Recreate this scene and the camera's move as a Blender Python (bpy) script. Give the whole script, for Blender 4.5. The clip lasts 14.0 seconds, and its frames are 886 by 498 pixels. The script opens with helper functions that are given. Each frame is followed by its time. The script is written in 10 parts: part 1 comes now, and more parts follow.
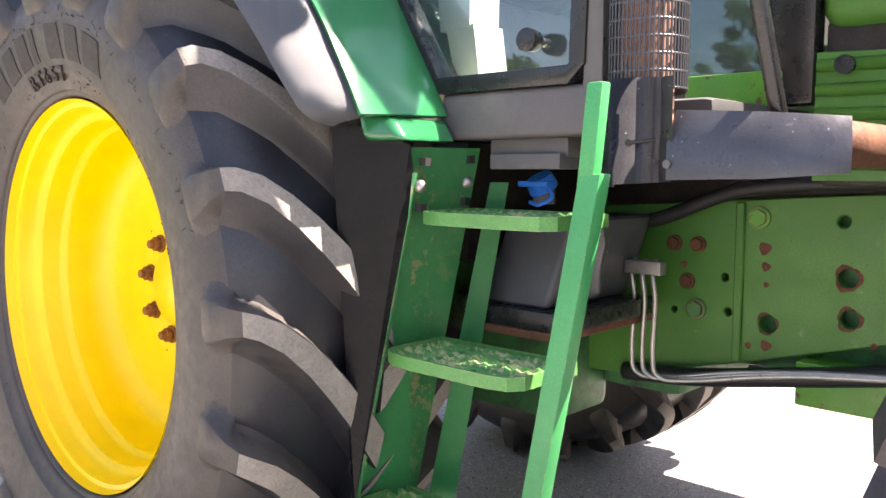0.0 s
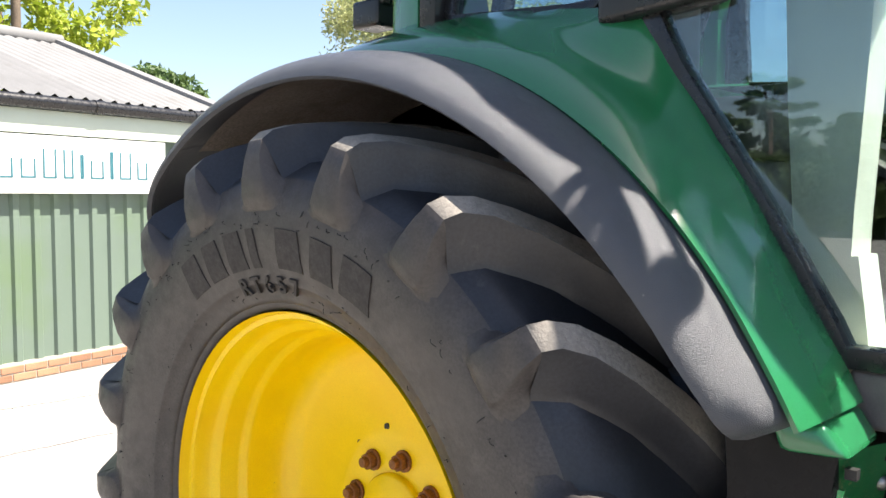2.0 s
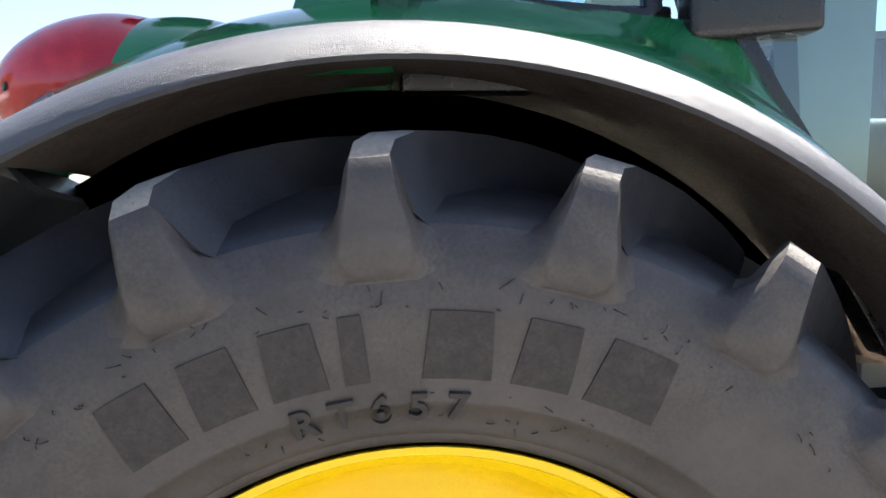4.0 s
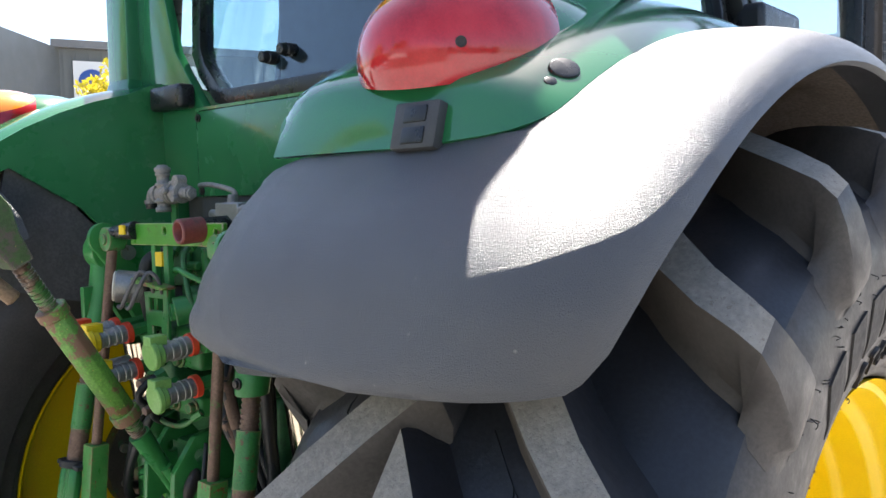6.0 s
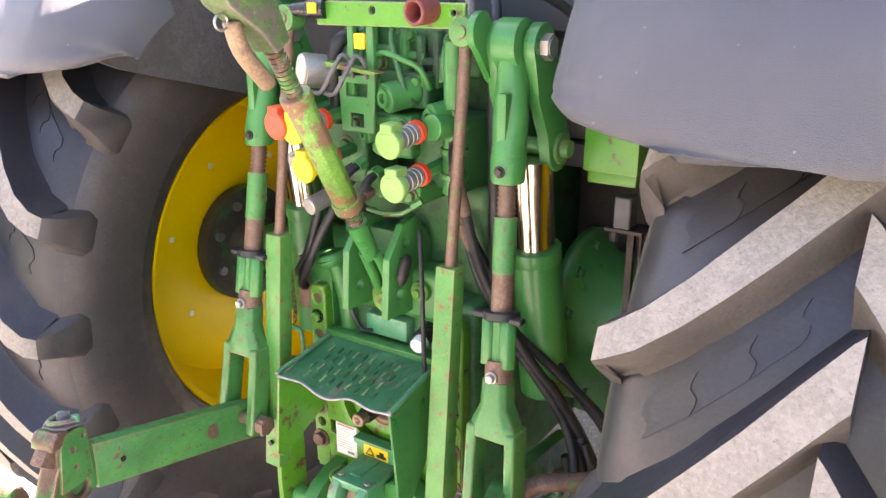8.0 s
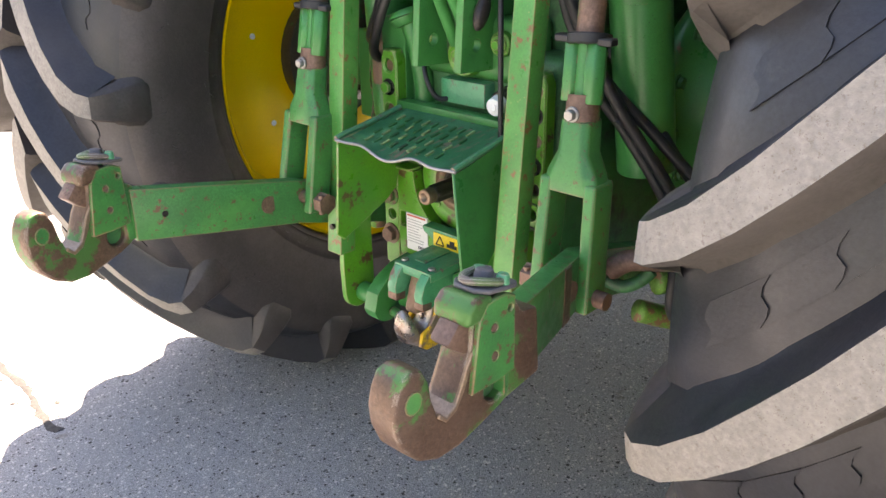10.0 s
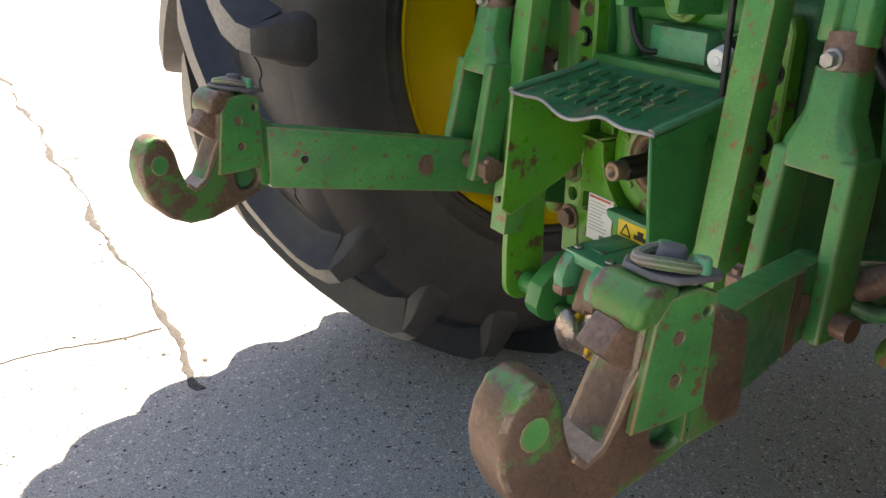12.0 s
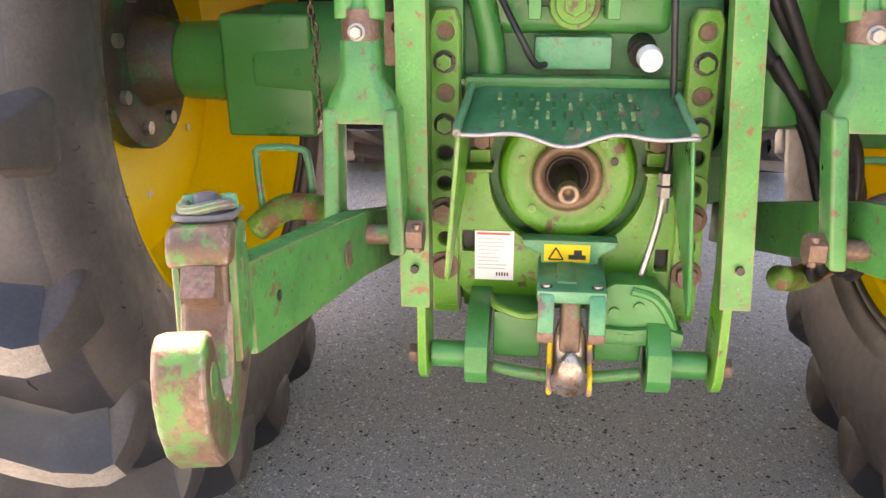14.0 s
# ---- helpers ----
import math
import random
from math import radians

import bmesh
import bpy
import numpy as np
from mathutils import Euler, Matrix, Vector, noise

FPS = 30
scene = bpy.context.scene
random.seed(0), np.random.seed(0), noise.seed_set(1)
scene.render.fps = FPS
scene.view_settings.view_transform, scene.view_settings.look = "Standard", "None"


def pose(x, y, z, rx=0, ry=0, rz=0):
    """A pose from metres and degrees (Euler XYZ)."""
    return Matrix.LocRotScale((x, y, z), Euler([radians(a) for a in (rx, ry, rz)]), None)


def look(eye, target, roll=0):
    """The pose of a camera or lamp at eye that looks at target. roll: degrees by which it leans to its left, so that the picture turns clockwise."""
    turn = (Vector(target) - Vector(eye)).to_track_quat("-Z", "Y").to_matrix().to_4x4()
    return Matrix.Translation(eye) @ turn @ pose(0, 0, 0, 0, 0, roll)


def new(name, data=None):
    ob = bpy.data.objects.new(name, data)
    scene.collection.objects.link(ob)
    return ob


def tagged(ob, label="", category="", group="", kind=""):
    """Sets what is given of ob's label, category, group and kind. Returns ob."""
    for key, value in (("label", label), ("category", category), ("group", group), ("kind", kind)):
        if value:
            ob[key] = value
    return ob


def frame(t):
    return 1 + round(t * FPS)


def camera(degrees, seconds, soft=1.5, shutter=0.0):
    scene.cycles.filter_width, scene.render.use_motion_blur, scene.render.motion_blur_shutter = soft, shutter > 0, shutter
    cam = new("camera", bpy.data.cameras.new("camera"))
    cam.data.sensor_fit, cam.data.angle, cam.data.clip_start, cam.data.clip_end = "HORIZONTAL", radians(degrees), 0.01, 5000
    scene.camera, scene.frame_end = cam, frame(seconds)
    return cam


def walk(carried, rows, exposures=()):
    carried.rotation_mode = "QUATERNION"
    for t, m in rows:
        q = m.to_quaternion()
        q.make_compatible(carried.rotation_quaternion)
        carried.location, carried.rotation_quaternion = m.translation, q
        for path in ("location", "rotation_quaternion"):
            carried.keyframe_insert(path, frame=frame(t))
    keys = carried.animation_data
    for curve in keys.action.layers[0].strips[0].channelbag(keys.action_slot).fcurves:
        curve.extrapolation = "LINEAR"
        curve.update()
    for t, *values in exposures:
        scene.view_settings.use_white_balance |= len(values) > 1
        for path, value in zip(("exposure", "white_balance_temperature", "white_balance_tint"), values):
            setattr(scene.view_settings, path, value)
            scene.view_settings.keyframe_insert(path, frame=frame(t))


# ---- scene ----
cam = camera(56.39, 14.0)
PATH = [
    (0, pose(2.159, -2.099, 1.230, 84.55, -0.11, 43.45)),
    (0.5, pose(2.048, -2.056, 1.177, 84.90, -0.11, 44.07)),
    (1, pose(1.848, -2.100, 1.340, 85.85, -0.40, 44.76)),
    (1.5, pose(1.650, -2.179, 1.517, 86.52, -0.27, 44.53)),
    (2, pose(1.408, -2.207, 1.656, 86.18, -0.23, 44.46)),
    (2.5, pose(1.097, -2.280, 1.699, 86.18, 0.00, 42.75)),
    (3, pose(0.742, -2.326, 1.713, 86.86, -0.11, 31.10)),
    (3.2, pose(0.580, -2.324, 1.714, 86.46, 0.32, 24.15)),
    (5.3, pose(-1.006, -1.830, 1.702, 86.64, 0.87, -44.11)),
    (5.5, pose(-1.123, -1.768, 1.707, 86.36, 0.78, -46.27)),
    (6, pose(-1.347, -1.557, 1.712, 86.21, 1.32, -48.52)),
    (6.5, pose(-1.462, -1.356, 1.713, 86.27, 1.45, -50.40)),
    (7, pose(-1.588, -1.188, 1.709, 83.54, 1.05, -51.89)),
    (7.5, pose(-1.695, -1.056, 1.720, 74.37, 0.15, -54.19)),
    (8, pose(-1.758, -1.021, 1.728, 71.17, -0.01, -56.75)),
    (8.5, pose(-1.798, -1.031, 1.691, 69.45, -0.51, -58.36)),
    (8.7, pose(-1.808, -1.045, 1.658, 68.65, -0.19, -57.58)),
    (10.8, pose(-1.430, -1.020, 1.200, 66.46, 0.15, -37.65)),
    (11, pose(-1.404, -1.011, 1.194, 66.37, 0.13, -34.98)),
    (11.5, pose(-1.358, -0.992, 1.175, 66.72, 0.00, -31.38)),
    (12, pose(-1.392, -0.881, 1.173, 67.09, -0.37, -31.94)),
    (12.5, pose(-1.464, -0.665, 1.153, 66.80, 0.16, -38.90)),
    (13, pose(-1.515, -0.417, 1.081, 66.92, 0.18, -55.73)),
    (13.5, pose(-1.565, -0.185, 1.092, 67.20, 0.04, -73.29)),
    (14, pose(-1.665, 0.039, 1.145, 68.88, 0.44, -83.08)),
]
# time, exposure, white balance in kelvin, tint
EXPOSURES = [(0.0, 2.57, 7250, 21), (0.5, 2.57, 7250, 21), (1.5, 1.82, 6950, 12), (3.0, 1.65, 6550, 12), (5.5, 2.42, 6400, 12), (6.0, 2.07, 6500, 12), (6.5, 2.18, 6500, 12), (7.0, 2.85, 6950, 20), (7.5, 3.05, 7350, 24), (8.0, 3.7, 7650, 28), (8.5, 3.68, 7850, 28), (11.0, 2.67, 7150, 16), (12.5, 2.36, 7650, 15), (13.0, 2.93, 7650, 20), (13.5, 3.58, 7950, 25), (14.0, 3.74, 8150, 28)]
walk(cam, PATH, EXPOSURES)

# ---- light ----
SUN_EL, SUN_AZ = radians(58), radians(39.5)
world = bpy.data.worlds.new("sky")
scene.world = world
world.use_nodes = True
wn = world.node_tree
sky = wn.nodes.new("ShaderNodeTexSky")
sky.sky_type = 'NISHITA'
sky.sun_disc = False
sky.sun_elevation = SUN_EL
sky.sun_rotation = radians(90) - SUN_AZ
sky.air_density, sky.dust_density, sky.ozone_density = 1.0, 1.2, 1.0
wn.links.new(sky.outputs[0], wn.nodes["Background"].inputs[0])
wn.nodes["Background"].inputs[1].default_value = 0.078
sun_data = bpy.data.lights.new("sun", 'SUN')
sun_data.energy, sun_data.angle, sun_data.color = 5.0, radians(0.53), (1.0, 0.95, 0.87)
sun = new("sun", sun_data)
sun_dir = Vector((math.cos(SUN_EL) * math.cos(SUN_AZ), math.cos(SUN_EL) * math.sin(SUN_AZ), math.sin(SUN_EL)))
sun.matrix_world = look(sun_dir * 30, (0, 0, 0))

# ---- materials ----


def material(name, base, rough=0.5, metal=0.0, var=0.12, scale=18.0, bump=0.05, fine=220.0, second=None, amount=0.5,
             patch=6.0, edge=0.06, coat=0.0, spots=None, spot_scale=120.0, spot_amount=0.3, rough_var=0.12, per_object=0.0, third=None, third_amount=0.6, third_scale=2.0, wear=None, wear_amount=0.5, wear_radius=0.0025):
    """Grain and stains at two sizes on a base colour; second: a colour that shows in ragged patches; spots: fine specks; third: a soft wide layer."""
    m = bpy.data.materials.new(name)
    m.use_nodes = True
    nt = m.node_tree
    N, L = nt.nodes, nt.links
    b = N["Principled BSDF"]
    co = N.new("ShaderNodeTexCoord")

    def noise_tex(s, detail=6.0, rough_n=0.6):
        n = N.new("ShaderNodeTexNoise")
        n.inputs["Scale"].default_value, n.inputs["Detail"].default_value, n.inputs["Roughness"].default_value = s, detail, rough_n
        L.new(co.outputs["Object"], n.inputs["Vector"])
        return n.outputs["Fac"]

    def ramp(fac, lo, hi):
        r = N.new("ShaderNodeMapRange")
        r.inputs["From Min"].default_value, r.inputs["From Max"].default_value = lo, hi
        L.new(fac, r.inputs["Value"])
        return r.outputs["Result"]

    def mix(fac, a, c):
        x = N.new("ShaderNodeMix")
        x.data_type = 'RGBA'
        for sock, v in ((x.inputs[0], fac), (x.inputs[6], a), (x.inputs[7], c)):
            if isinstance(v, (tuple, list)):
                sock.default_value = (*v[:3], 1)
            elif isinstance(v, (int, float)):
                sock.default_value = v
            else:
                L.new(v, sock)
        return x.outputs[2]

    big, small = noise_tex(scale), noise_tex(fine, 3.0)
    dark = tuple(c * (1 - var) for c in base)
    lite = tuple(min(1, c * (1 + var)) for c in base)
    col = mix(ramp(big, 0.3, 0.7), dark, lite)
    col = mix(ramp(small, 0.35, 0.68), col, mix(0.8, col, tuple(c * (1 - 1.6 * var) for c in base))) if var else col
    if third:
        col = mix(ramp(noise_tex(third_scale, 4.0), 0.62 - third_amount * 0.3, 0.9 - third_amount * 0.3), col, third)
    if second:
        f = noise_tex(patch, 9.0, 0.72)
        lo = 0.75 - amount * 0.5
        f = ramp(f, lo, lo + edge)
        col = mix(f, col, second)
    if spots:
        v = N.new("ShaderNodeTexVoronoi")
        v.inputs["Scale"].default_value = spot_scale
        L.new(co.outputs["Object"], v.inputs["Vector"])
        col = mix(ramp(v.outputs["Distance"], 0.32 * spot_amount + 0.05, 0.32 * spot_amount), col, spots)
    if wear:
        bv = N.new("ShaderNodeBevel")
        bv.samples = 4
        bv.inputs["Radius"].default_value = wear_radius
        ge = N.new("ShaderNodeNewGeometry")
        dt = N.new("ShaderNodeVectorMath")
        dt.operation = 'DOT_PRODUCT'
        L.new(bv.outputs["Normal"], dt.inputs[0])
        L.new(ge.outputs["True Normal"], dt.inputs[1])
        worn = N.new("ShaderNodeMath")
        worn.operation = 'MULTIPLY'
        ab = N.new("ShaderNodeMath")
        ab.operation = 'ABSOLUTE'
        L.new(dt.outputs["Value"], ab.inputs[0])
        L.new(ramp(ab.outputs[0], 0.97, 0.88), worn.inputs[0])
        L.new(ramp(noise_tex(34, 7.0, 0.75), 0.72 - wear_amount * 0.45, 0.78 - wear_amount * 0.45), worn.inputs[1])
        col = mix(worn.outputs[0], col, wear)
    if per_object:
        oi = N.new("ShaderNodeObjectInfo")
        hs = N.new("ShaderNodeHueSaturation")
        L.new(ramp(oi.outputs["Random"], 0, 1), hs.inputs["Value"])
        mr = hs.inputs["Value"].links[0].from_node
        mr.inputs["To Min"].default_value, mr.inputs["To Max"].default_value = 1 - per_object, 1 + per_object
        L.new(col, hs.inputs["Color"])
        col = hs.outputs["Color"]
    L.new(col, b.inputs["Base Color"])
    rr = ramp(noise_tex(scale * 2.3), 0.3, 0.7)
    rn = rr.node
    rn.inputs["To Min"].default_value, rn.inputs["To Max"].default_value = max(0.03, rough - rough_var), min(1, rough + rough_var)
    L.new(rr, b.inputs["Roughness"])
    b.inputs["Metallic"].default_value = metal
    b.inputs["Coat Weight"].default_value = coat
    b.inputs["Coat Roughness"].default_value = 0.08
    if bump:
        bp = N.new("ShaderNodeBump")
        bp.inputs["Strength"].default_value, bp.inputs["Distance"].default_value = bump, 0.002
        L.new(small, bp.inputs["Height"])
        L.new(bp.outputs["Normal"], b.inputs["Normal"])
    return m


def clear(name, color, rough=0.02, ior=1.45):
    m = bpy.data.materials.new(name)
    m.use_nodes = True
    b = m.node_tree.nodes["Principled BSDF"]
    b.inputs["Base Color"].default_value = (*color, 1)
    b.inputs["Roughness"].default_value = rough
    b.inputs["Transmission Weight"].default_value = 1
    b.inputs["IOR"].default_value = ior
    return m


GREEN = (0.02, 0.15, 0.035)
RUST = (0.16, 0.06, 0.028)
GLOSS_GREEN = material("gloss_green", (0.016, 0.15, 0.056), 0.14, 0, 0.06, 3, 0.01, 400, coat=0.6, rough_var=0.05, third=(0.035, 0.16, 0.055), third_amount=0.4)
INNER_GREEN = material("inner_green", (0.026, 0.175, 0.058), 0.26, 0, 0.08, 4, 0.02, 300, (0.02, 0.08, 0.03), 0.2, 9, 0.2, coat=0.45, rough_var=0.08, third=(0.045, 0.2, 0.075), third_amount=0.4, third_scale=2.5)
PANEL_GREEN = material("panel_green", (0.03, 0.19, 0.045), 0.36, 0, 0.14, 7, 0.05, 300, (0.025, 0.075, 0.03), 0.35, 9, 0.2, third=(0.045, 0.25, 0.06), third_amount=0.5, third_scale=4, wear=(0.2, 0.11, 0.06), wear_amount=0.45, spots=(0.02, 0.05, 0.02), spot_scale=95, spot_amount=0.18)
WORN_GREEN = material("worn_green", (0.036, 0.19, 0.05), 0.38, 0, 0.22, 18, 0.14, 260, (0.13, 0.062, 0.034), 0.335, 60, 0.035, third=(0.06, 0.26, 0.055), third_amount=0.5, third_scale=7, wear=(0.25, 0.14, 0.085), wear_amount=1.0, wear_radius=0.005, spots=(0.03, 0.055, 0.03), spot_scale=120, spot_amount=0.2)
POST_GREEN = material("post_green", (0.055, 0.25, 0.05), 0.38, 0, 0.2, 14, 0.1, 260, (0.2, 0.085, 0.035), 0.36, 40, 0.035, third=(0.1, 0.3, 0.07), third_amount=0.5, third_scale=9, wear=(0.26, 0.15, 0.08), wear_amount=0.85, wear_radius=0.006, spots=(0.34, 0.3, 0.1), spot_scale=70, spot_amount=0.14)
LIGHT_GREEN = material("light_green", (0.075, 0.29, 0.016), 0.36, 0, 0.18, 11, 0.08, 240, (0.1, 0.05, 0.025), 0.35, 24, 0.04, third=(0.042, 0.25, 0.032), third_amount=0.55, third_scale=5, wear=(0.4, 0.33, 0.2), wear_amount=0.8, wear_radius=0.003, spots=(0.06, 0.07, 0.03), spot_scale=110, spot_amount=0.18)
RUSTY_GREEN = material("rusty_green", (0.14, 0.33, 0.05), 0.55, 0, 0.28, 26, 0.4, 200, (0.2, 0.1, 0.055), 0.5, 14, 0.03, spots=(0.3, 0.36, 0.07), spot_scale=85, spot_amount=0.3, third=(0.06, 0.07, 0.03), third_amount=0.45, third_scale=11)
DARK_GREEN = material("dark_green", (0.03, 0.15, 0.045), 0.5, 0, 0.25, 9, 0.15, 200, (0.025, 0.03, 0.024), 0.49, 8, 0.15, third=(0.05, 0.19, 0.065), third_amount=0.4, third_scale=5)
RAIL_GREEN = material("rail_green", (0.065, 0.21, 0.03), 0.45, 0, 0.16, 9, 0.1, 240, (0.22, 0.28, 0.15), 0.25, 9, 0.1, third=(0.04, 0.16, 0.03), third_amount=0.55, third_scale=3, spots=(0.04, 0.1, 0.02), spot_scale=40, spot_amount=0.12)
STEP_GREEN = material("step_green", (0.036, 0.31, 0.1), 0.42, 0, 0.14, 8, 0.06, 300, (0.2, 0.14, 0.06), 0.03, 17, 0.05, third=(0.025, 0.19, 0.065), third_amount=0.5, third_scale=5, wear=(0.35, 0.34, 0.16), wear_amount=0.45, spots=(0.3, 0.3, 0.14), spot_scale=95, spot_amount=0.12)
TEAL_GREEN = material("teal_green", (0.045, 0.27, 0.12), 0.38, 0, 0.22, 16, 0.12, 260, (0.16, 0.1, 0.075), 0.31, 24, 0.05, third=(0.12, 0.36, 0.2), third_amount=0.45, third_scale=9, wear=(0.3, 0.2, 0.14), wear_amount=0.75)
RIM_YELLOW = material("rim_yellow", (0.93, 0.64, 0.0), 0.42, 0, 0.06, 5, 0.03, 260, (0.4, 0.23, 0.03), 0.14, 18, 0.05, rough_var=0.06, coat=0.0, third=(0.88, 0.55, 0.0), third_amount=0.5, third_scale=3)
CAP_YELLOW = material("cap_yellow", (0.8, 0.55, 0.01), 0.45, 0, 0.08, 30, 0.02)
HOOK_YELLOW = material("hook_yellow", (0.75, 0.45, 0.01), 0.5, 0, 0.2, 30, 0.1, 200, (0.2, 0.13, 0.1), 0.52, 20, 0.05)
CAP_GREEN = material("cap_green", (0.2, 0.4, 0.1), 0.5, 0, 0.12, 30, 0.02)
CAP_RED = material("cap_red", (0.7, 0.06, 0.02), 0.45, 0, 0.1, 30, 0.02)
CAP_BLUE = material("cap_blue", (0.01, 0.2, 0.75), 0.4, 0, 0.08, 30, 0.02)
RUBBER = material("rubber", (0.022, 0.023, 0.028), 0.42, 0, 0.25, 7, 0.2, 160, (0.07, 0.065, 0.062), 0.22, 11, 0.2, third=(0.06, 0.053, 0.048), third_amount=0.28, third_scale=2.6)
BROWN_RUBBER = material("brown_rubber", (0.062, 0.054, 0.048), 0.75, 0, 0.22, 9, 0.25, 170, (0.06, 0.053, 0.05), 0.36, 6, 0.25, third=(0.085, 0.072, 0.062), third_amount=0.45, third_scale=3)
FLAP_BLACK = material("flap_black", (0.01, 0.01, 0.011), 0.3, 0, 0.2, 12, 0.05, 300, (0.05, 0.048, 0.045), 0.14, 30, 0.05)
FLAP_BLACK.node_tree.nodes["Principled BSDF"].inputs["Specular IOR Level"].default_value = 0.12
SIDE_RUBBER = material("side_rubber", (0.052, 0.045, 0.042), 0.52, 0, 0.24, 14, 0.2, 180, (0.065, 0.057, 0.053), 0.4, 9, 0.2, third=(0.075, 0.063, 0.056), third_amount=0.4, third_scale=4)
LUG_TOP = material("lug_top", (0.25, 0.228, 0.2), 0.9, 0, 0.16, 90, 0.9, 150, (0.17, 0.145, 0.125), 0.34, 120, 0.06, third=(0.3, 0.272, 0.236), third_amount=0.4, third_scale=20, spots=(0.12, 0.105, 0.09), spot_scale=230, spot_amount=0.25)
LETTER_RUBBER = material("letter_rubber", (0.036, 0.031, 0.029), 0.75, 0, 0.25, 30, 0.15)
BLACK_PLASTIC = material("black_plastic", (0.044, 0.048, 0.06), 0.37, 0, 0.12, 5, 0.85, 650, (0.11, 0.108, 0.105), 0.1, 9, 0.3, rough_var=0.06, third=(0.058, 0.061, 0.068), third_amount=0.45, third_scale=1.6, spots=(0.16, 0.155, 0.15), spot_scale=26, spot_amount=0.05)
BLACK_PLASTIC.node_tree.nodes["Principled BSDF"].inputs["IOR"].default_value = 1.62
BLACK_PLASTIC.node_tree.nodes["Principled BSDF"].inputs["Sheen Weight"].default_value = 0.1
BLACK_PLASTIC.node_tree.nodes["Principled BSDF"].inputs["Sheen Roughness"].default_value = 0.35
LINER = material("liner", (0.085, 0.08, 0.08), 0.6, 0, 0.3, 7, 0.2, 160, (0.085, 0.06, 0.045), 0.34, 6, 0.2)
ARCH_DUST = material("arch_dust", (0.32, 0.265, 0.225), 0.8, 0, 0.3, 7, 0.2, 160, (0.13, 0.09, 0.065), 0.42, 6, 0.2)
BOX_GREY = material("box_grey", (0.06, 0.061, 0.07), 0.42, 0, 0.14, 8, 0.14, 340, (0.13, 0.125, 0.12), 0.22, 12, 0.15)
TREAD_WORN = material("tread_worn", (0.09, 0.29, 0.075), 0.45, 0, 0.2, 20, 0.1, 260, (0.3, 0.34, 0.16), 0.16, 24, 0.1, wear=(0.42, 0.42, 0.2), wear_amount=0.5)
CLAW_GREEN = material("claw_green", (0.085, 0.16, 0.045), 0.6, 0, 0.28, 26, 0.4, 200, (0.11, 0.085, 0.068), 0.52, 11, 0.05, spots=(0.34, 0.36, 0.07), spot_scale=80, spot_amount=0.16, third=(0.03, 0.03, 0.024), third_amount=0.5, third_scale=13, wear=(0.36, 0.33, 0.28), wear_amount=0.8, wear_radius=0.006)
SATIN_BLACK = material("satin_black", (0.014, 0.014, 0.015), 0.3, 0, 0.15, 12, 0.06, 300, third=(0.03, 0.03, 0.03), third_amount=0.3)
GREY_PAINT = material("grey_paint", (0.1, 0.095, 0.098), 0.5, 0, 0.14, 8, 0.14, 340, (0.06, 0.055, 0.052), 0.33, 8, 0.12, third=(0.15, 0.14, 0.135), third_amount=0.35, third_scale=6)
SHIELD_GREY = material("shield_grey", (0.075, 0.074, 0.082), 0.34, 0.45, 0.16, 10, 0.12, 200, (0.2, 0.19, 0.19), 0.2, 30, 0.06, third=(0.075, 0.075, 0.085), third_amount=0.4, third_scale=5, spots=(0.45, 0.43, 0.4), spot_scale=45, spot_amount=0.08)
EXHAUST_RUST = material("exhaust_rust", (0.36, 0.19, 0.13), 0.8, 0.1, 0.25, 30, 0.3, 160, (0.2, 0.1, 0.07), 0.45, 14, 0.2)
FADED_RED = material("faded_red", (0.22, 0.05, 0.042), 0.5, 0, 0.2, 40, 0.1, 200, (0.12, 0.05, 0.04), 0.4, 30, 0.1)
HOSE = material("hose", (0.018, 0.018, 0.019), 0.5, 0, 0.2, 20, 0.1)
STEEL = material("steel", (0.42, 0.4, 0.38), 0.4, 0.85, 0.12, 30, 0.15, 260, RUST, 0.3, 24, 0.1)
WORN_STEEL = material("worn_steel", (0.14, 0.082, 0.052), 0.45, 0.3, 0.3, 22, 0.35, 180, (0.06, 0.17, 0.04), 0.45, 8, 0.04, third=(0.13, 0.085, 0.06), third_amount=0.5, third_scale=12, wear=(0.34, 0.28, 0.23), wear_amount=0.5, wear_radius=0.008)
BARE_STEEL = material("bare_steel", (0.3, 0.21, 0.14), 0.45, 0.6, 0.2, 20, 0.3, 200, RUST, 0.42, 14, 0.14)
BROWN_STEEL = material("brown_steel", (0.2, 0.12, 0.085), 0.5, 0.35, 0.3, 24, 0.3, 200, (0.07, 0.2, 0.05), 0.34, 19, 0.06)
SEAL_TAN = material("seal_tan", (0.22, 0.135, 0.085), 0.5, 0.25, 0.25, 24, 0.25, 200, (0.1, 0.16, 0.05), 0.34, 22, 0.06)
HOOK_STEEL = material("hook_steel", (0.42, 0.36, 0.32), 0.3, 0.75, 0.2, 20, 0.3, 200, (0.17, 0.1, 0.06), 0.47, 14, 0.14)
OILY_FLANGE = material("oily_flange", (0.07, 0.055, 0.04), 0.5, 0.1, 0.3, 12, 0.3, 160, (0.03, 0.11, 0.04), 0.47, 15, 0.06)
DUSTY_ALLOY = material("dusty_alloy", (0.3, 0.275, 0.25), 0.65, 0.15, 0.25, 40, 0.4, 180, (0.16, 0.13, 0.11), 0.4, 30, 0.1)
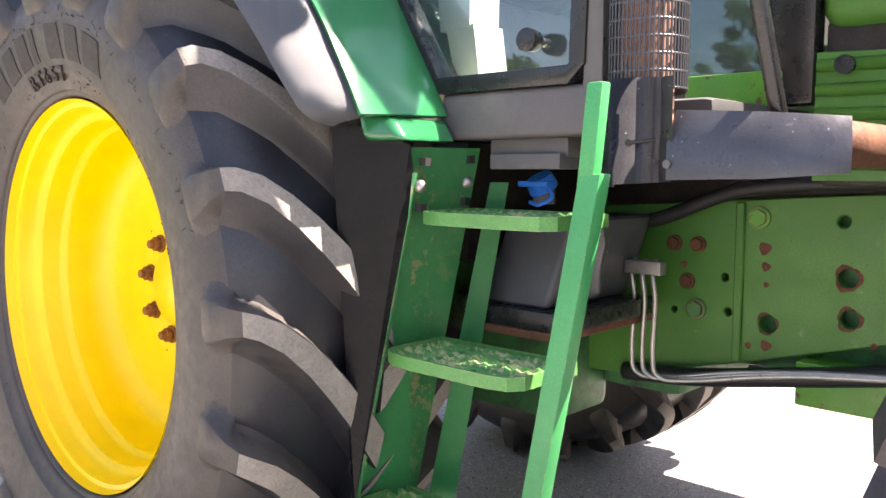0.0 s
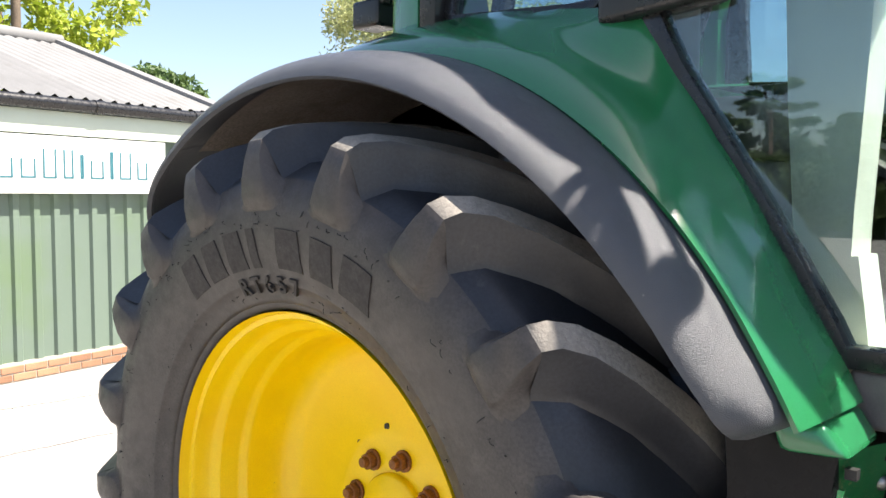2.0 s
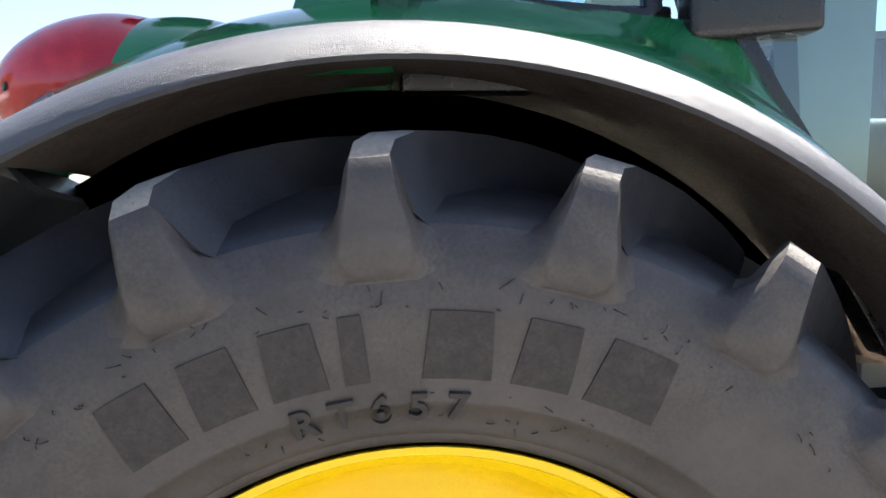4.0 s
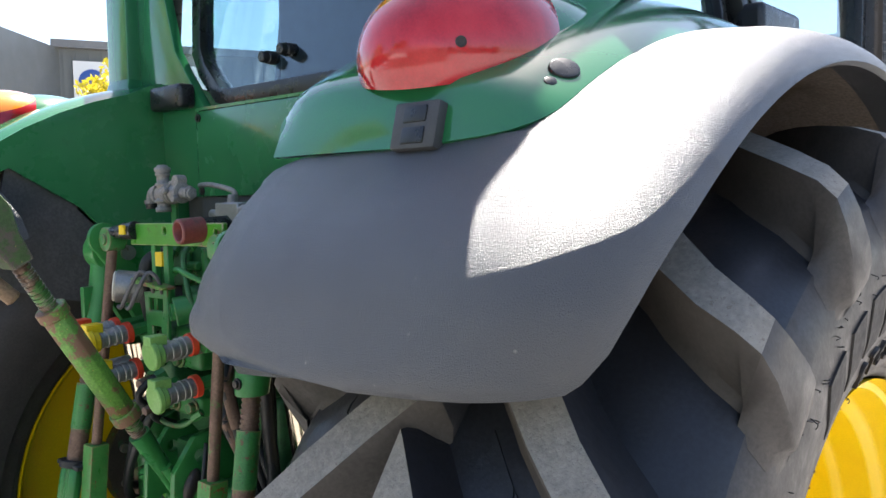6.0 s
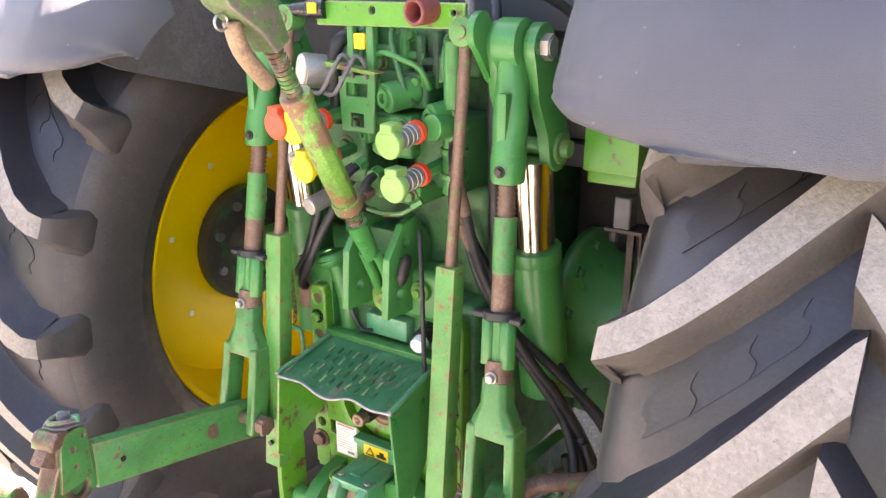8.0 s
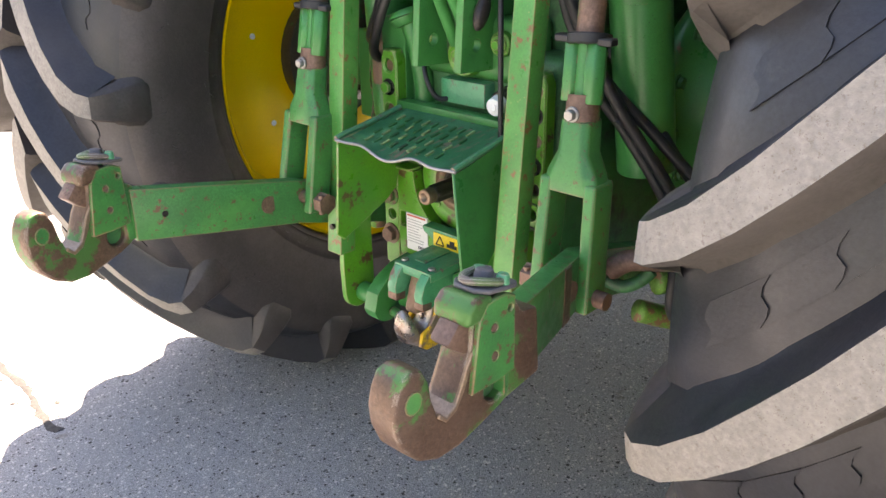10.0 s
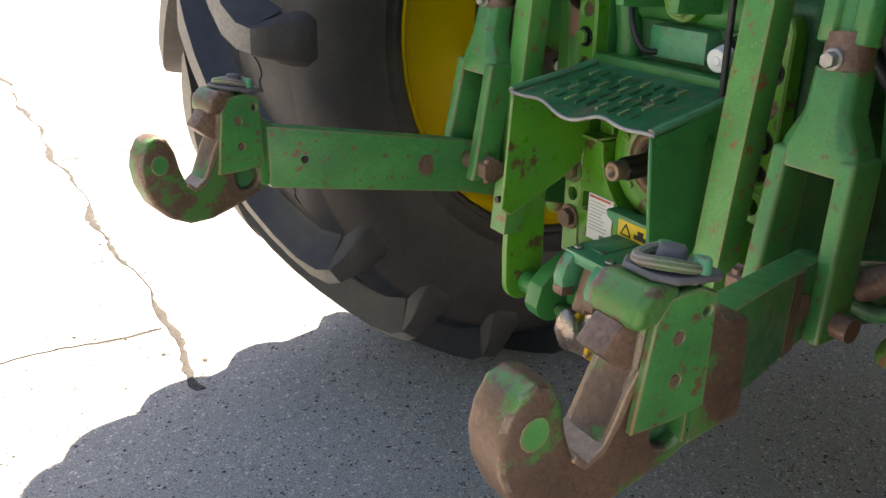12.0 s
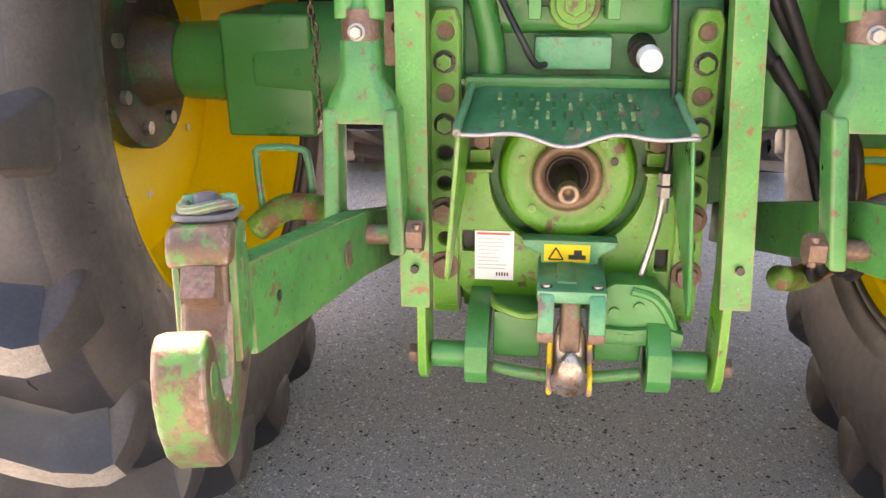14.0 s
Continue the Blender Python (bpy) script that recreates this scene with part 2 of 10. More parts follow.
CAST = material("cast_alloy", (0.34, 0.33, 0.31), 0.45, 0.7, 0.12, 30, 0.3, 200)
CHROME = material("chrome", (0.7, 0.62, 0.48), 0.16, 1.0, 0.05, 20, 0.0, rough_var=0.06)
RUST_NUT = material("rust_nut", (0.26, 0.1, 0.03), 0.6, 0.3, 0.3, 60, 0.3)
RUST_PLAIN = material("rust_plain", RUST, 0.75, 0.1, 0.35, 24, 0.4, 160)
DARK_METAL = material("dark_metal", (0.05, 0.042, 0.038), 0.5, 0.5, 0.3, 20, 0.2)
SLOT_LIT = material("slot_lit", (0.2, 0.3, 0.11), 0.7, 0, 0.3, 60, 0.1)
LABEL_WHITE = material("label_white", (0.8, 0.8, 0.78), 0.5, 0, 0.03, 30, 0)
PRINT_GREY = material("print_grey", (0.4, 0.4, 0.4), 0.6, 0, 0.1, 30, 0)
PRINT_RED = material("print_red", (0.6, 0.08, 0.05), 0.6, 0, 0.1, 30, 0)
PRINT_BLACK = material("print_black", (0.02, 0.02, 0.02), 0.6, 0, 0.1, 30, 0)
SIGN_TEAL = material("sign_teal", (0.035, 0.15, 0.18), 0.5, 0, 0.05, 10, 0)
SIGN_BLUE = material("sign_blue", (0.03, 0.09, 0.35), 0.5, 0, 0.05, 10, 0)
RED_LENS = material("red_lens", (0.4, 0.008, 0.016), 0.15, 0, 0.2, 9, 0.02, 300, coat=0.4, third=(0.5, 0.03, 0.035), third_amount=0.5, third_scale=9, rough_var=0.04)
AMBER_LENS = material("amber_lens", (0.85, 0.25, 0.01), 0.12, 0, 0.1, 10, 0.02, 300, coat=0.8, rough_var=0.04)
GLASS = clear("cab_glass", (0.5, 0.66, 0.7), 0.0, 1.7)
CREAM = material("cream_plastic", (0.75, 0.71, 0.57), 0.5, 0, 0.06, 9, 0.05, 300)
CAB_GREY = material("cab_grey", (0.055, 0.055, 0.056), 0.6, 0, 0.1, 9, 0.05, 300)


def concrete_material():
    """Worn concrete: broad stains, grey cement grain, pale and dark stones of several sizes with relief."""
    m = bpy.data.materials.new("concrete")
    m.use_nodes = True
    nt = m.node_tree
    N, L = nt.nodes, nt.links
    b = N["Principled BSDF"]
    co = N.new("ShaderNodeTexCoord").outputs["Object"]

    def noise_tex(s, detail, rough_n=0.6):
        n = N.new("ShaderNodeTexNoise")
        n.inputs["Scale"].default_value, n.inputs["Detail"].default_value, n.inputs["Roughness"].default_value = s, detail, rough_n
        L.new(co, n.inputs["Vector"])
        return n.outputs["Fac"]

    def ramp(fac, lo, hi, a=0.0, c=1.0):
        r = N.new("ShaderNodeMapRange")
        for k, v in (("From Min", lo), ("From Max", hi), ("To Min", a), ("To Max", c)):
            r.inputs[k].default_value = v
        L.new(fac, r.inputs["Value"])
        return r.outputs["Result"]

    def mix(fac, a, c):
        x = N.new("ShaderNodeMix")
        x.data_type = 'RGBA'
        L.new(fac, x.inputs[0])
        for sock, v in ((x.inputs[6], a), (x.inputs[7], c)):
            if isinstance(v, tuple):
                sock.default_value = (*v, 1)
            else:
                L.new(v, sock)
        return x.outputs[2]
    col = mix(ramp(noise_tex(1.3, 6), 0.35, 0.65), (0.36, 0.34, 0.312), (0.46, 0.435, 0.4))
    col = mix(ramp(noise_tex(45, 5, 0.75), 0.4, 0.68), col, (0.29, 0.28, 0.27))
    col = mix(ramp(noise_tex(210, 3, 0.7), 0.46, 0.58), col, (0.24, 0.232, 0.225))
    col = mix(ramp(noise_tex(330, 2, 0.7), 0.56, 0.66), col, (0.58, 0.56, 0.53))
    heights = []
    for scale, cut, tone in ((52, 0.19, (0.68, 0.63, 0.56)), (95, 0.26, (0.66, 0.61, 0.55)), (160, 0.3, (0.56, 0.53, 0.48)), (75, 0.22, (0.07, 0.06, 0.052)), (34, 0.14, (0.055, 0.046, 0.038)), (120, 0.2, (0.06, 0.052, 0.045))):
        v = N.new("ShaderNodeTexVoronoi")
        v.inputs["Scale"].default_value = scale
        L.new(co, v.inputs["Vector"])
        keep = ramp(noise_tex(scale * 0.43 + 3, 2), 0.52, 0.55)
        mu = N.new("ShaderNodeMath")
        mu.operation = 'MULTIPLY'
        L.new(ramp(v.outputs["Distance"], cut + 0.05, cut), mu.inputs[0])
        L.new(keep, mu.inputs[1])
        col = mix(mu.outputs[0], col, tone)
    for scale, lo, hi, tone in ((7, 0.6, 0.72, (0.17, 0.14, 0.105)), (24, 0.62, 0.68, (0.13, 0.11, 0.085))):
        col = mix(ramp(noise_tex(scale, 9, 0.75), lo, hi), col, tone)
    L.new(col, b.inputs["Base Color"])
    b.inputs["Roughness"].default_value = 0.85
    bp = N.new("ShaderNodeBump")
    bp.inputs["Strength"].default_value, bp.inputs["Distance"].default_value = 1.0, 0.007
    L.new(noise_tex(120, 6, 0.75), bp.inputs["Height"])
    L.new(bp.outputs["Normal"], b.inputs["Normal"])
    return m


CONCRETE = concrete_material()
JOINT_DIRT = material("joint_dirt", (0.055, 0.048, 0.04), 0.9, 0, 0.3, 20, 0.8, 90, (0.09, 0.08, 0.06), 0.4, 14, 0.2)
CLAD_GREEN = material("cladding_green", (0.125, 0.17, 0.135), 0.5, 0, 0.06, 2, 0.03, 200, third=(0.11, 0.165, 0.09), third_amount=0.4, third_scale=1.2)
CLAD_TRIM = material("cladding_trim", (0.5, 0.56, 0.47), 0.5, 0, 0.06, 3, 0.03)
ROOF_SHEET = material("roof_sheet", (0.2, 0.2, 0.2), 0.7, 0, 0.12, 2, 0.1, 80, (0.14, 0.135, 0.125), 0.4, 1.5, 0.3)
BRICK = material("brick", (0.36, 0.19, 0.11), 0.85, 0, 0.2, 14, 0.4, 120, per_object=0.25)
MORTAR = material("mortar", (0.42, 0.39, 0.34), 0.9, 0, 0.15, 20, 0.4)
HOUSE_BRICK = material("house_brick", (0.34, 0.2, 0.12), 0.85, 0, 0.22, 5, 0.3, 40, (0.22, 0.12, 0.07), 0.45, 7, 0.2)
ROOF_TILE = material("roof_tile", (0.24, 0.17, 0.12), 0.8, 0, 0.2, 4, 0.3, 60, per_object=0.2)
DARK_CLAD = material("dark_cladding", (0.14, 0.15, 0.145), 0.5, 0, 0.08, 1, 0.02)
WHITE_CAR = material("white_car_paint", (0.78, 0.78, 0.78), 0.25, 0, 0.02, 3, 0, coat=1.0, rough_var=0.03)
BLUE_CAR = material("dark_car_paint", (0.04, 0.055, 0.09), 0.25, 0.3, 0.05, 3, 0, coat=1.0, rough_var=0.03)
CAR_GLASS = material("car_glass", (0.02, 0.03, 0.035), 0.06, 0, 0.05, 3, 0, rough_var=0.02)
ALLOY = material("alloy", (0.5, 0.5, 0.5), 0.35, 0.8, 0.05, 10, 0)
ORANGE = material("orange_paint", (0.6, 0.22, 0.06), 0.5, 0, 0.15, 3, 0.05, 100)
BARK = material("bark", (0.16, 0.12, 0.085), 0.9, 0, 0.3, 14, 0.6, 60)
LEAF_MATS = {}


def leaf_material(name, a, c):
    m = bpy.data.materials.new(name)
    m.use_nodes = True
    nt = m.node_tree
    b = nt.nodes["Principled BSDF"]
    g = nt.nodes.new("ShaderNodeNewGeometry")
    x = nt.nodes.new("ShaderNodeMix")
    x.data_type = 'RGBA'
    x.inputs[6].default_value, x.inputs[7].default_value = (*a, 1), (*c, 1)
    nt.links.new(g.outputs["Random Per Island"], x.inputs[0])
    nt.links.new(x.outputs[2], b.inputs["Base Color"])
    b.inputs["Roughness"].default_value = 0.6
    b.inputs["Subsurface Weight"].default_value = 0.0
    tr = nt.nodes.new("ShaderNodeBsdfTranslucent")
    nt.links.new(x.outputs[2], tr.inputs["Color"])
    ms = nt.nodes.new("ShaderNodeMixShader")
    ms.inputs[0].default_value = 0.35
    nt.links.new(b.outputs[0], ms.inputs[1])
    nt.links.new(tr.outputs[0], ms.inputs[2])
    nt.links.new(ms.outputs[0], nt.nodes["Material Output"].inputs[0])
    return m


LEAF_BIRCH = leaf_material("leaf_birch", (0.3, 0.34, 0.14), (0.5, 0.5, 0.26))
LEAF_DARK = leaf_material("leaf_dark", (0.05, 0.1, 0.03), (0.13, 0.2, 0.06))
LEAF_MID = leaf_material("leaf_mid", (0.11, 0.18, 0.05), (0.22, 0.28, 0.09))
LEAF_YELLOW = leaf_material("leaf_yellow", (0.42, 0.36, 0.02), (0.62, 0.52, 0.04))
LEAF_LIME = leaf_material("leaf_lime", (0.24, 0.33, 0.03), (0.42, 0.47, 0.06))

# ---- mesh helpers ----


def link_bm(name, bm, mats, parent=None, label="", sharp=38, bevel=0.0, seg=2):
    if bevel:
        es = [e for e in bm.edges if len(e.link_faces) == 2 and e.calc_face_angle(0) > radians(30)]
        bmesh.ops.bevel(bm, geom=es, offset=bevel, segments=seg, affect='EDGES', clamp_overlap=True, profile=0.6)
    for f in bm.faces:
        f.smooth = True
    for e in bm.edges:
        if len(e.link_faces) == 2 and e.calc_face_angle(0) > radians(sharp):
            e.smooth = False
    me = bpy.data.meshes.new(name)
    bm.to_mesh(me)
    bm.free()
    for m in (mats if isinstance(mats, (list, tuple)) else (mats,)):
        me.materials.append(m)
    ob = new(name, me)
    if parent is not None:
        ob.parent = parent
    if label:
        tagged(ob, label)
    return ob


def part(name, bm, mat, parent, label="", sharp=38, bevel=0.0, seg=2):
    return link_bm(name, bm, mat, parent, label, sharp, bevel, seg)


def empty_thing(name, label, category, group="", at=(0, 0, 0)):
    ob = new(name)
    ob.location = at
    return tagged(ob, label, category, group)


def frame_of(direction):
    d = Vector(direction).normalized()
    return d.to_track_quat('Z', 'Y').to_matrix().to_4x4()


def box(bm, lo, hi, m=None, mi=0):
    c = [(a + b) / 2 for a, b in zip(lo, hi)]
    s = [abs(b - a) for a, b in zip(lo, hi)]
    mm = Matrix.Translation(c) @ Matrix.Diagonal((*s, 1))
    r = bmesh.ops.create_cube(bm, size=1, matrix=(m @ mm) if m else mm)
    for f in {f for v in r["verts"] for f in v.link_faces}:
        f.material_index = mi
    return r["verts"]


def rod(bm, p0, p1, r0, r1=None, seg=16, mi=0, caps=True):
    p0, p1 = Vector(p0), Vector(p1)
    r1 = r0 if r1 is None else r1
    d = p1 - p0
    m = Matrix.Translation((p0 + p1) / 2) @ frame_of(d)
    r = bmesh.ops.create_cone(bm, cap_ends=caps, segments=seg, radius1=r0, radius2=r1, depth=d.length, matrix=m)
    for f in {f for v in r["verts"] for f in v.link_faces}:
        f.material_index = mi


def smooth_path(pts, n=8):
    P = [Vector(p) for p in pts]
    if len(P) < 3:
        return P
    out = []
    for i in range(len(P) - 1):
        a, b, c, d = P[max(i - 1, 0)], P[i], P[i + 1], P[min(i + 2, len(P) - 1)]
        for k in range(n):
            t = k / n
            out.append(0.5 * ((2 * b) + (c - a) * t + (2 * a - 5 * b + 4 * c - d) * t * t + (3 * b - a - 3 * c + d) * t ** 3))
    out.append(P[-1])
    return out


def tube(bm, pts, r, seg=10, n=8, mi=0, smooth=True):
    P = smooth_path(pts, n) if smooth else [Vector(p) for p in pts]
    rings, up = [], Vector((0.13, 0.31, 0.94))
    for i, p in enumerate(P):
        d = (P[min(i + 1, len(P) - 1)] - P[max(i - 1, 0)]).normalized()
        u = up - d * up.dot(d)
        u = u.normalized() if u.length > 1e-4 else d.orthogonal().normalized()
        up = u
        w = d.cross(u)
        rings.append([bm.verts.new(p + (u * math.cos(2 * math.pi * k / seg) + w * math.sin(2 * math.pi * k / seg)) * r) for k in range(seg)])
    for a, b in zip(rings, rings[1:]):
        for k in range(seg):
            bm.faces.new((a[k], a[(k + 1) % seg], b[(k + 1) % seg], b[k])).material_index = mi
    for ring, rev in ((rings[0], True), (rings[-1], False)):
        bm.faces.new(ring[::-1] if rev else ring).material_index = mi


def lathe(bm, prof, m, seg=64, mi=0, closed=False):
    """prof: (radius, height) pairs about m's z axis."""
    rings = []
    for r, h in prof:
        rings.append([bm.verts.new(m @ Vector((r * math.cos(2 * math.pi * k / seg), r * math.sin(2 * math.pi * k / seg), h))) for k in range(seg)])
    pairs = list(zip(rings, rings[1:])) + ([(rings[-1], rings[0])] if closed else [])
    for a, b in pairs:
        for k in range(seg):
            bm.faces.new((a[k], a[(k + 1) % seg], b[(k + 1) % seg], b[k])).material_index = mi


def plate(bm, outline, m, depth, holes=(), mi=0, round_seg=18):
    """Outline (x, y) in m's plane, centred on it, with round holes (x, y, r), slots (x, y, half_w, half_h), depth along m's z."""
    loops = [[Vector((x, y, 0)) for x, y in outline]]
    for h in holes:
        if len(h) == 3:
            x, y, r = h
            loops.append([Vector((x + r * math.cos(2 * math.pi * k / round_seg), y + r * math.sin(2 * math.pi * k / round_seg), 0)) for k in range(round_seg)])
        else:
            x, y, a, b = h
            loops.append([Vector((x + sx * a, y + sy * b, 0)) for sx, sy in ((-1, -1), (1, -1), (1, 1), (-1, 1))])
    tmp = bmesh.new()
    for lp in loops:
        vs = [tmp.verts.new(v) for v in lp]
        for a, b in zip(vs, vs[1:] + vs[:1]):
            tmp.edges.new((a, b))
    bmesh.ops.triangle_fill(tmp, use_beauty=True, use_dissolve=False, edges=tmp.edges[:])
    top, bot = {}, {}
    for v in tmp.verts:
        top[v] = bm.verts.new(m @ (v.co + Vector((0, 0, depth / 2))))
        bot[v] = bm.verts.new(m @ (v.co - Vector((0, 0, depth / 2))))
    for f in tmp.faces:
        vs = list(f.verts) if f.normal.z > 0 else list(f.verts)[::-1]
        bm.faces.new([top[v] for v in vs]).material_index = mi
        bm.faces.new([bot[v] for v in reversed(vs)]).material_index = mi
    for e in tmp.edges:
        if len(e.link_faces) == 1:
            a, b = e.verts
            bm.faces.new((top[a], top[b], bot[b], bot[a])).material_index = mi
    tmp.free()
    bmesh.ops.recalc_face_normals(bm, faces=bm.faces[:])


def arc(cx, cy, r, a0, a1, n=10):
    return [(cx + r * math.cos(radians(a0 + (a1 - a0) * k / n)), cy + r * math.sin(radians(a0 + (a1 - a0) * k / n))) for k in range(n + 1)]


def lerp_table(rows, x):
    if x <= rows[0][0]:
        return rows[0][1]
    for (a, va), (b, vb) in zip(rows, rows[1:]):
        if x <= b:
            return va + (vb - va) * (x - a) / (b - a)
    return rows[-1][1]


XZ = Matrix(((1, 0, 0, 0), (0, 0, -1, 0), (0, 1, 0, 0), (0, 0, 0, 1)))   # plate plane: x, z; depth along -y
YZ = Matrix(((0, 0, 1, 0), (1, 0, 0, 0), (0, 1, 0, 0), (0, 0, 0, 1)))    # plate plane: y, z; depth along x


def at_y(y):
    return Matrix.Translation((0, y, 0)) @ XZ


def at_x(x):
    return Matrix.Translation((x, 0, 0)) @ YZ


def hex_head(bm, c, axis, r=0.012, h=0.01, mi=0):
    c, a = Vector(c), Vector(axis).normalized()
    rod(bm, c, c + a * h, r, seg=6, mi=mi)

# ---- ground ----


def ground_z(x, y):
    """The yard falls a little beyond the shed's corner."""
    u = min(1.0, max(0.0, (-0.82 * x + 0.57 * y - 7.0) / 1.6))
    return -0.2 * u * u * (3 - 2 * u)


def build_ground():
    bm = bmesh.new()
    n = 100
    xs = sorted({-300, -120, -60, 60, 120, 300} | {round(-30 + 60 * k / n, 3) for k in range(n + 1)})
    grid = [[bm.verts.new((x, y, ground_z(x, y))) for y in xs] for x in xs]
    for i in range(len(xs) - 1):
        for j in range(len(xs) - 1):
            bm.faces.new((grid[i][j], grid[i + 1][j], grid[i + 1][j + 1], grid[i][j + 1]))
    g = link_bm("ground", bm, CONCRETE)
    tagged(g, "worn grey concrete yard with speckled aggregate", "ground", kind="structure")
    rng = random.Random(4)

    def joint(p0, p1, w):
        """A crumbling joint: a thin dirt line that wanders, broken wider here and there."""
        bm = bmesh.new()
        P0, P1 = Vector((*p0, 0)), Vector((*p1, 0))
        d = P1 - P0
        side = Vector((-d.y, d.x, 0)).normalized()
        k = max(8, int(d.length / 0.03))
        ph = [rng.uniform(0, 6.28) for _ in range(4)]
        L, R, C = [], [], []
        for i in range(k + 1):
            u = d.length * i / k
            off = 0.016 * math.sin(u * 5.1 + ph[0]) + 0.009 * math.sin(u * 13.7 + ph[1]) + rng.uniform(-0.004, 0.004)
            p = P0 + d * i / k + side * off
            p.z = ground_z(p.x, p.y)
            ww = 0.5 * w * max(0.12, 0.35 + 0.5 * math.sin(u * 3.3 + ph[2]) * math.sin(u * 9.1 + ph[3]) + rng.uniform(-0.15, 0.2))
            L.append(bm.verts.new(p + side * ww + Vector((0, 0, 0.0006))))
            R.append(bm.verts.new(p - side * ww * rng.uniform(0.4, 1.0) + Vector((0, 0, 0.0006))))
            C.append(bm.verts.new(p + Vector((0, 0, 0.0035))))
        for i in range(k):
            bm.faces.new((L[i], C[i], C[i + 1], L[i + 1]))
            bm.faces.new((C[i], R[i], R[i + 1], C[i + 1]))
        for _ in range(int(d.length * 14)):
            p = P0 + d * rng.random() + side * rng.gauss(0, w * 1.6)
            p.z = ground_z(p.x, p.y)
            r = rng.uniform(0.003, 0.009)
            bmesh.ops.create_icosphere(bm, subdivisions=1, radius=r, matrix=Matrix.Translation(p) @ Matrix.Diagonal((1, rng.uniform(0.6, 1.4), 0.5, 1)))
        j = link_bm("concrete_joint", bm, JOINT_DIRT)
        tagged(j, "crumbling dirt-filled joint between concrete slabs", "joint", kind="structure")
    joint((-0.93, 1.0), (-0.935, 9.0), 0.05)
    joint((-0.95, 1.41), (-9.0, 1.42), 0.022)
    joint((-0.93, 3.35), (5.0, 3.2), 0.018)
    joint((-4.2, -6), (-4.0, 9), 0.02)
    joint((-9, -1.2), (-4.1, -0.9), 0.018)
    joint((-5.4, -3), (-5.25, 2.5), 0.012)


build_ground()

# ---- tractor ----
tractor = empty_thing("tractor", "green farm tractor with yellow rims parked on the concrete", "tractor")
AXLE_Z, HUB_Y = 0.897, 0.945
LUGS, PITCH = 20, 18.0


def around(theta, r, y):
    a = radians(theta)
    return Vector((r * math.cos(a), y, AXLE_Z + r * math.sin(a)))


CARCASS = [(0.0, 0.852), (0.08, 0.85), (0.17, 0.842), (0.255, 0.822), (0.298, 0.79), (0.318, 0.745), (0.322, 0.69)]
LUG_LEAN = [(-0.012, -20.6), (0.0, -19.8), (0.05, -15.9), (0.10, -12.0), (0.15, -8.5), (0.20, -5.2), (0.255, -2.2), (0.30, -0.6), (0.325, 0.0)]
SIDEWALL = [(0.535, 0.272), (0.575, 0.292), (0.63, 0.312), (0.69, 0.322), (0.745, 0.318), (0.79, 0.298)]


def build_lug(side, half, th, parent):
    """One bar of the tread: a curved ridge with filleted flanks that ends in a rounded tongue on the tyre's shoulder."""
    bm = bmesh.new()
    # offset and radius of the top, half width, offset and radius of the foot
    secs = [(0.325, 0.728, 0.012, 0.320, 0.728), (0.331, 0.738, 0.034, 0.319, 0.738), (0.335, 0.758, 0.042, 0.314, 0.758), (0.336, 0.79, 0.038, 0.302, 0.785),
            (0.331, 0.835, 0.030, 0.296, 0.792), (0.322, 0.868, 0.026, 0.290, 0.797)]
    secs += [(d, r, w, d, lerp_table(CARCASS, abs(d))) for d, r, w in ((0.300, 0.888, 0.027), (0.255, 0.901, 0.031), (0.20, 0.907, 0.036), (0.15, 0.911, 0.041), (0.10, 0.9135, 0.044), (0.05, 0.915, 0.047), (0.0, 0.915, 0.048), (-0.012, 0.913, 0.047))]
    rows = []
    for dt, rt, w, df, rf in secs:
        c = th + lerp_table(LUG_LEAN, dt)
        row = []
        for g, k, grow in ((-1, 0.0, 0.034), (-1, 0.14, 0.016), (-1, 0.86, 0.003), (-1, 1.0, -0.003), (1, 1.0, -0.003), (1, 0.86, 0.003), (1, 0.14, 0.016), (1, 0.0, 0.034)):
            d, r = df + (dt - df) * k, rf + (rt - rf) * k - (0.003 if k == 0 else 0)
            p = around(c + g * math.degrees((w + grow) / r), r, side * (HUB_Y + (d if half > 0 else -0.965 * d)))
            p.z = max(p.z, 0.0)
            row.append(bm.verts.new(p))
        rows.append(row)
    for i, (a, b) in enumerate(zip(rows, rows[1:])):
        for j in range(7):
            f = bm.faces.new((a[j], a[j + 1], b[j + 1], b[j]))
            # one flank of each lug gets the lighter, browner rubber
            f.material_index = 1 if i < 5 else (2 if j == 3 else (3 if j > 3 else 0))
    bm.faces.new(rows[0]).material_index = 1
    bm.faces.new(rows[-1][::-1]).material_index = 0
    bmesh.ops.recalc_face_normals(bm, faces=bm.faces[:])
    part("tread_lug", bm, [RUBBER, SIDE_RUBBER, LUG_TOP, BROWN_RUBBER], parent, sharp=42)


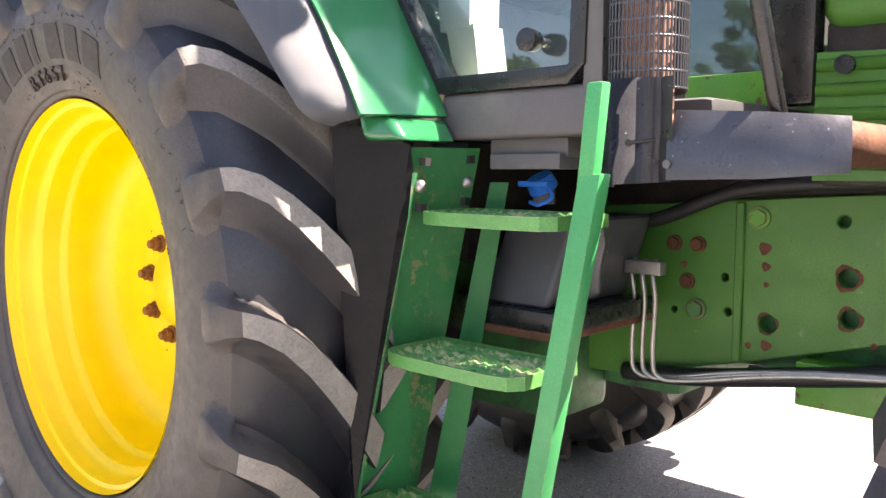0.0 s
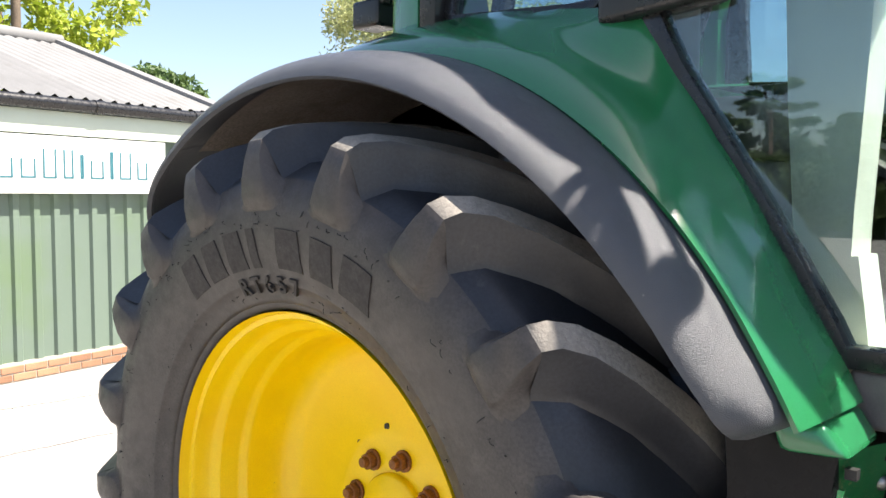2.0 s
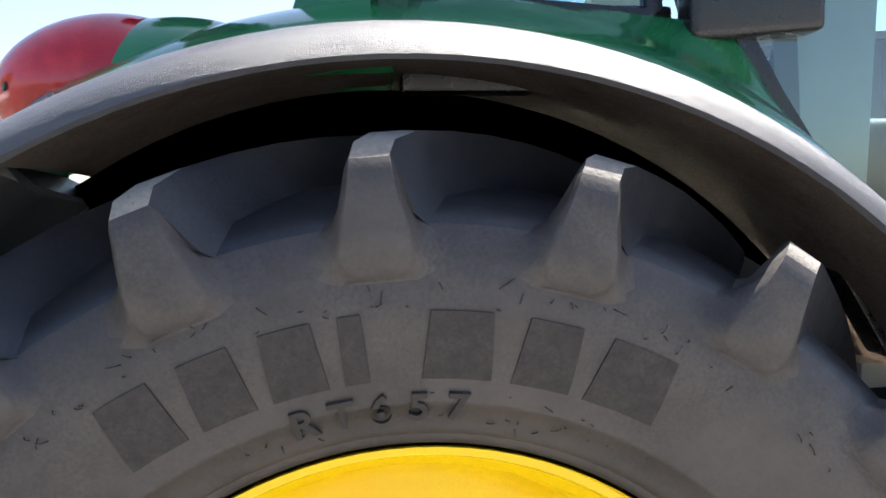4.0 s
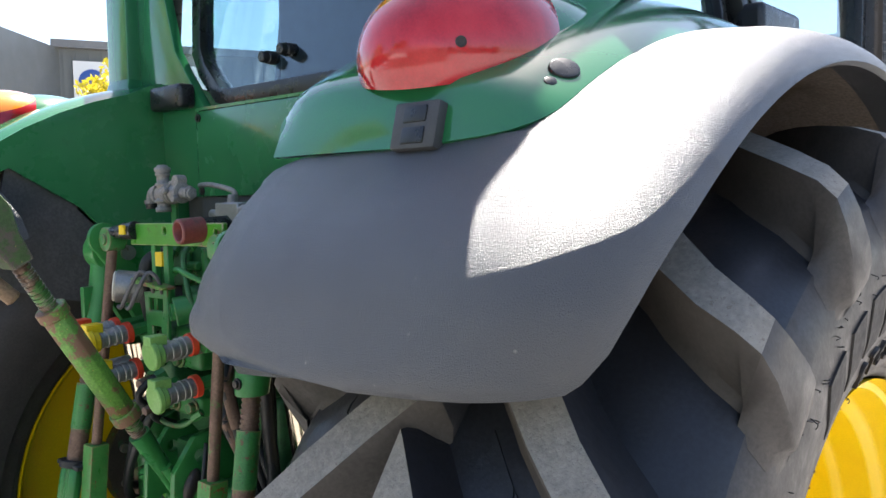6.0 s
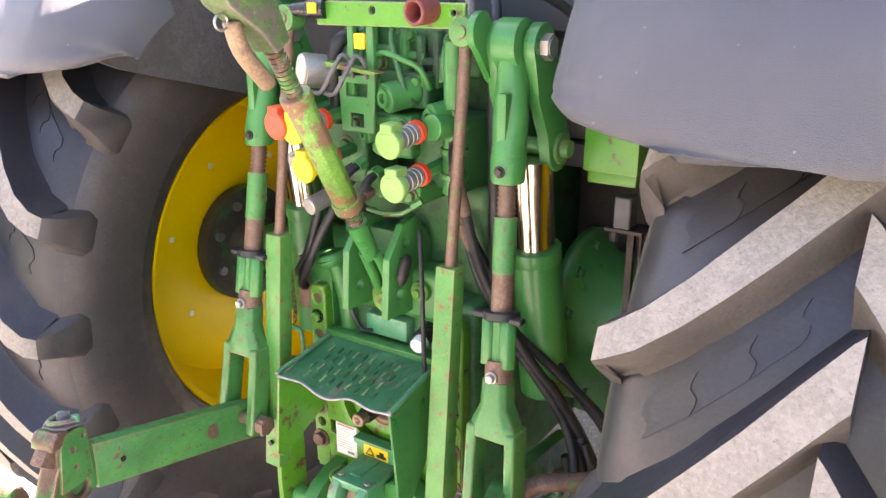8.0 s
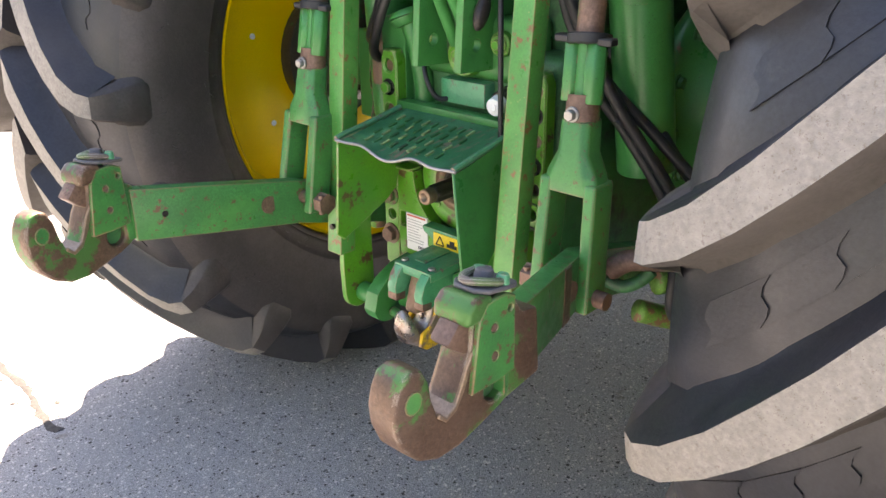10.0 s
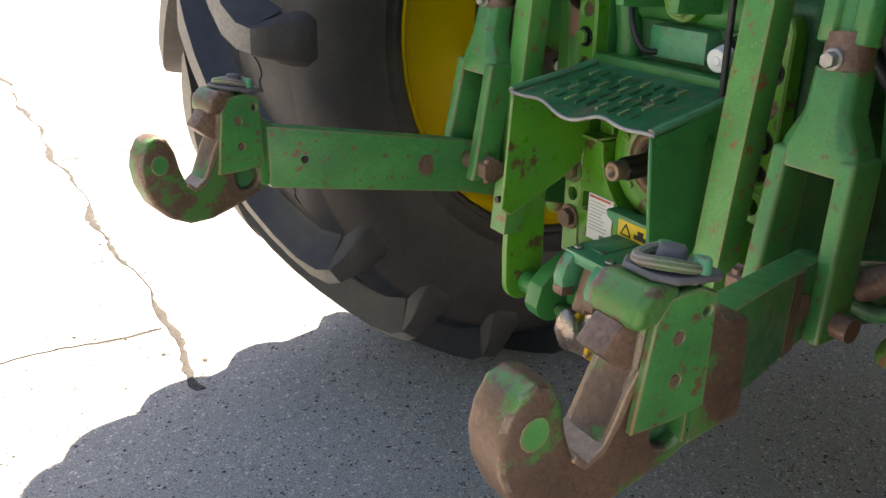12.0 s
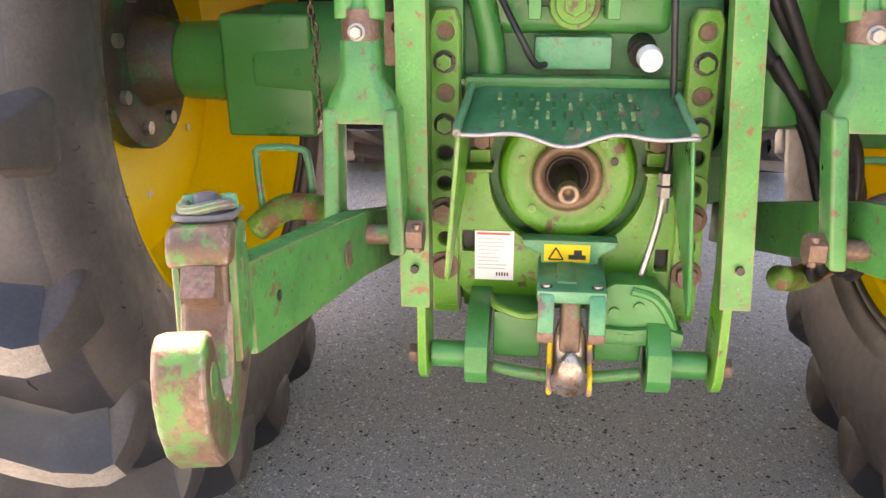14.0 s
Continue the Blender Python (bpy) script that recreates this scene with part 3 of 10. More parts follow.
def build_tyre(side, parent, phase):
    """Tyre about the y axis; side -1 right, 1 left."""
    bm = bmesh.new()
    prof = [(0.225, 0.514), (0.257, 0.5165), (0.266, 0.524), (0.268, 0.531), (0.274, 0.533), (0.277, 0.539), (0.281, 0.545), (0.290, 0.571), (0.2955, 0.574), (0.297, 0.579), (0.312, 0.63), (0.322, 0.69), (0.318, 0.745), (0.298, 0.79),
            (0.255, 0.822), (0.17, 0.842), (0.08, 0.85)]
    prof = prof + [(0.0, 0.852)] + [(-d, r) for d, r in reversed(prof)]
    seg = 120
    rings = []
    for d, r in prof:
        ring = [around(360 * k / seg, r, side * (HUB_Y + d)) for k in range(seg)]
        for p in ring:
            p.z = max(p.z, 0.0)
        rings.append([bm.verts.new(p) for p in ring])
    for i, (a, b) in enumerate(zip(rings, rings[1:])):
        rr = (prof[i][1] + prof[i + 1][1]) / 2
        for k in range(seg):
            f = bm.faces.new((a[k], a[(k + 1) % seg], b[(k + 1) % seg], b[k]))
            f.material_index = 1 if rr < 0.77 else 0
    bmesh.ops.recalc_face_normals(bm, faces=bm.faces[:])
    tyre = part("tyre", bm, [RUBBER, SIDE_RUBBER], parent, "dusty black ribbed farm tyre", sharp=50)
    for half in (1, -1):
        for k in range(LUGS):
            build_lug(side, half, phase + PITCH * (k + (0.5 if half < 0 else 0.0)), parent)
    return tyre


def tyre_hairs(side, face, wheel, seed):
    """Thin moulding hairs that stand off one side of a tyre; face 1 is the outer side."""
    rng = random.Random(seed)
    bm = bmesh.new()
    for _ in range(170):
        th, r = rng.uniform(15, 235), rng.choice((0.556, 0.585, 0.70, 0.715)) + rng.uniform(-0.008, 0.008)
        p = around(th, r, side * (HUB_Y + face * (lerp_table(SIDEWALL, r) - 0.001)))
        out = Vector((0, side * face, 0)) * rng.uniform(0.002, 0.006)
        q = p + Vector((rng.gauss(0, 0.007), 0, rng.gauss(0, 0.007))) + out
        tube(bm, [p, (p + q) / 2 + out, q], 0.0007, 4, 2)
    hairs = part("moulding_hairs", bm, HOSE, wheel, "thin rubber moulding hairs")
    hairs["kind"] = "stuff"


def build_rear_wheel(side):
    """Rim with its nuts and tyre. The disc sits near the middle; side -1 right, 1 left."""
    bm = bmesh.new()
    prof = [(0.512, 0.262), (0.512, 0.254), (0.506, 0.238), (0.494, 0.235), (0.489, 0.222), (0.486, 0.195), (0.479, 0.186), (0.466, 0.176), (0.463, 0.17), (0.462, 0.125), (0.457, 0.116), (0.447, 0.108), (0.444, 0.10), (0.442, 0.05), (0.434, 0.012),
            (0.42, -0.012), (0.38, -0.03), (0.30, -0.036), (0.235, -0.03), (0.205, -0.022), (0.19, -0.02), (0.0, -0.02)]
    # outward heights are measured from the rim's middle
    M = Matrix.Translation((0, side * HUB_Y, AXLE_Z)) @ frame_of((0, side, 0))
    lathe(bm, prof, M, 96)
    back = [(0.0, -0.034), (0.19, -0.034), (0.235, -0.044), (0.30, -0.05), (0.38, -0.044), (0.425, -0.03), (0.443, -0.06), (0.46, -0.10), (0.47, -0.15), (0.485, -0.2), (0.49, -0.228), (0.506, -0.238), (0.515, -0.252), (0.512, -0.262), (0.509, -0.25), (0.496, -0.2), (0.47, -0.1), (0.455, 0.0), (0.47, 0.13), (0.496, 0.2), (0.509, 0.25), (0.512, 0.262)]
    lathe(bm, back, M, 96)
    bmesh.ops.remove_doubles(bm, verts=bm.verts[:], dist=0.0005)
    bmesh.ops.recalc_face_normals(bm, faces=bm.faces[:])
    wheel = part("rear_wheel", bm, RIM_YELLOW, tractor, "bright yellow steel rear wheel", sharp=50)
    # hub boss
    bm = bmesh.new()
    lathe(bm, [(0.104, -0.02), (0.104, -0.008), (0.098, 0.0), (0.0, 0.004)], M, 40)
    part("hub_cover", bm, RIM_YELLOW, wheel)
    for k in range(8):
        a = radians(22.5 + 45 * k + 11)
        c = M @ Vector((0.143 * math.cos(a), 0.143 * math.sin(a), -0.02))
        n = Vector((0, side, 0))
        bm = bmesh.new()
        rod(bm, c, c + n * 0.008, 0.026, seg=20)
        hex_head(bm, c + n * 0.006, n, 0.021, 0.02)
        rod(bm, c + n * 0.02, c + n * 0.04, 0.014, 0.012, seg=12)
        part("wheel_nut", bm, RUST_NUT, wheel, bevel=0.001, seg=1)
    for a, r in ((133, 0.2), (100, 0.21), (195, 0.44), (250, 0.2)):
        bm = bmesh.new()
        p = M @ Vector((r * math.cos(radians(a)), r * math.sin(radians(a)), -0.034 if r < 0.4 else -0.005))
        rod(bm, p, p + Vector((0, side * 0.012, 0)), 0.009, seg=12)
        part("disc_hole", bm, PRINT_BLACK, wheel)
    tyre = build_tyre(side, wheel, 93.4 if side < 0 else 97.0)
    return wheel


def tread_marks(side, wheel, phase, lo, hi):
    """Low interlocking plates moulded into the carcass between the lugs."""
    for half in (1, -1):
        for k in range(LUGS):
            th = phase + PITCH * (k + (0.5 if half < 0 else 0.0)) + 9.0
            if not lo < th % 360 < hi:
                continue
            for d0, d1 in ((0.235, 0.175), (0.172, 0.112), (0.109, 0.06)):
                bm = bmesh.new()
                n, edge = 6, []
                for i in range(n + 1):
                    edge.append((d0, -2.0 + 4.0 * i / n, 0.006 * math.sin(math.pi * 2 * i / n)))
                for i in range(n + 1):
                    edge.append((d1, 2.0 - 4.0 * i / n, -0.006 * math.sin(math.pi * 2 * i / n)))
                top, bot = [], []
                for d, a, wob in edge:
                    dd = d + wob
                    ang = th + lerp_table(LUG_LEAN, dd) + a
                    r = lerp_table(CARCASS, dd)
                    top.append(bm.verts.new(around(ang, r + 0.0025, side * (HUB_Y + half * dd))))
                    bot.append(bm.verts.new(around(ang, r - 0.004, side * (HUB_Y + half * dd))))
                bm.faces.new(top)
                for i in range(len(top)):
                    q = (i + 1) % len(top)
                    bm.faces.new((top[i], top[q], bot[q], bot[i]))
                bmesh.ops.recalc_face_normals(bm, faces=bm.faces[:])
                part("tread_mark", bm, RUBBER, wheel)


wheel_right = build_rear_wheel(-1)
wheel_left = build_rear_wheel(1)
tread_marks(-1, wheel_right, 93.4, 140, 235)
tread_marks(1, wheel_left, 97.0, 120, 235)
tyre_hairs(-1, 1, wheel_right, 51)
tyre_hairs(1, -1, wheel_left, 52)


def tyre_writing():
    """Raised blocks for the large word, raised characters for the model number, on the right tyre's side."""
    spans = [(122.5, 115.5), (114.0, 107.5), (106.0, 99.5), (98.0, 95.0), (89.5, 81.5), (79.5, 72.5), (71.0, 62.0)]

    def side_at(r):
        return lerp_table([(0.575, 0.292), (0.63, 0.312), (0.69, 0.322)], r)
    for a, c in spans:
        bm = bmesh.new()
        rows = []
        for i in range(8):
            f = min(1.0, max(0.0, (i - 1) / 5))
            r, ease = 0.607 + 0.083 * f, (a - c) * 0.1 * f
            lift = -0.006 if i in (0, 7) else 0.003
            rows.append([bm.verts.new(around(th, r, -(HUB_Y + side_at(r) + h))) for th, h in ((a - ease, -0.006), (a - ease - 0.12, lift), ((a + c) / 2, lift), (c + ease + 0.12, lift), (c + ease, -0.006))])
        for p, q in zip(rows, rows[1:]):
            for k in range(4):
                bm.faces.new((p[k], p[k + 1], q[k + 1], q[k]))
        bmesh.ops.recalc_face_normals(bm, faces=bm.faces[:])
        part("raised_block", bm, LETTER_RUBBER, wheel_right)
    for i, ch in enumerate("RT657"):
        th = 103.5 - i * 4.6
        cu = bpy.data.curves.new("mark", 'FONT')
        cu.body, cu.size, cu.extrude, cu.align_x, cu.offset = ch, 0.052, 0.003, 'CENTER', 0.0012
        tmp = bpy.data.objects.new("mark", cu)
        me = bpy.data.meshes.new_from_object(tmp)
        bpy.data.objects.remove(tmp)
        me.materials.append(LETTER_RUBBER)
        c = new("raised_character", me)
        c.parent = wheel_right
        p = around(th, 0.556, -(HUB_Y + 0.2895))
        ca = radians(th - 90)
        ex = Vector((math.cos(ca), 0, math.sin(ca)))
        ey = Vector((-math.sin(ca) * 0.9, -0.36, math.cos(ca) * 0.9)).normalized()
        ez = ex.cross(ey)
        c.matrix_world = Matrix.Translation(p) @ Matrix((ex, ey, ez)).transposed().to_4x4()


tyre_writing()


def lip_radius(y):
    return lerp_table([(0.5, 1.06), (1.03, 1.06), (1.08, 1.053), (1.12, 1.043), (1.155, 1.03), (1.18, 1.015), (1.195, 1.0), (1.2, 0.985)], y)


def build_fender(side):
    outer = [(24.4, 1.09), (24.9, 1.13), (26, 1.155), (30, 1.17), (40, 1.19), (50, 1.2), (60, 1.209), (72, 1.215), (100, 1.217), (122, 1.217), (127, 1.215), (131, 1.207), (134, 1.196), (136.5, 1.181), (138.6, 1.16), (140.2, 1.133), (141.4, 1.1), (142.3, 1.057), (143.0, 1.0), (143.6, 0.91)]
    inner = [(20, 1.04), (24, 1.03), (116, 1.03), (119, 1.02), (121, 1.0), (122.6, 0.95), (123.4, 0.85), (123.7, 0.72), (124.0, 0.523), (125, 0.474), (126, 0.466), (133, 0.485), (137, 0.486), (139, 0.49), (140.4, 0.5), (141.4, 0.518), (142.3, 0.553), (143.0, 0.61), (143.6, 0.7)]
    roll = [(0.0, 0.07), (0.004, 0.058), (0.015, 0.044), (0.035, 0.03), (0.065, 0.018), (0.1, 0.009), (0.17, 0.002)]
    # inner edge of the rear part: it curls inwards and forwards
    curl = [(0.0, 0.15), (0.005, 0.11), (0.021, 0.075), (0.053, 0.045), (0.093, 0.022), (0.133, 0.008), (0.173, 0.0)]
    bm = bmesh.new()
    ths = [24.4, 24.9, 25.6, 26.6, 28, 29.5] + list(range(32, 118, 3)) + [118, 120, 121, 122, 122.6, 123.1, 123.4, 123.6, 123.8, 124, 125, 126, 127.5, 129, 130.5, 132, 133.5, 135, 136.5, 137.7, 138.7, 139.6, 140.4, 141.1, 141.7, 142.3, 142.7, 143.1, 143.35, 143.6]
    cols, n = [], 16
    for th in ths:
        yi, yo = lerp_table(inner, th), lerp_table(outer, th)
        grow = min(1.0, max(0.0, (th - 122.5) / 3.5))
        # the rear end bends down more steeply than the wheel's circle
        drop = 0.02 * ((th - 129) / 7) ** 2 if 129 < th < 136 else (0.02 + 0.0055 * (th - 136) if th >= 136 else 0.0)
        thr = th if th < 136 else 136 + (th - 136) * 0.77
        deep = grow * min(1.0, max(0.0, (143.6 - th) / 5.0)) ** 0.7
        ahead = min(1.0, max(0.0, (th - 134) / 7))
        ys = [yi + c for c, _ in curl] if grow else [yi + 0.004 * k for k in range(7)]
        rim = min(1.0, (yo - ys[-1]) / 0.19)
        edge = [yo - rim * c for c in (0.15, 0.12, 0.09, 0.065, 0.04, 0.02, 0.008, 0.0)]
        ys += [ys[-1] + (edge[0] - ys[-1]) * k for k in (0.34, 0.67)] + edge
        fade = min(1.0, max(0.0, (144.5 - th) / 5.0))
        inward = Vector((-math.cos(radians(thr)), 0, -math.sin(radians(thr)))).lerp(Vector((1, 0, 0)), ahead)
        col = []
        for y in ys:
            r = 1.062 - drop - fade * lerp_table(roll, yo - y)
            if th < 32:
                r += 0.02 * ((32 - th) / 12)
            col.append(bm.verts.new(Vector(around(thr, r, side * y)) + inward * deep * lerp_table(curl, y - yi)))
        cols.append(col)
    for a, b in zip(cols, cols[1:]):
        for k in range(n):
            bm.faces.new((a[k], b[k], b[k + 1], a[k + 1]))
    bmesh.ops.recalc_face_normals(bm, faces=bm.faces[:])
    bmesh.ops.solidify(bm, geom=bm.faces[:], thickness=0.012)
    bmesh.ops.recalc_face_normals(bm, faces=bm.faces[:])
    fender = part("mudguard", bm, BLACK_PLASTIC, tractor, "grained black plastic rear mudguard", sharp=60)
    # inner arch liner
    bm = bmesh.new()
    cols = []
    for th in range(26, 126, 4):
        cols.append([bm.verts.new(around(th, r, side * y)) for y, r in ((1.12, 1.02), (1.0, 1.03), (0.8, 1.035), (0.64, 1.03), (0.60, 1.025), (0.592, 1.0))])
    for a, b in zip(cols, cols[1:]):
        for k in range(5):
            bm.faces.new((a[k], b[k], b[k + 1], a[k + 1]))
    bmesh.ops.solidify(bm, geom=bm.faces[:], thickness=0.006)
    bmesh.ops.recalc_face_normals(bm, faces=bm.faces[:])
    part("arch_liner", bm, ARCH_DUST, fender, "dusty brown wheel arch liner")
    bm = bmesh.new()
    foot = [(26, 0.66), (90, 0.64), (110, 0.66), (118, 0.8), (124, 0.94)]
    cols = [[bm.verts.new(around(th, r, side * 0.626)) for r in (1.03, lerp_table(foot, th))] for th in range(26, 125, 7)]
    for a, b in zip(cols, cols[1:]):
        bm.faces.new((a[0], b[0], b[1], a[1]))
    bmesh.ops.solidify(bm, geom=bm.faces[:], thickness=0.006)
    bmesh.ops.recalc_face_normals(bm, faces=bm.faces[:])
    part("arch_wall", bm, ARCH_DUST, fender, "dusty brown wall of the wheel arch")
    # green wing
    bm = bmesh.new()
    yin = [(24, 0.855), (40, 0.845), (60, 0.838), (85, 0.80), (88, 0.75), (93, 0.62), (100, 0.585), (125, 0.577)]
    cols = []
    bump = [(0.55, 0.5), (0.577, 0.62), (0.6, 0.85), (0.64, 0.97), (0.7, 1.0), (0.8, 0.95), (0.87, 0.85), (0.93, 0.66), (0.97, 0.46), (1.0, 0.27), (1.02, 0.11), (1.035, -0.05)]
    crest = [(24, 1.06), (35, 1.075), (41, 1.1), (49, 1.135), (56, 1.185), (61, 1.245), (64, 1.24), (68, 1.212), (75, 1.182), (88, 1.168), (96, 1.15), (104, 1.0)]
    rise = [(24, 0.014), (34, 0.016), (40, 0.03), (46, 0.05), (54, 0.085), (65, 0.1), (76, 0.098), (95, 0.085), (112, 0.074), (126, 0.066)]
    ths = [24, 26, 28] + list(range(31, 118, 2)) + [118, 120, 121.5, 122.5, 123.4, 124.2, 124.8, 125.3, 125.7]
    for th in ths:
        yi, tw = lerp_table(yin, th), th if th < 112 else 112 + (th - 112) * 0.935
        yo = lerp_table([(24, 1.078), (44, 1.072), (56, 1.06), (70, 1.045), (85, 1.032)], th) if th < 121 else lerp_table([(121, 1.032), (123, 1.02), (124.6, 0.98), (125.7, 0.85)], th)
        col = []
        for k in range(n + 1):
            y = yi + (yo - yi) * k / n
            yb = 1.035 - (yo - y) if yo - y < 0.2 else y
            h = lerp_table(bump, max(0.55, yb)) * lerp_table(rise, th) * min(1.0, max(0.0, (125.7 - th) / 3.7))
            base_r = lerp_table([(24, 1.074), (30, 1.068), (50, 1.067), (70, 1.066), (85, 1.064)], th)
            lift = max(0.0, lerp_table(crest, th) - (base_r + lerp_table(bump, max(0.55, yi)) * lerp_table(rise, th)))
            h += lift * max(0.0, (0.95 - y) / (0.95 - yi)) ** 1.6 if yi < 0.94 else 0
            col.append(bm.verts.new(around(tw, base_r + h, side * y)))
        cols.append(col)
    for a, b in zip(cols, cols[1:]):
        for k in range(n):
            bm.faces.new((a[k], b[k], b[k + 1], a[k + 1]))
    bmesh.ops.recalc_face_normals(bm, faces=bm.faces[:])
    bmesh.ops.solidify(bm, geom=bm.faces[:], thickness=0.008)
    bmesh.ops.recalc_face_normals(bm, faces=bm.faces[:])
    wing = part("wing_panel", bm, GLOSS_GREEN, tractor, "glossy green rear wing", sharp=60)
    # foot of the wing in front
    bm = bmesh.new()
    vs = [(0.935, 1.035), (1.025, 1.01), (1.02, 0.85), (0.955, 0.845)]
    lo = [bm.verts.new((x, side * y, 1.286)) for x, y in vs]
    hi = [bm.verts.new((x + dx, side * y, z)) for (x, y), dx, z in zip(vs, (-0.02, -0.035, -0.03, -0.02), (1.345, 1.33, 1.33, 1.35))]
    bm.faces.new(lo)
    bm.faces.new(hi[::-1])
    for i in range(4):
        bm.faces.new((lo[i], lo[(i + 1) % 4], hi[(i + 1) % 4], hi[i]))
    bmesh.ops.recalc_face_normals(bm, faces=bm.faces[:])
    part("wing_foot", bm, GLOSS_GREEN, wing, bevel=0.016, seg=4)
    # inner wall under the wing
    bm = bmesh.new()
    plate(bm, [(rr * math.cos(radians(a)), AXLE_Z + rr * math.sin(radians(a))) for a, rr in ((66, 1.1), (74, 1.1), (82, 1.11), (88, 1.13), (93, 1.15), (97, 1.145), (101, 1.125), (106, 1.122), (111, 1.119), (116, 1.116), (120, 1.112), (122.5, 1.095))] + [(-0.602, 1.772), (-0.53, 1.80), (-0.36, 1.70), (-0.27, 1.608), (-0.12, 1.47), (0.45, 1.47)], at_y(side * 0.58), 0.012)
    part("inner_wing", bm, INNER_GREEN, wing, "flat green inner wing wall")
    bm = bmesh.new()
    plate(bm, [(1.06 * math.cos(radians(a)), AXLE_Z + 1.06 * math.sin(radians(a))) for a in range(105, 123, 3)] + [(0.99 * math.cos(radians(a)), AXLE_Z + 0.99 * math.sin(radians(a))) for a in range(124, 131, 3)] + [(-0.66, 1.54), (-0.60, 1.515), (-0.497, 1.487), (-0.222, 1.416), (0.0, 1.38), (0.45, 1.38), (0.45, 1.466), (-0.122, 1.466), (-0.272, 1.604), (-0.362, 1.696)], at_y(side * 0.596), 0.012)
    part("inner_liner", bm, LINER, fender, "dull black inner wheel arch wall")
    return fender, wing


fender_right, wing_right = build_fender(-1)
fender_left, wing_left = build_fender(1)


def build_tail_light(side, wing):
    """Two-colour lamp that sits on the wing's rear shoulder."""
    def dome(c, axes, cuts, name, mat, parent, label):
        bm = bmesh.new()
        bmesh.ops.create_uvsphere(bm, u_segments=48, v_segments=36, radius=1, matrix=Matrix.Translation(c) @ pose(0, 0, 0, 0, -8, 0) @ Matrix.Diagonal((*axes, 1)))
        for co, no in cuts:
            bmesh.ops.bisect_plane(bm, geom=bm.verts[:] + bm.edges[:] + bm.faces[:], plane_co=co, plane_no=no, clear_outer=True)
        bmesh.ops.solidify(bm, geom=bm.faces[:], thickness=0.004)
        bmesh.ops.recalc_face_normals(bm, faces=bm.faces[:])
        return part(name, bm, mat, parent, label, sharp=70)
    c = Vector((-0.455, side * 0.82, 1.90))
    axes = (0.172, 0.13, 0.118)
    seam, up = Vector((-0.52, side * 0.80, 1.972)), Vector((-0.25, -side * 0.3, 0.9)).normalized()
    belly, down = Vector((-0.551, side * 0.706, 1.872)), Vector((0.2915, -side * 0.1, -1.0)).normalized()
    lamp = dome(c, axes, ((seam, up), ((-0.38, 0, 0), (1, 0, 0)), (belly, down)), "tail_lamp", RED_LENS, tractor, "red lens of the rear lamp")
    dome(c, axes, ((seam, -up), ((-0.38, 0, 0), (1, 0, 0)), (belly, down)), "indicator_lens", AMBER_LENS, lamp, "amber lens")
    dome(c + Vector((0.09, 0, -0.004)), (0.20, 0.134, 0.116), (((-0.45, 0, 0), (-1, 0, 0)), (belly, down)), "lamp_housing", GLOSS_GREEN, lamp, "")
    d = Vector((-0.118, side * 0.088, 0.0))
    d.z = axes[2] * math.sqrt(max(0.0, 1 - (d.x / axes[0]) ** 2 - (d.y / axes[1]) ** 2)) * 0.35
    d *= 1 / math.sqrt(sum((d[k] / axes[k]) ** 2 for k in range(3)))
    p = pose(0, 0, 0, 0, -8, 0) @ d + c
    bm = bmesh.new()
    rod(bm, p - d.normalized() * 0.006, p + d.normalized() * 0.0015, 0.007, seg=14)
    part("lens_screw", bm, DARK_METAL, lamp, "dark lens screw")
    # switch plate and round plugs on the wing
    bm = bmesh.new()
    n = Vector((-0.963, side * 0.085, 0.255)).normalized()
    S = Matrix.Translation(Vector((-0.6086, side * 0.862, 1.7965)) + n * 0.0005) @ Matrix((Vector((0, 1, 0)), n.cross(Vector((0, 1, 0))).normalized(), n)).transposed().to_4x4()
    box(bm, (-0.037, -0.030, -0.02), (0.037, 0.030, 0.0025), S)
    part("switch_plate", bm, CAB_GREY, wing, "grey plate with two rocker switches", bevel=0.004)
    for k in (-1, 1):
        bm = bmesh.new()
        box(bm, (-0.019, -0.0105, 0.0), (0.019, 0.0105, 0.0045), S @ Matrix.Translation((0, 0.0135 * k, 0)))
        part("rocker_switch", bm, SATIN_BLACK, wing, "black rocker switch", bevel=0.003)
    for p, r in (((-0.494, 1.003, 1.861), 0.021), ((-0.523, 1.002, 1.843), 0.009)):
        q = Vector((p[0], side * p[1], p[2]))
        nn = Vector((-0.42, side * 0.56, 0.71)).normalized()
        bm = bmesh.new()
        rod(bm, q - nn * 0.03, q + nn * 0.001, r, r * 0.94, seg=20)
        part("rubber_plug", bm, SATIN_BLACK, wing, "black rubber plug", bevel=0.004, seg=2)


build_tail_light(-1, wing_right)
build_tail_light(1, wing_left)

# ---- tractor: cab ----


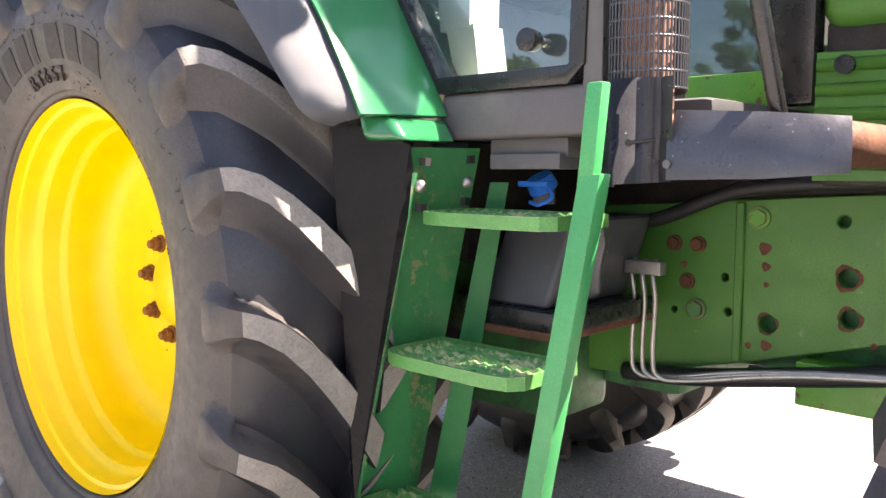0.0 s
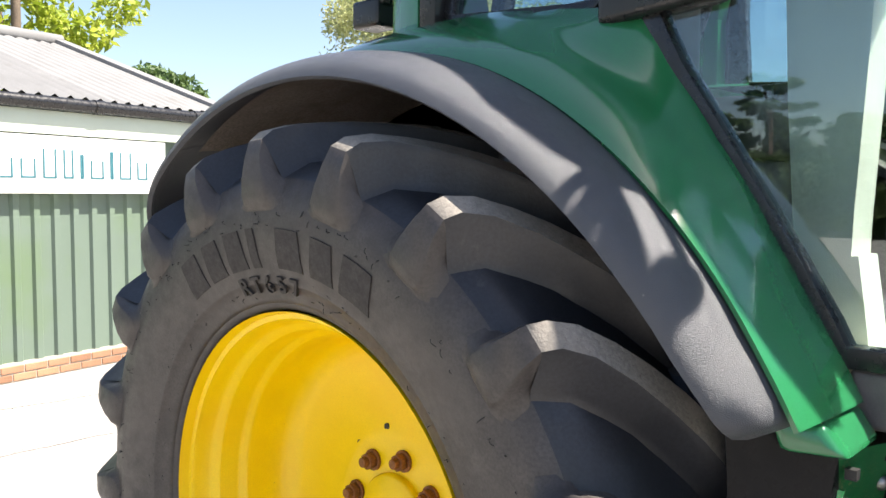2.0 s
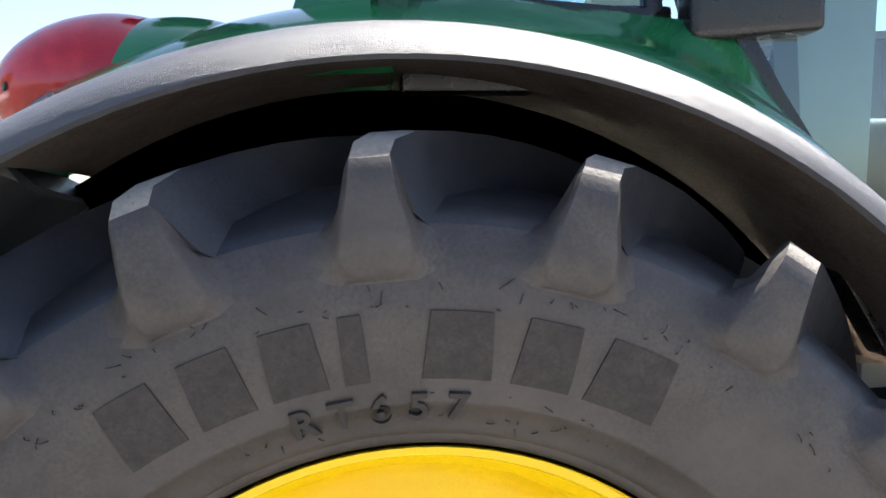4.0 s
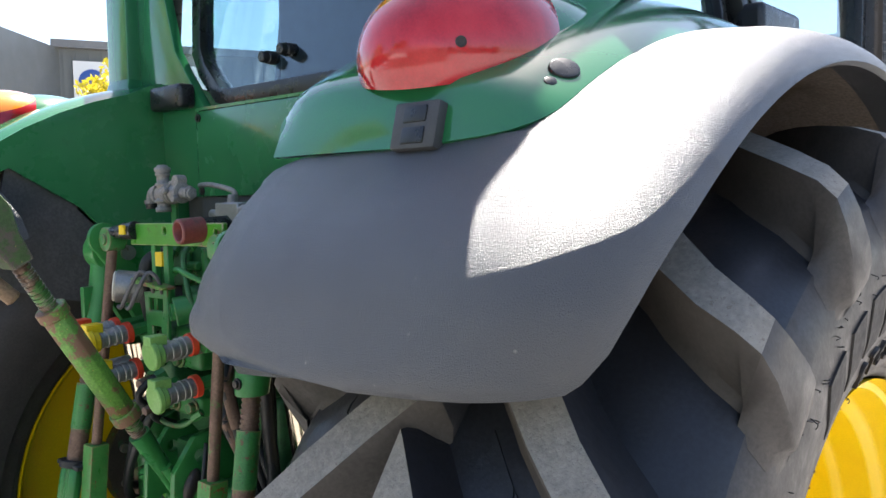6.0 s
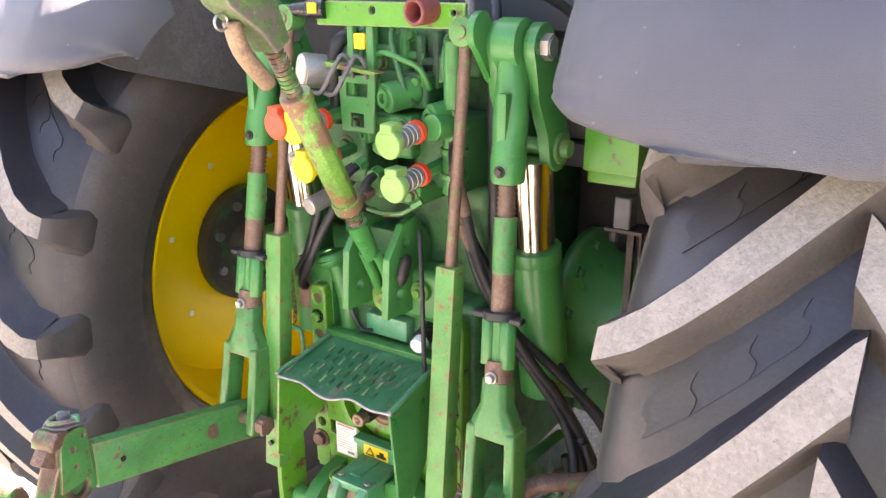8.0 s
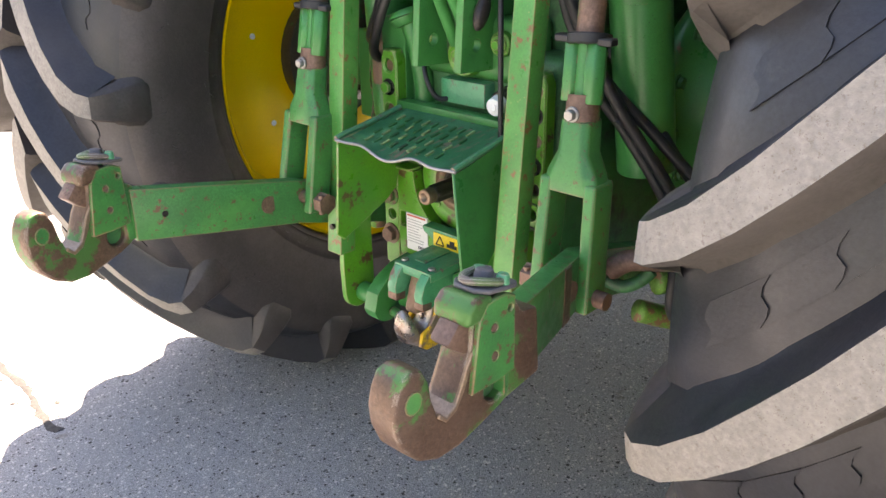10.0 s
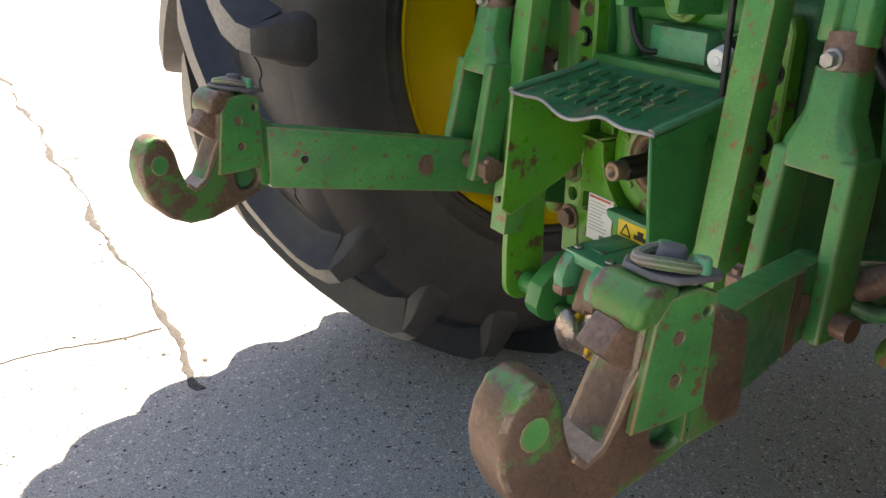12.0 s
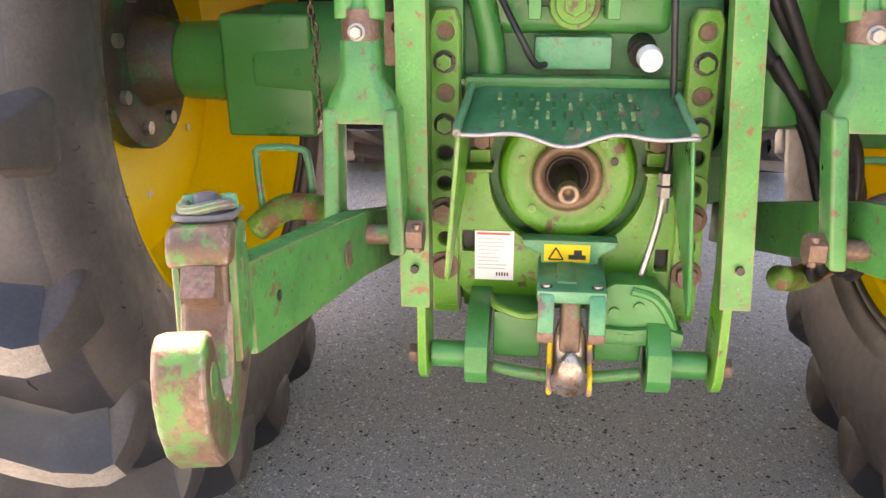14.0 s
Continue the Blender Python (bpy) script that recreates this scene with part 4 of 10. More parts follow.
def strip(pts, side, w, d, name, mat, parent, label="", y=0.83, closed=False):
    """A flat bar that follows points (x, z) in the cab's side plane, w wide, d deep."""
    bm = bmesh.new()
    P = [Vector((x, 0, z)) for x, z in pts]
    rows = []
    for i, p in enumerate(P):
        a = P[i - 1] if i else (P[-1] if closed else p)
        b = P[i + 1] if i + 1 < len(P) else (P[0] if closed else p)
        t = (b - a).normalized()
        nrm = Vector((-t.z, 0, t.x))
        rows.append([bm.verts.new(p + nrm * s * w / 2 + Vector((0, side * (y + e * d / 2), 0))) for s, e in ((-1, 1), (1, 1), (1, -1), (-1, -1))])
    pairs = list(zip(rows, rows[1:])) + ([(rows[-1], rows[0])] if closed else [])
    for a, b in pairs:
        for k in range(4):
            bm.faces.new((a[k], a[(k + 1) % 4], b[(k + 1) % 4], b[k]))
    if not closed:
        bm.faces.new(rows[0][::-1])
        bm.faces.new(rows[-1])
    bmesh.ops.recalc_face_normals(bm, faces=bm.faces[:])
    return part(name, bm, mat, parent, label, bevel=min(w, d) * 0.22, seg=2)


def pane(name, pts, m, parent, depth=0.005, label=""):
    bm = bmesh.new()
    plate(bm, pts, m, depth)
    p = part(name, bm, GLASS, parent, label)
    p.visible_shadow = False
    return p


def lean_in(ob):
    """The cab's upper sides lean towards its middle line."""
    for v in ob.data.vertices:
        lean = 0.16 * max(0.0, v.co.z - 1.98) if v.co.x < 1.1 else 0.5 * max(0.0, v.co.z - 2.5)
        v.co.y -= math.copysign(lean, v.co.y)


def build_cab():
    for s in (-1, 1):
        # side opening: from the sill up along the slanting rear edge
        edge = [(0.962, 1.402), (0.93, 1.45), (0.90, 1.50), (0.83, 1.615), (0.74, 1.755), (0.655, 1.885), (0.585, 2.02), (0.545, 2.16), (0.53, 2.4), (0.55, 2.74)]
        post = [(1.375, 2.74), (1.358, 2.5), (1.318, 1.8), (1.305, 1.42), (1.285, 1.402)]
        door = strip(edge + post, s, 0.034, 0.05, "door_seal", SATIN_BLACK, tractor, "black rubber seal round the cab side glass", closed=True)
        glass = pane("side_glass", edge + [(1.375, 2.74), (1.358, 2.5), (1.316, 1.8), (1.30, 1.42)], at_y(s * 0.832), door, label="tinted side glass")
        back = strip([(0.50, 2.7), (0.505, 2.2), (0.54, 2.03), (0.62, 1.875), (0.70, 1.75), (0.80, 1.59), (0.895, 1.43)], s, 0.05, 0.07, "cab_pillar", SATIN_BLACK, tractor, "black cab pillar", y=0.815)
        front = strip([(1.41, 2.7), (1.394, 2.5), (1.352, 1.8), (1.338, 1.37)], s, 0.05, 0.08, "front_pillar", GREY_PAINT, tractor, "grey front cab pillar", y=0.81)
        bm = bmesh.new()
        box(bm, (0.965, s * 0.74, 1.292), (1.335, s * 0.845, 1.385))
        part("cab_sill", bm, GREY_PAINT, tractor, "scuffed grey cab sill", bevel=0.012, seg=3)
        bm = bmesh.new()
        box(bm, (1.07, s * 0.7, 1.255), (1.26, s * 0.81, 1.292))
        box(bm, (1.085, s * 0.72, 1.232), (1.255, s * 0.83, 1.262))
        part("sill_bracket", bm, GREY_PAINT, tractor, bevel=0.004)
        # rear quarter glass above the wing
        q = strip([(0.045, 2.74), (0.045, 2.075), (0.06, 2.055), (0.44, 2.025), (0.46, 2.04), (0.47, 2.74)], s, 0.03, 0.04, "quarter_seal", SATIN_BLACK, tractor, "black seal of the rear quarter glass", y=0.80, closed=True)
        quarter = pane("quarter_glass", [(0.05, 2.74), (0.05, 2.06), (0.45, 2.03), (0.465, 2.74)], at_y(s * 0.80), q)
        for ob in (door, glass, back, front, q, quarter):
            lean_in(ob)
        bm = bmesh.new()
        box(bm, (0.02, s * 0.72, 1.9), (0.5, s * 0.79, 2.05))
        part("quarter_panel", bm, SATIN_BLACK, tractor, bevel=0.01)
        # rear corner pillar, green with a black edge
        bm = bmesh.new()
        vs = [(-0.155, 0.80), (-0.03, 0.83), (-0.03, 0.70), (-0.155, 0.68)]
        for z0, z1, k0, k1 in ((1.92, 2.06, 1.6, 1.0), (2.06, 2.3, 1.0, 0.97), (2.3, 2.75, 0.97, 0.85)):
            lean = 1.0 if z1 > 2.5 else 0.0
            lo = [bm.verts.new((-0.09 + (x + 0.09) * k0, s * (0.755 + (y - 0.755) * k0), z0)) for x, y in vs]
            hi = [bm.verts.new((-0.09 + lean * 0.12 + (x + 0.09) * k1, s * (0.755 - lean * 0.15 + (y - 0.755) * k1), z1)) for x, y in vs]
            for i in range(4):
                bm.faces.new((lo[i], lo[(i + 1) % 4], hi[(i + 1) % 4], hi[i]))
        bmesh.ops.recalc_face_normals(bm, faces=bm.faces[:])
        part("rear_pillar", bm, GLOSS_GREEN, tractor, "glossy green rear cab pillar", bevel=0.012)
        strip([(0.005, 2.4), (0.005, 2.03)], s, 0.055, 0.07, "pillar_trim", SATIN_BLACK, tractor, y=0.80)
        # interior trim behind the side glass
        bm = bmesh.new()
        for z0, z1, a0, b0, a1, b1 in ((1.36, 1.47, 0.868, 0.955, 0.856, 0.94), (1.47, 1.552, 0.856, 0.94, 0.836, 0.928), (1.546, 1.62, 0.818, 0.916, 0.81, 0.918), (1.62, 1.83, 0.81, 0.918, 0.795, 0.93), (1.83, 2.6, 0.795, 0.93, 0.76, 0.97)):
            lo = [bm.verts.new((x, s * y, z0)) for x, y in ((a0, 0.69), (b0, 0.70), (b0, 0.60), (a0, 0.60))]
            hi = [bm.verts.new((x, s * y, z1)) for x, y in ((a1, 0.69), (b1, 0.70), (b1, 0.60), (a1, 0.60))]
            bm.faces.new(lo[::-1])
            bm.faces.new(hi)
            for i in range(4):
                bm.faces.new((lo[i], lo[(i + 1) % 4], hi[(i + 1) % 4], hi[i]))
        bmesh.ops.recalc_face_normals(bm, faces=bm.faces[:])
        part("inner_column", bm, CREAM, tractor, "cream plastic column inside the cab", sharp=60)
        bm = bmesh.new()
        box(bm, (0.86, s * 0.66, 1.35), (1.30, s * 0.79, 1.40))
        part("inner_ledge", bm, CREAM, tractor, "cream ledge inside the cab", bevel=0.01)
        # dark door mirror housing high on the pillar
        bm = bmesh.new()
        box(bm, (0.50, s * 0.80, 1.972), (0.74, s * 0.872, 2.12))
        for v in bm.verts:
            if v.co.z < 2.0 and v.co.x > 0.6:
                v.co.z += 0.02
        part("pillar_housing", bm, SATIN_BLACK, tractor, "black box on the cab pillar with a dirty underside", bevel=0.016, seg=3)
    # rear wall of the cab
    bm = bmesh.new()
    plate(bm, [(-0.50, 1.72), (0.385, 1.72), (0.385, 1.945), (-0.50, 1.945)], at_x(-0.115), 0.03)
    panel = part("rear_panel", bm, INNER_GREEN, tractor, "flat green panel under the rear window", bevel=0.008)
    bm = bmesh.new()
    box(bm, (-0.13, -0.5, 1.945), (-0.09, 0.385, 1.953))
    part("panel_flange", bm, INNER_GREEN, panel)
    for y, z in ((0.37, 1.926), (0.365, 1.735), (-0.38, 1.735)):
        bm = bmesh.new()
        rod(bm, (-0.134, y, z), (-0.128, y, z), 0.011, seg=14)
        rod(bm, (-0.138, y, z), (-0.13, y, z), 0.006, seg=12)
        part("panel_bolt", bm, DARK_METAL, panel)
    seal = [(-0.50, 2.0), (-0.42, 1.975), (0.28, 1.975), (0.33, 1.985), (0.425, 2.06), (0.47, 2.12), (0.52, 2.3), (0.56, 2.66), (-0.56, 2.66), (-0.52, 2.3)]

    def rear_strip(pts, w, d, x, name, mat, parent, label=""):
        bm = bmesh.new()
        P = [Vector((0, y, z)) for y, z in pts]
        rows = []
        for i, p in enumerate(P):
            t = (P[(i + 1) % len(P)] - P[i - 1]).normalized()
            nrm = Vector((0, -t.z, t.y))
            rows.append([bm.verts.new(p + nrm * a * w / 2 + Vector((x + e * d / 2 + 0.22 * (p.z - 1.97), 0, 0))) for a, e in ((-1, 1), (1, 1), (1, -1), (-1, -1))])
        for a, b in list(zip(rows, rows[1:])) + [(rows[-1], rows[0])]:
            for k in range(4):
                bm.faces.new((a[k], a[(k + 1) % 4], b[(k + 1) % 4], b[k]))
        bmesh.ops.recalc_face_normals(bm, faces=bm.faces[:])
        return part(name, bm, mat, parent, label, bevel=0.006)
    rs = rear_strip(seal, 0.045, 0.05, -0.075, "rear_window_seal", SATIN_BLACK, tractor, "black seal round the rear window")
    pane("rear_glass", [(y, 1.97 + (z - 1.97) / 0.977) for y, z in seal], Matrix.Translation((0, 0, 1.97)) @ pose(0, 0, 0, 0, 12.4, 0) @ Matrix.Translation((0, 0, -1.97)) @ at_x(-0.075), rs, label="rear window glass")
    for y, z in ((0.062, 2.07), (0.135, 2.06)):
        bm = bmesh.new()
        rod(bm, (-0.08, y, z), (-0.045, y, z), 0.017, seg=18)
        rod(bm, (-0.098, y, z), (-0.08, y, z), 0.013, 0.016, seg=18)
        part("window_knob", bm, SATIN_BLACK, rs, bevel=0.002, seg=1)
    # green surround between window and pillar
    for s in (-1, 1):
        bm = bmesh.new()
        plate(bm, [(s * 0.36, 1.95), (s * 0.45, 2.055), (s * 0.50, 2.12), (s * 0.55, 2.3), (s * 0.55, 2.7), (s * 0.57, 2.7), (s * 0.70, 2.35), (s * 0.73, 2.05), (s * 0.70, 1.96), (s * 0.60, 1.93), (s * 0.575, 1.72), (s * 0.385, 1.72)], at_x(-0.098), 0.03)
        part("window_surround", bm, GLOSS_GREEN, tractor, "green surround of the rear window", bevel=0.01)
        bm = bmesh.new()
        box(bm, (-0.165, s * 0.40, 1.955), (-0.115, s * 0.555, 2.02))
        part("grab_recess", bm, SATIN_BLACK, tractor, "black plastic grab handle", bevel=0.014, seg=3)
    # rear work lamp on its bracket
    bm = bmesh.new()
    box(bm, (-0.41, -0.72, 2.11), (-0.30, -0.63, 2.185))
    box(bm, (-0.355, -0.71, 2.165), (-0.29, -0.645, 2.30))
    box(bm, (-0.455, -0.75, 2.25), (-0.28, -0.625, 2.39))
    tube(bm, [(-0.34, -0.68, 2.37), (-0.24, -0.67, 2.46), (-0.09, -0.68, 2.48)], 0.014, 8)
    part("work_lamp", bm, SATIN_BLACK, tractor, "black rear work lamp on a bracket", bevel=0.012, seg=3)
    # roof and floor close the cab
    bm = bmesh.new()
    half = [(-0.22, 0.45), (-0.17, 0.54), (-0.09, 0.585), (0.05, 0.615), (0.25, 0.67), (0.6, 0.73), (1.0, 0.755), (1.08, 0.74), (1.17, 0.715), (1.24, 0.68), (1.28, 0.61), (1.33, 0.585), (1.4, 0.568), (1.54, 0.53), (1.63, 0.48), (1.68, 0.44), (1.68, 0.385), (1.60, 0.36), (1.34, 0.36), (1.31, 0.33)]
    plate(bm, half + [(x, -y) for x, y in reversed(half)], Matrix.Translation((0, 0, 2.80)), 0.13)
    roof = part("cab_roof", bm, PANEL_GREEN, tractor, "green cab roof", bevel=0.015, seg=3)
    pane("roof_glass", [(1.32, -0.358), (1.60, -0.358), (1.60, 0.358), (1.32, 0.358)], Matrix.Translation((0, 0, 2.80)), roof, 0.006, "glass panel in the roof's front")
    bm = bmesh.new()
    box(bm, (-0.08, -0.72, 1.30), (1.5, 0.72, 1.36))
    box(bm, (-0.06, -0.56, 1.36), (0.5, 0.56, 1.75))
    part("cab_floor", bm, CAB_GREY, tractor, bevel=0.02)
    bm = bmesh.new()
    box(bm, (0.05, -0.27, 1.75), (0.55, 0.25, 1.9))
    box(bm, (0.02, -0.25, 1.86), (0.16, 0.23, 2.45))
    part("driver_seat", bm, CAB_GREY, tractor, "dark driver seat inside the cab", bevel=0.05, seg=4)
    # front windscreen frame and dash
    for y in (-0.39, 0.39):
        bm = bmesh.new()
        box(bm, (1.46, y - 0.03, 1.36), (1.56, y + 0.03, 2.7))
        part("windscreen_post", bm, SATIN_BLACK, tractor, "black windscreen post", bevel=0.012)
    bm = bmesh.new()
    box(bm, (1.1, -0.3, 1.36), (1.42, 0.3, 1.9))
    part("dashboard", bm, CAB_GREY, tractor, bevel=0.04, seg=3)
    bm = bmesh.new()
    tube(bm, [(0.98 + 0.19 * math.cos(a) * 0.5, 0.19 * math.sin(a), 2.0 + 0.19 * math.cos(a) * 0.86) for a in [2 * math.pi * k / 24 for k in range(25)]], 0.014, 8, 2)
    part("steering_wheel", bm, SATIN_BLACK, tractor)
    bm = bmesh.new()
    box(bm, (1.30, -0.44, 1.345), (1.5, -0.40, 1.43))
    part("firewall_panel", bm, LIGHT_GREEN, tractor, "green panel below the windscreen", bevel=0.006)
    bm = bmesh.new()
    plate(bm, [(1.3, 1.43), (1.47, 1.43), (1.47, 2.7), (1.3, 2.7)], at_y(-0.42), 0.005)
    g = part("corner_glass", bm, GLASS, tractor)
    g.visible_shadow = False


build_cab()


def build_front():
    # side frame rail
    for s in (-1, 1):
        bm = bmesh.new()
        holes = [(1.605, 1.009, 0.022), (1.611, 0.924, 0.02), (1.442, 0.893, 0.02), (1.591, 1.126, 0.013), (1.34, 0.988, 0.009), (1.35, 0.91, 0.009), (1.216, 0.901, 0.008)] if s < 0 else []
        plate(bm, [(0.7, 0.70), (1.08, 0.722), (1.36, 0.79), (1.69, 0.882), (2.9, 0.95), (2.9, 1.18), (1.68, 1.185), (1.36, 1.165), (0.98, 1.14), (0.7, 1.13)], at_y(s * 0.285), 0.03, holes)
        rail = part("frame_rail", bm, RAIL_GREEN, tractor, "green steel frame rail with rusty bolt holes", bevel=0.003, seg=1)
        bm = bmesh.new()
        box(bm, (1.365, s * 0.30, 0.80), (1.385, s * 0.31, 1.16))
        part("rail_weld", bm, RAIL_GREEN, rail, bevel=0.003, seg=1)
        if s < 0:
            for x, z, r, mt in ((1.416, 1.127, 0.02, LIGHT_GREEN), (1.274, 0.908, 0.02, WORN_GREEN), (1.215, 1.06, 0.015, RUST_PLAIN), (1.275, 1.06, 0.015, RUST_PLAIN), (1.25, 0.972, 0.015, RUST_PLAIN)):
                bm = bmesh.new()
                rod(bm, (x, -0.298, z), (x, -0.306, z), r * 1.25, seg=20)
                hex_head(bm, (x, -0.304, z), (0, -1, 0), r, 0.012)
                part("rail_bolt", bm, mt, rail, bevel=0.001, seg=1)
            rng = random.Random(31)
            for x, z, r in ((1.605, 1.009, 0.033), (1.611, 0.924, 0.03), (1.442, 0.893, 0.028), (1.43, 1.06, 0.016), (1.434, 1.02, 0.012), (1.436, 0.98, 0.007), (1.44, 0.845, 0.014), (1.40, 0.84, 0.009), (1.66, 0.875, 0.008), (1.24, 1.01, 0.01)):
                bm = bmesh.new()
                n = 22
                out = [r * (0.86 + 0.1 * math.sin(3 * 2 * math.pi * k / 22 + x * 40) + rng.uniform(-0.06, 0.06)) for k in range(n)]
                ring = [bm.verts.new((x + o * math.cos(2 * math.pi * k / n), -0.3006, z + o * math.sin(2 * math.pi * k / n))) for k, o in enumerate(out)]
                hole = 0.023 if r > 0.025 else 0.0
                if hole:
                    hub = [bm.verts.new((x + hole * 0.9 * math.cos(2 * math.pi * k / n), -0.3022, z + hole * 0.9 * math.sin(2 * math.pi * k / n))) for k in range(n)]
                    for k in range(n):
                        bm.faces.new((ring[k], ring[(k + 1) % n], hub[(k + 1) % n], hub[k]))
                else:
                    c = bm.verts.new((x, -0.3022, z))
                    for k in range(n):
                        bm.faces.new((ring[k], ring[(k + 1) % n], c))
                part("rust_patch", bm, RUST_PLAIN, rail, "flaking rust on the rail")
    # engine block, sump, gearbox behind the rails
    bm = bmesh.new()
    box(bm, (1.2, -0.26, 0.78), (2.7, 0.26, 1.5))
    box(bm, (0.35, -0.22, 0.66), (1.2, 0.22, 1.25))
    box(bm, (0.12, -0.41, 0.57), (0.62, -0.2, 1.05))
    box(bm, (0.62, -0.44, 0.60), (0.98, -0.2, 0.9))
    part("engine_block", bm, DARK_GREEN, tractor, "dark dirty engine and gearbox block", bevel=0.03)
    bm = bmesh.new()
    box(bm, (1.0, -0.27, 1.14), (2.2, 0.27, 1.34))
    part("engine_bay", bm, DARK_METAL, tractor, bevel=0.02)
    # bonnet with ribbed side grille
    bm = bmesh.new()
    pts = [(1.56, 1.21), (2.9, 1.21), (2.9, 1.40), (1.56, 1.46)]
    plate(bm, pts, at_y(-0.40), 0.02)
    grille = part("side_grille", bm, RAIL_GREEN, tractor, "ribbed green side panel of the bonnet", bevel=0.004)
    for k in range(5):
        bm = bmesh.new()
        z = 1.245 + k * 0.047
        tube(bm, [(1.565, -0.412, z), (2.9, -0.412, z - 0.02)], 0.013, 10)
        part("grille_rib", bm, RAIL_GREEN, grille)
    bm = bmesh.new()
    rod(bm, (1.62, -0.42, 1.43), (1.62, -0.436, 1.43), 0.018, seg=18)
    part("grille_catch", bm, SATIN_BLACK, grille)
    bm = bmesh.new()
    box(bm, (1.56, -0.42, 1.50), (2.95, 0.42, 1.82))
    part("bonnet", bm, RAIL_GREEN, tractor, "green bonnet", bevel=0.06, seg=4)
    bm = bmesh.new()
    box(bm, (1.57, -0.39, 1.2), (2.9, 0.39, 1.52))
    part("bonnet_core", bm, DARK_METAL, tractor, bevel=0.01)
    # exhaust: perforated guard, wrap shield, cross pipe
    cx, cy = 1.428, -0.829
    bm = bmesh.new()
    rod(bm, (cx, cy, 1.3), (cx, cy, 2.75), 0.049, seg=24)
    ex = part("exhaust_pipe", bm, EXHAUST_RUST, tractor, "rust-brown vertical exhaust silencer")
    bm = bmesh.new()
    R, seg, z0 = 0.07, 26, 1.365
    a0, a1 = -117, 42
    for k in range(seg + 1):
        a = radians(a0 + (a1 - a0) * k / seg)
        p = Vector((cx + R * math.cos(a), cy + R * math.sin(a), 0))
        t = Vector((-math.sin(a), math.cos(a), 0)) * 0.0017
        n = Vector((math.cos(a), math.sin(a), 0)) * 0.001
        vs = [bm.verts.new(p + sx * t + sn * n + Vector((0, 0, z))) for z in (z0, 2.3) for sx, sn in ((-1, -1), (1, -1), (1, 1), (-1, 1))]
        for i in range(4):
            bm.faces.new((vs[i], vs[(i + 1) % 4], vs[4 + (i + 1) % 4], vs[4 + i]))
    for j in range(35):
        z = z0 + j * 0.0275
        ring = []
        for k in range(seg + 1):
            a = radians(a0 + (a1 - a0) * k / seg)
            ring.append([bm.verts.new((cx + (R + e) * math.cos(a), cy + (R + e) * math.sin(a), z + h)) for e, h in ((-0.001, -0.0022), (0.001, -0.0022), (0.001, 0.0022), (-0.001, 0.0022))])
        for a, b in zip(ring, ring[1:]):
            for i in range(4):
                bm.faces.new((a[i], a[(i + 1) % 4], b[(i + 1) % 4], b[i]))
    part("guard_mesh", bm, SHIELD_GREY, ex, "grey perforated heat guard")
    bm = bmesh.new()
    cols = []
    for k in range(17):
        a = radians(44 + 198 * k / 16)
        cols.append([bm.verts.new((cx + 0.072 * math.cos(a), cy + 0.072 * math.sin(a), z)) for z in (1.36, 2.75)])
    for a, b in zip(cols, cols[1:]):
        bm.faces.new((a[0], b[0], b[1], a[1]))
    bmesh.ops.solidify(bm, geom=bm.faces[:], thickness=0.003)
    bmesh.ops.recalc_face_normals(bm, faces=bm.faces[:])
    part("guard_back", bm, SHIELD_GREY, ex, "solid grey back of the heat guard", sharp=60)
    bm = bmesh.new()
    path = [(cx + 0.0755 * math.cos(radians(a)), cy + 0.0755 * math.sin(radians(a))) for a in range(160, 321, 10)] + [(cx + 0.07, cy - 0.056), (cx + 0.085, cy - 0.06)]
    lo = [bm.verts.new((x, y, 1.2 + 0.012 * i / 18)) for i, (x, y) in enumerate(path)]
    hi = [bm.verts.new((x, y, 1.38)) for x, y in path]
    for i in range(len(path) - 1):
        bm.faces.new((lo[i], lo[i + 1], hi[i + 1], hi[i]))
    bmesh.ops.solidify(bm, geom=bm.faces[:], thickness=0.004)
    bmesh.ops.recalc_face_normals(bm, faces=bm.faces[:])
    wrap = part("heat_shield", bm, SHIELD_GREY, ex, "scratched grey sheet metal heat shield", sharp=60)
    bm = bmesh.new()
    y0 = cy - 0.062
    P = [(1.505, y0, 1.215), (1.665, y0 + 0.0, 1.218), (1.665, y0 + 0.0, 1.275), (1.505, y0, 1.272), (1.655, y0 + 0.03, 1.318), (1.505, y0 + 0.03, 1.328), (1.765, y0 + 0.06, 1.227), (1.765, y0 + 0.06, 1.275), (1.755, y0 + 0.085, 1.31)]
    V = [bm.verts.new(p) for p in P]
    for f in ((0, 1, 2, 3), (3, 2, 4, 5), (1, 6, 7, 2), (2, 7, 8, 4)):
        bm.faces.new([V[i] for i in f])
    bmesh.ops.recalc_face_normals(bm, faces=bm.faces[:])
    bmesh.ops.solidify(bm, geom=bm.faces[:], thickness=0.004)
    bmesh.ops.recalc_face_normals(bm, faces=bm.faces[:])
    part("cross_shield", bm, SHIELD_GREY, ex, "bent grey shield over the exhaust elbow")
    bm = bmesh.new()
    tube(bm, [(1.45, cy, 1.28), (1.67, -0.81, 1.275), (1.72, -0.78, 1.272), (1.735, -0.70, 1.27), (1.735, -0.42, 1.27)], 0.036, 18)
    part("elbow_pipe", bm, RUST_PLAIN, ex)
    for p in ((1.508, cy - 0.062, 1.24),):
        bm = bmesh.new()
        rod(bm, p, (p[0], p[1] - 0.005, p[2]), 0.007, seg=14)
        part("shield_bolt", bm, GREY_PAINT, ex)
    bm = bmesh.new()
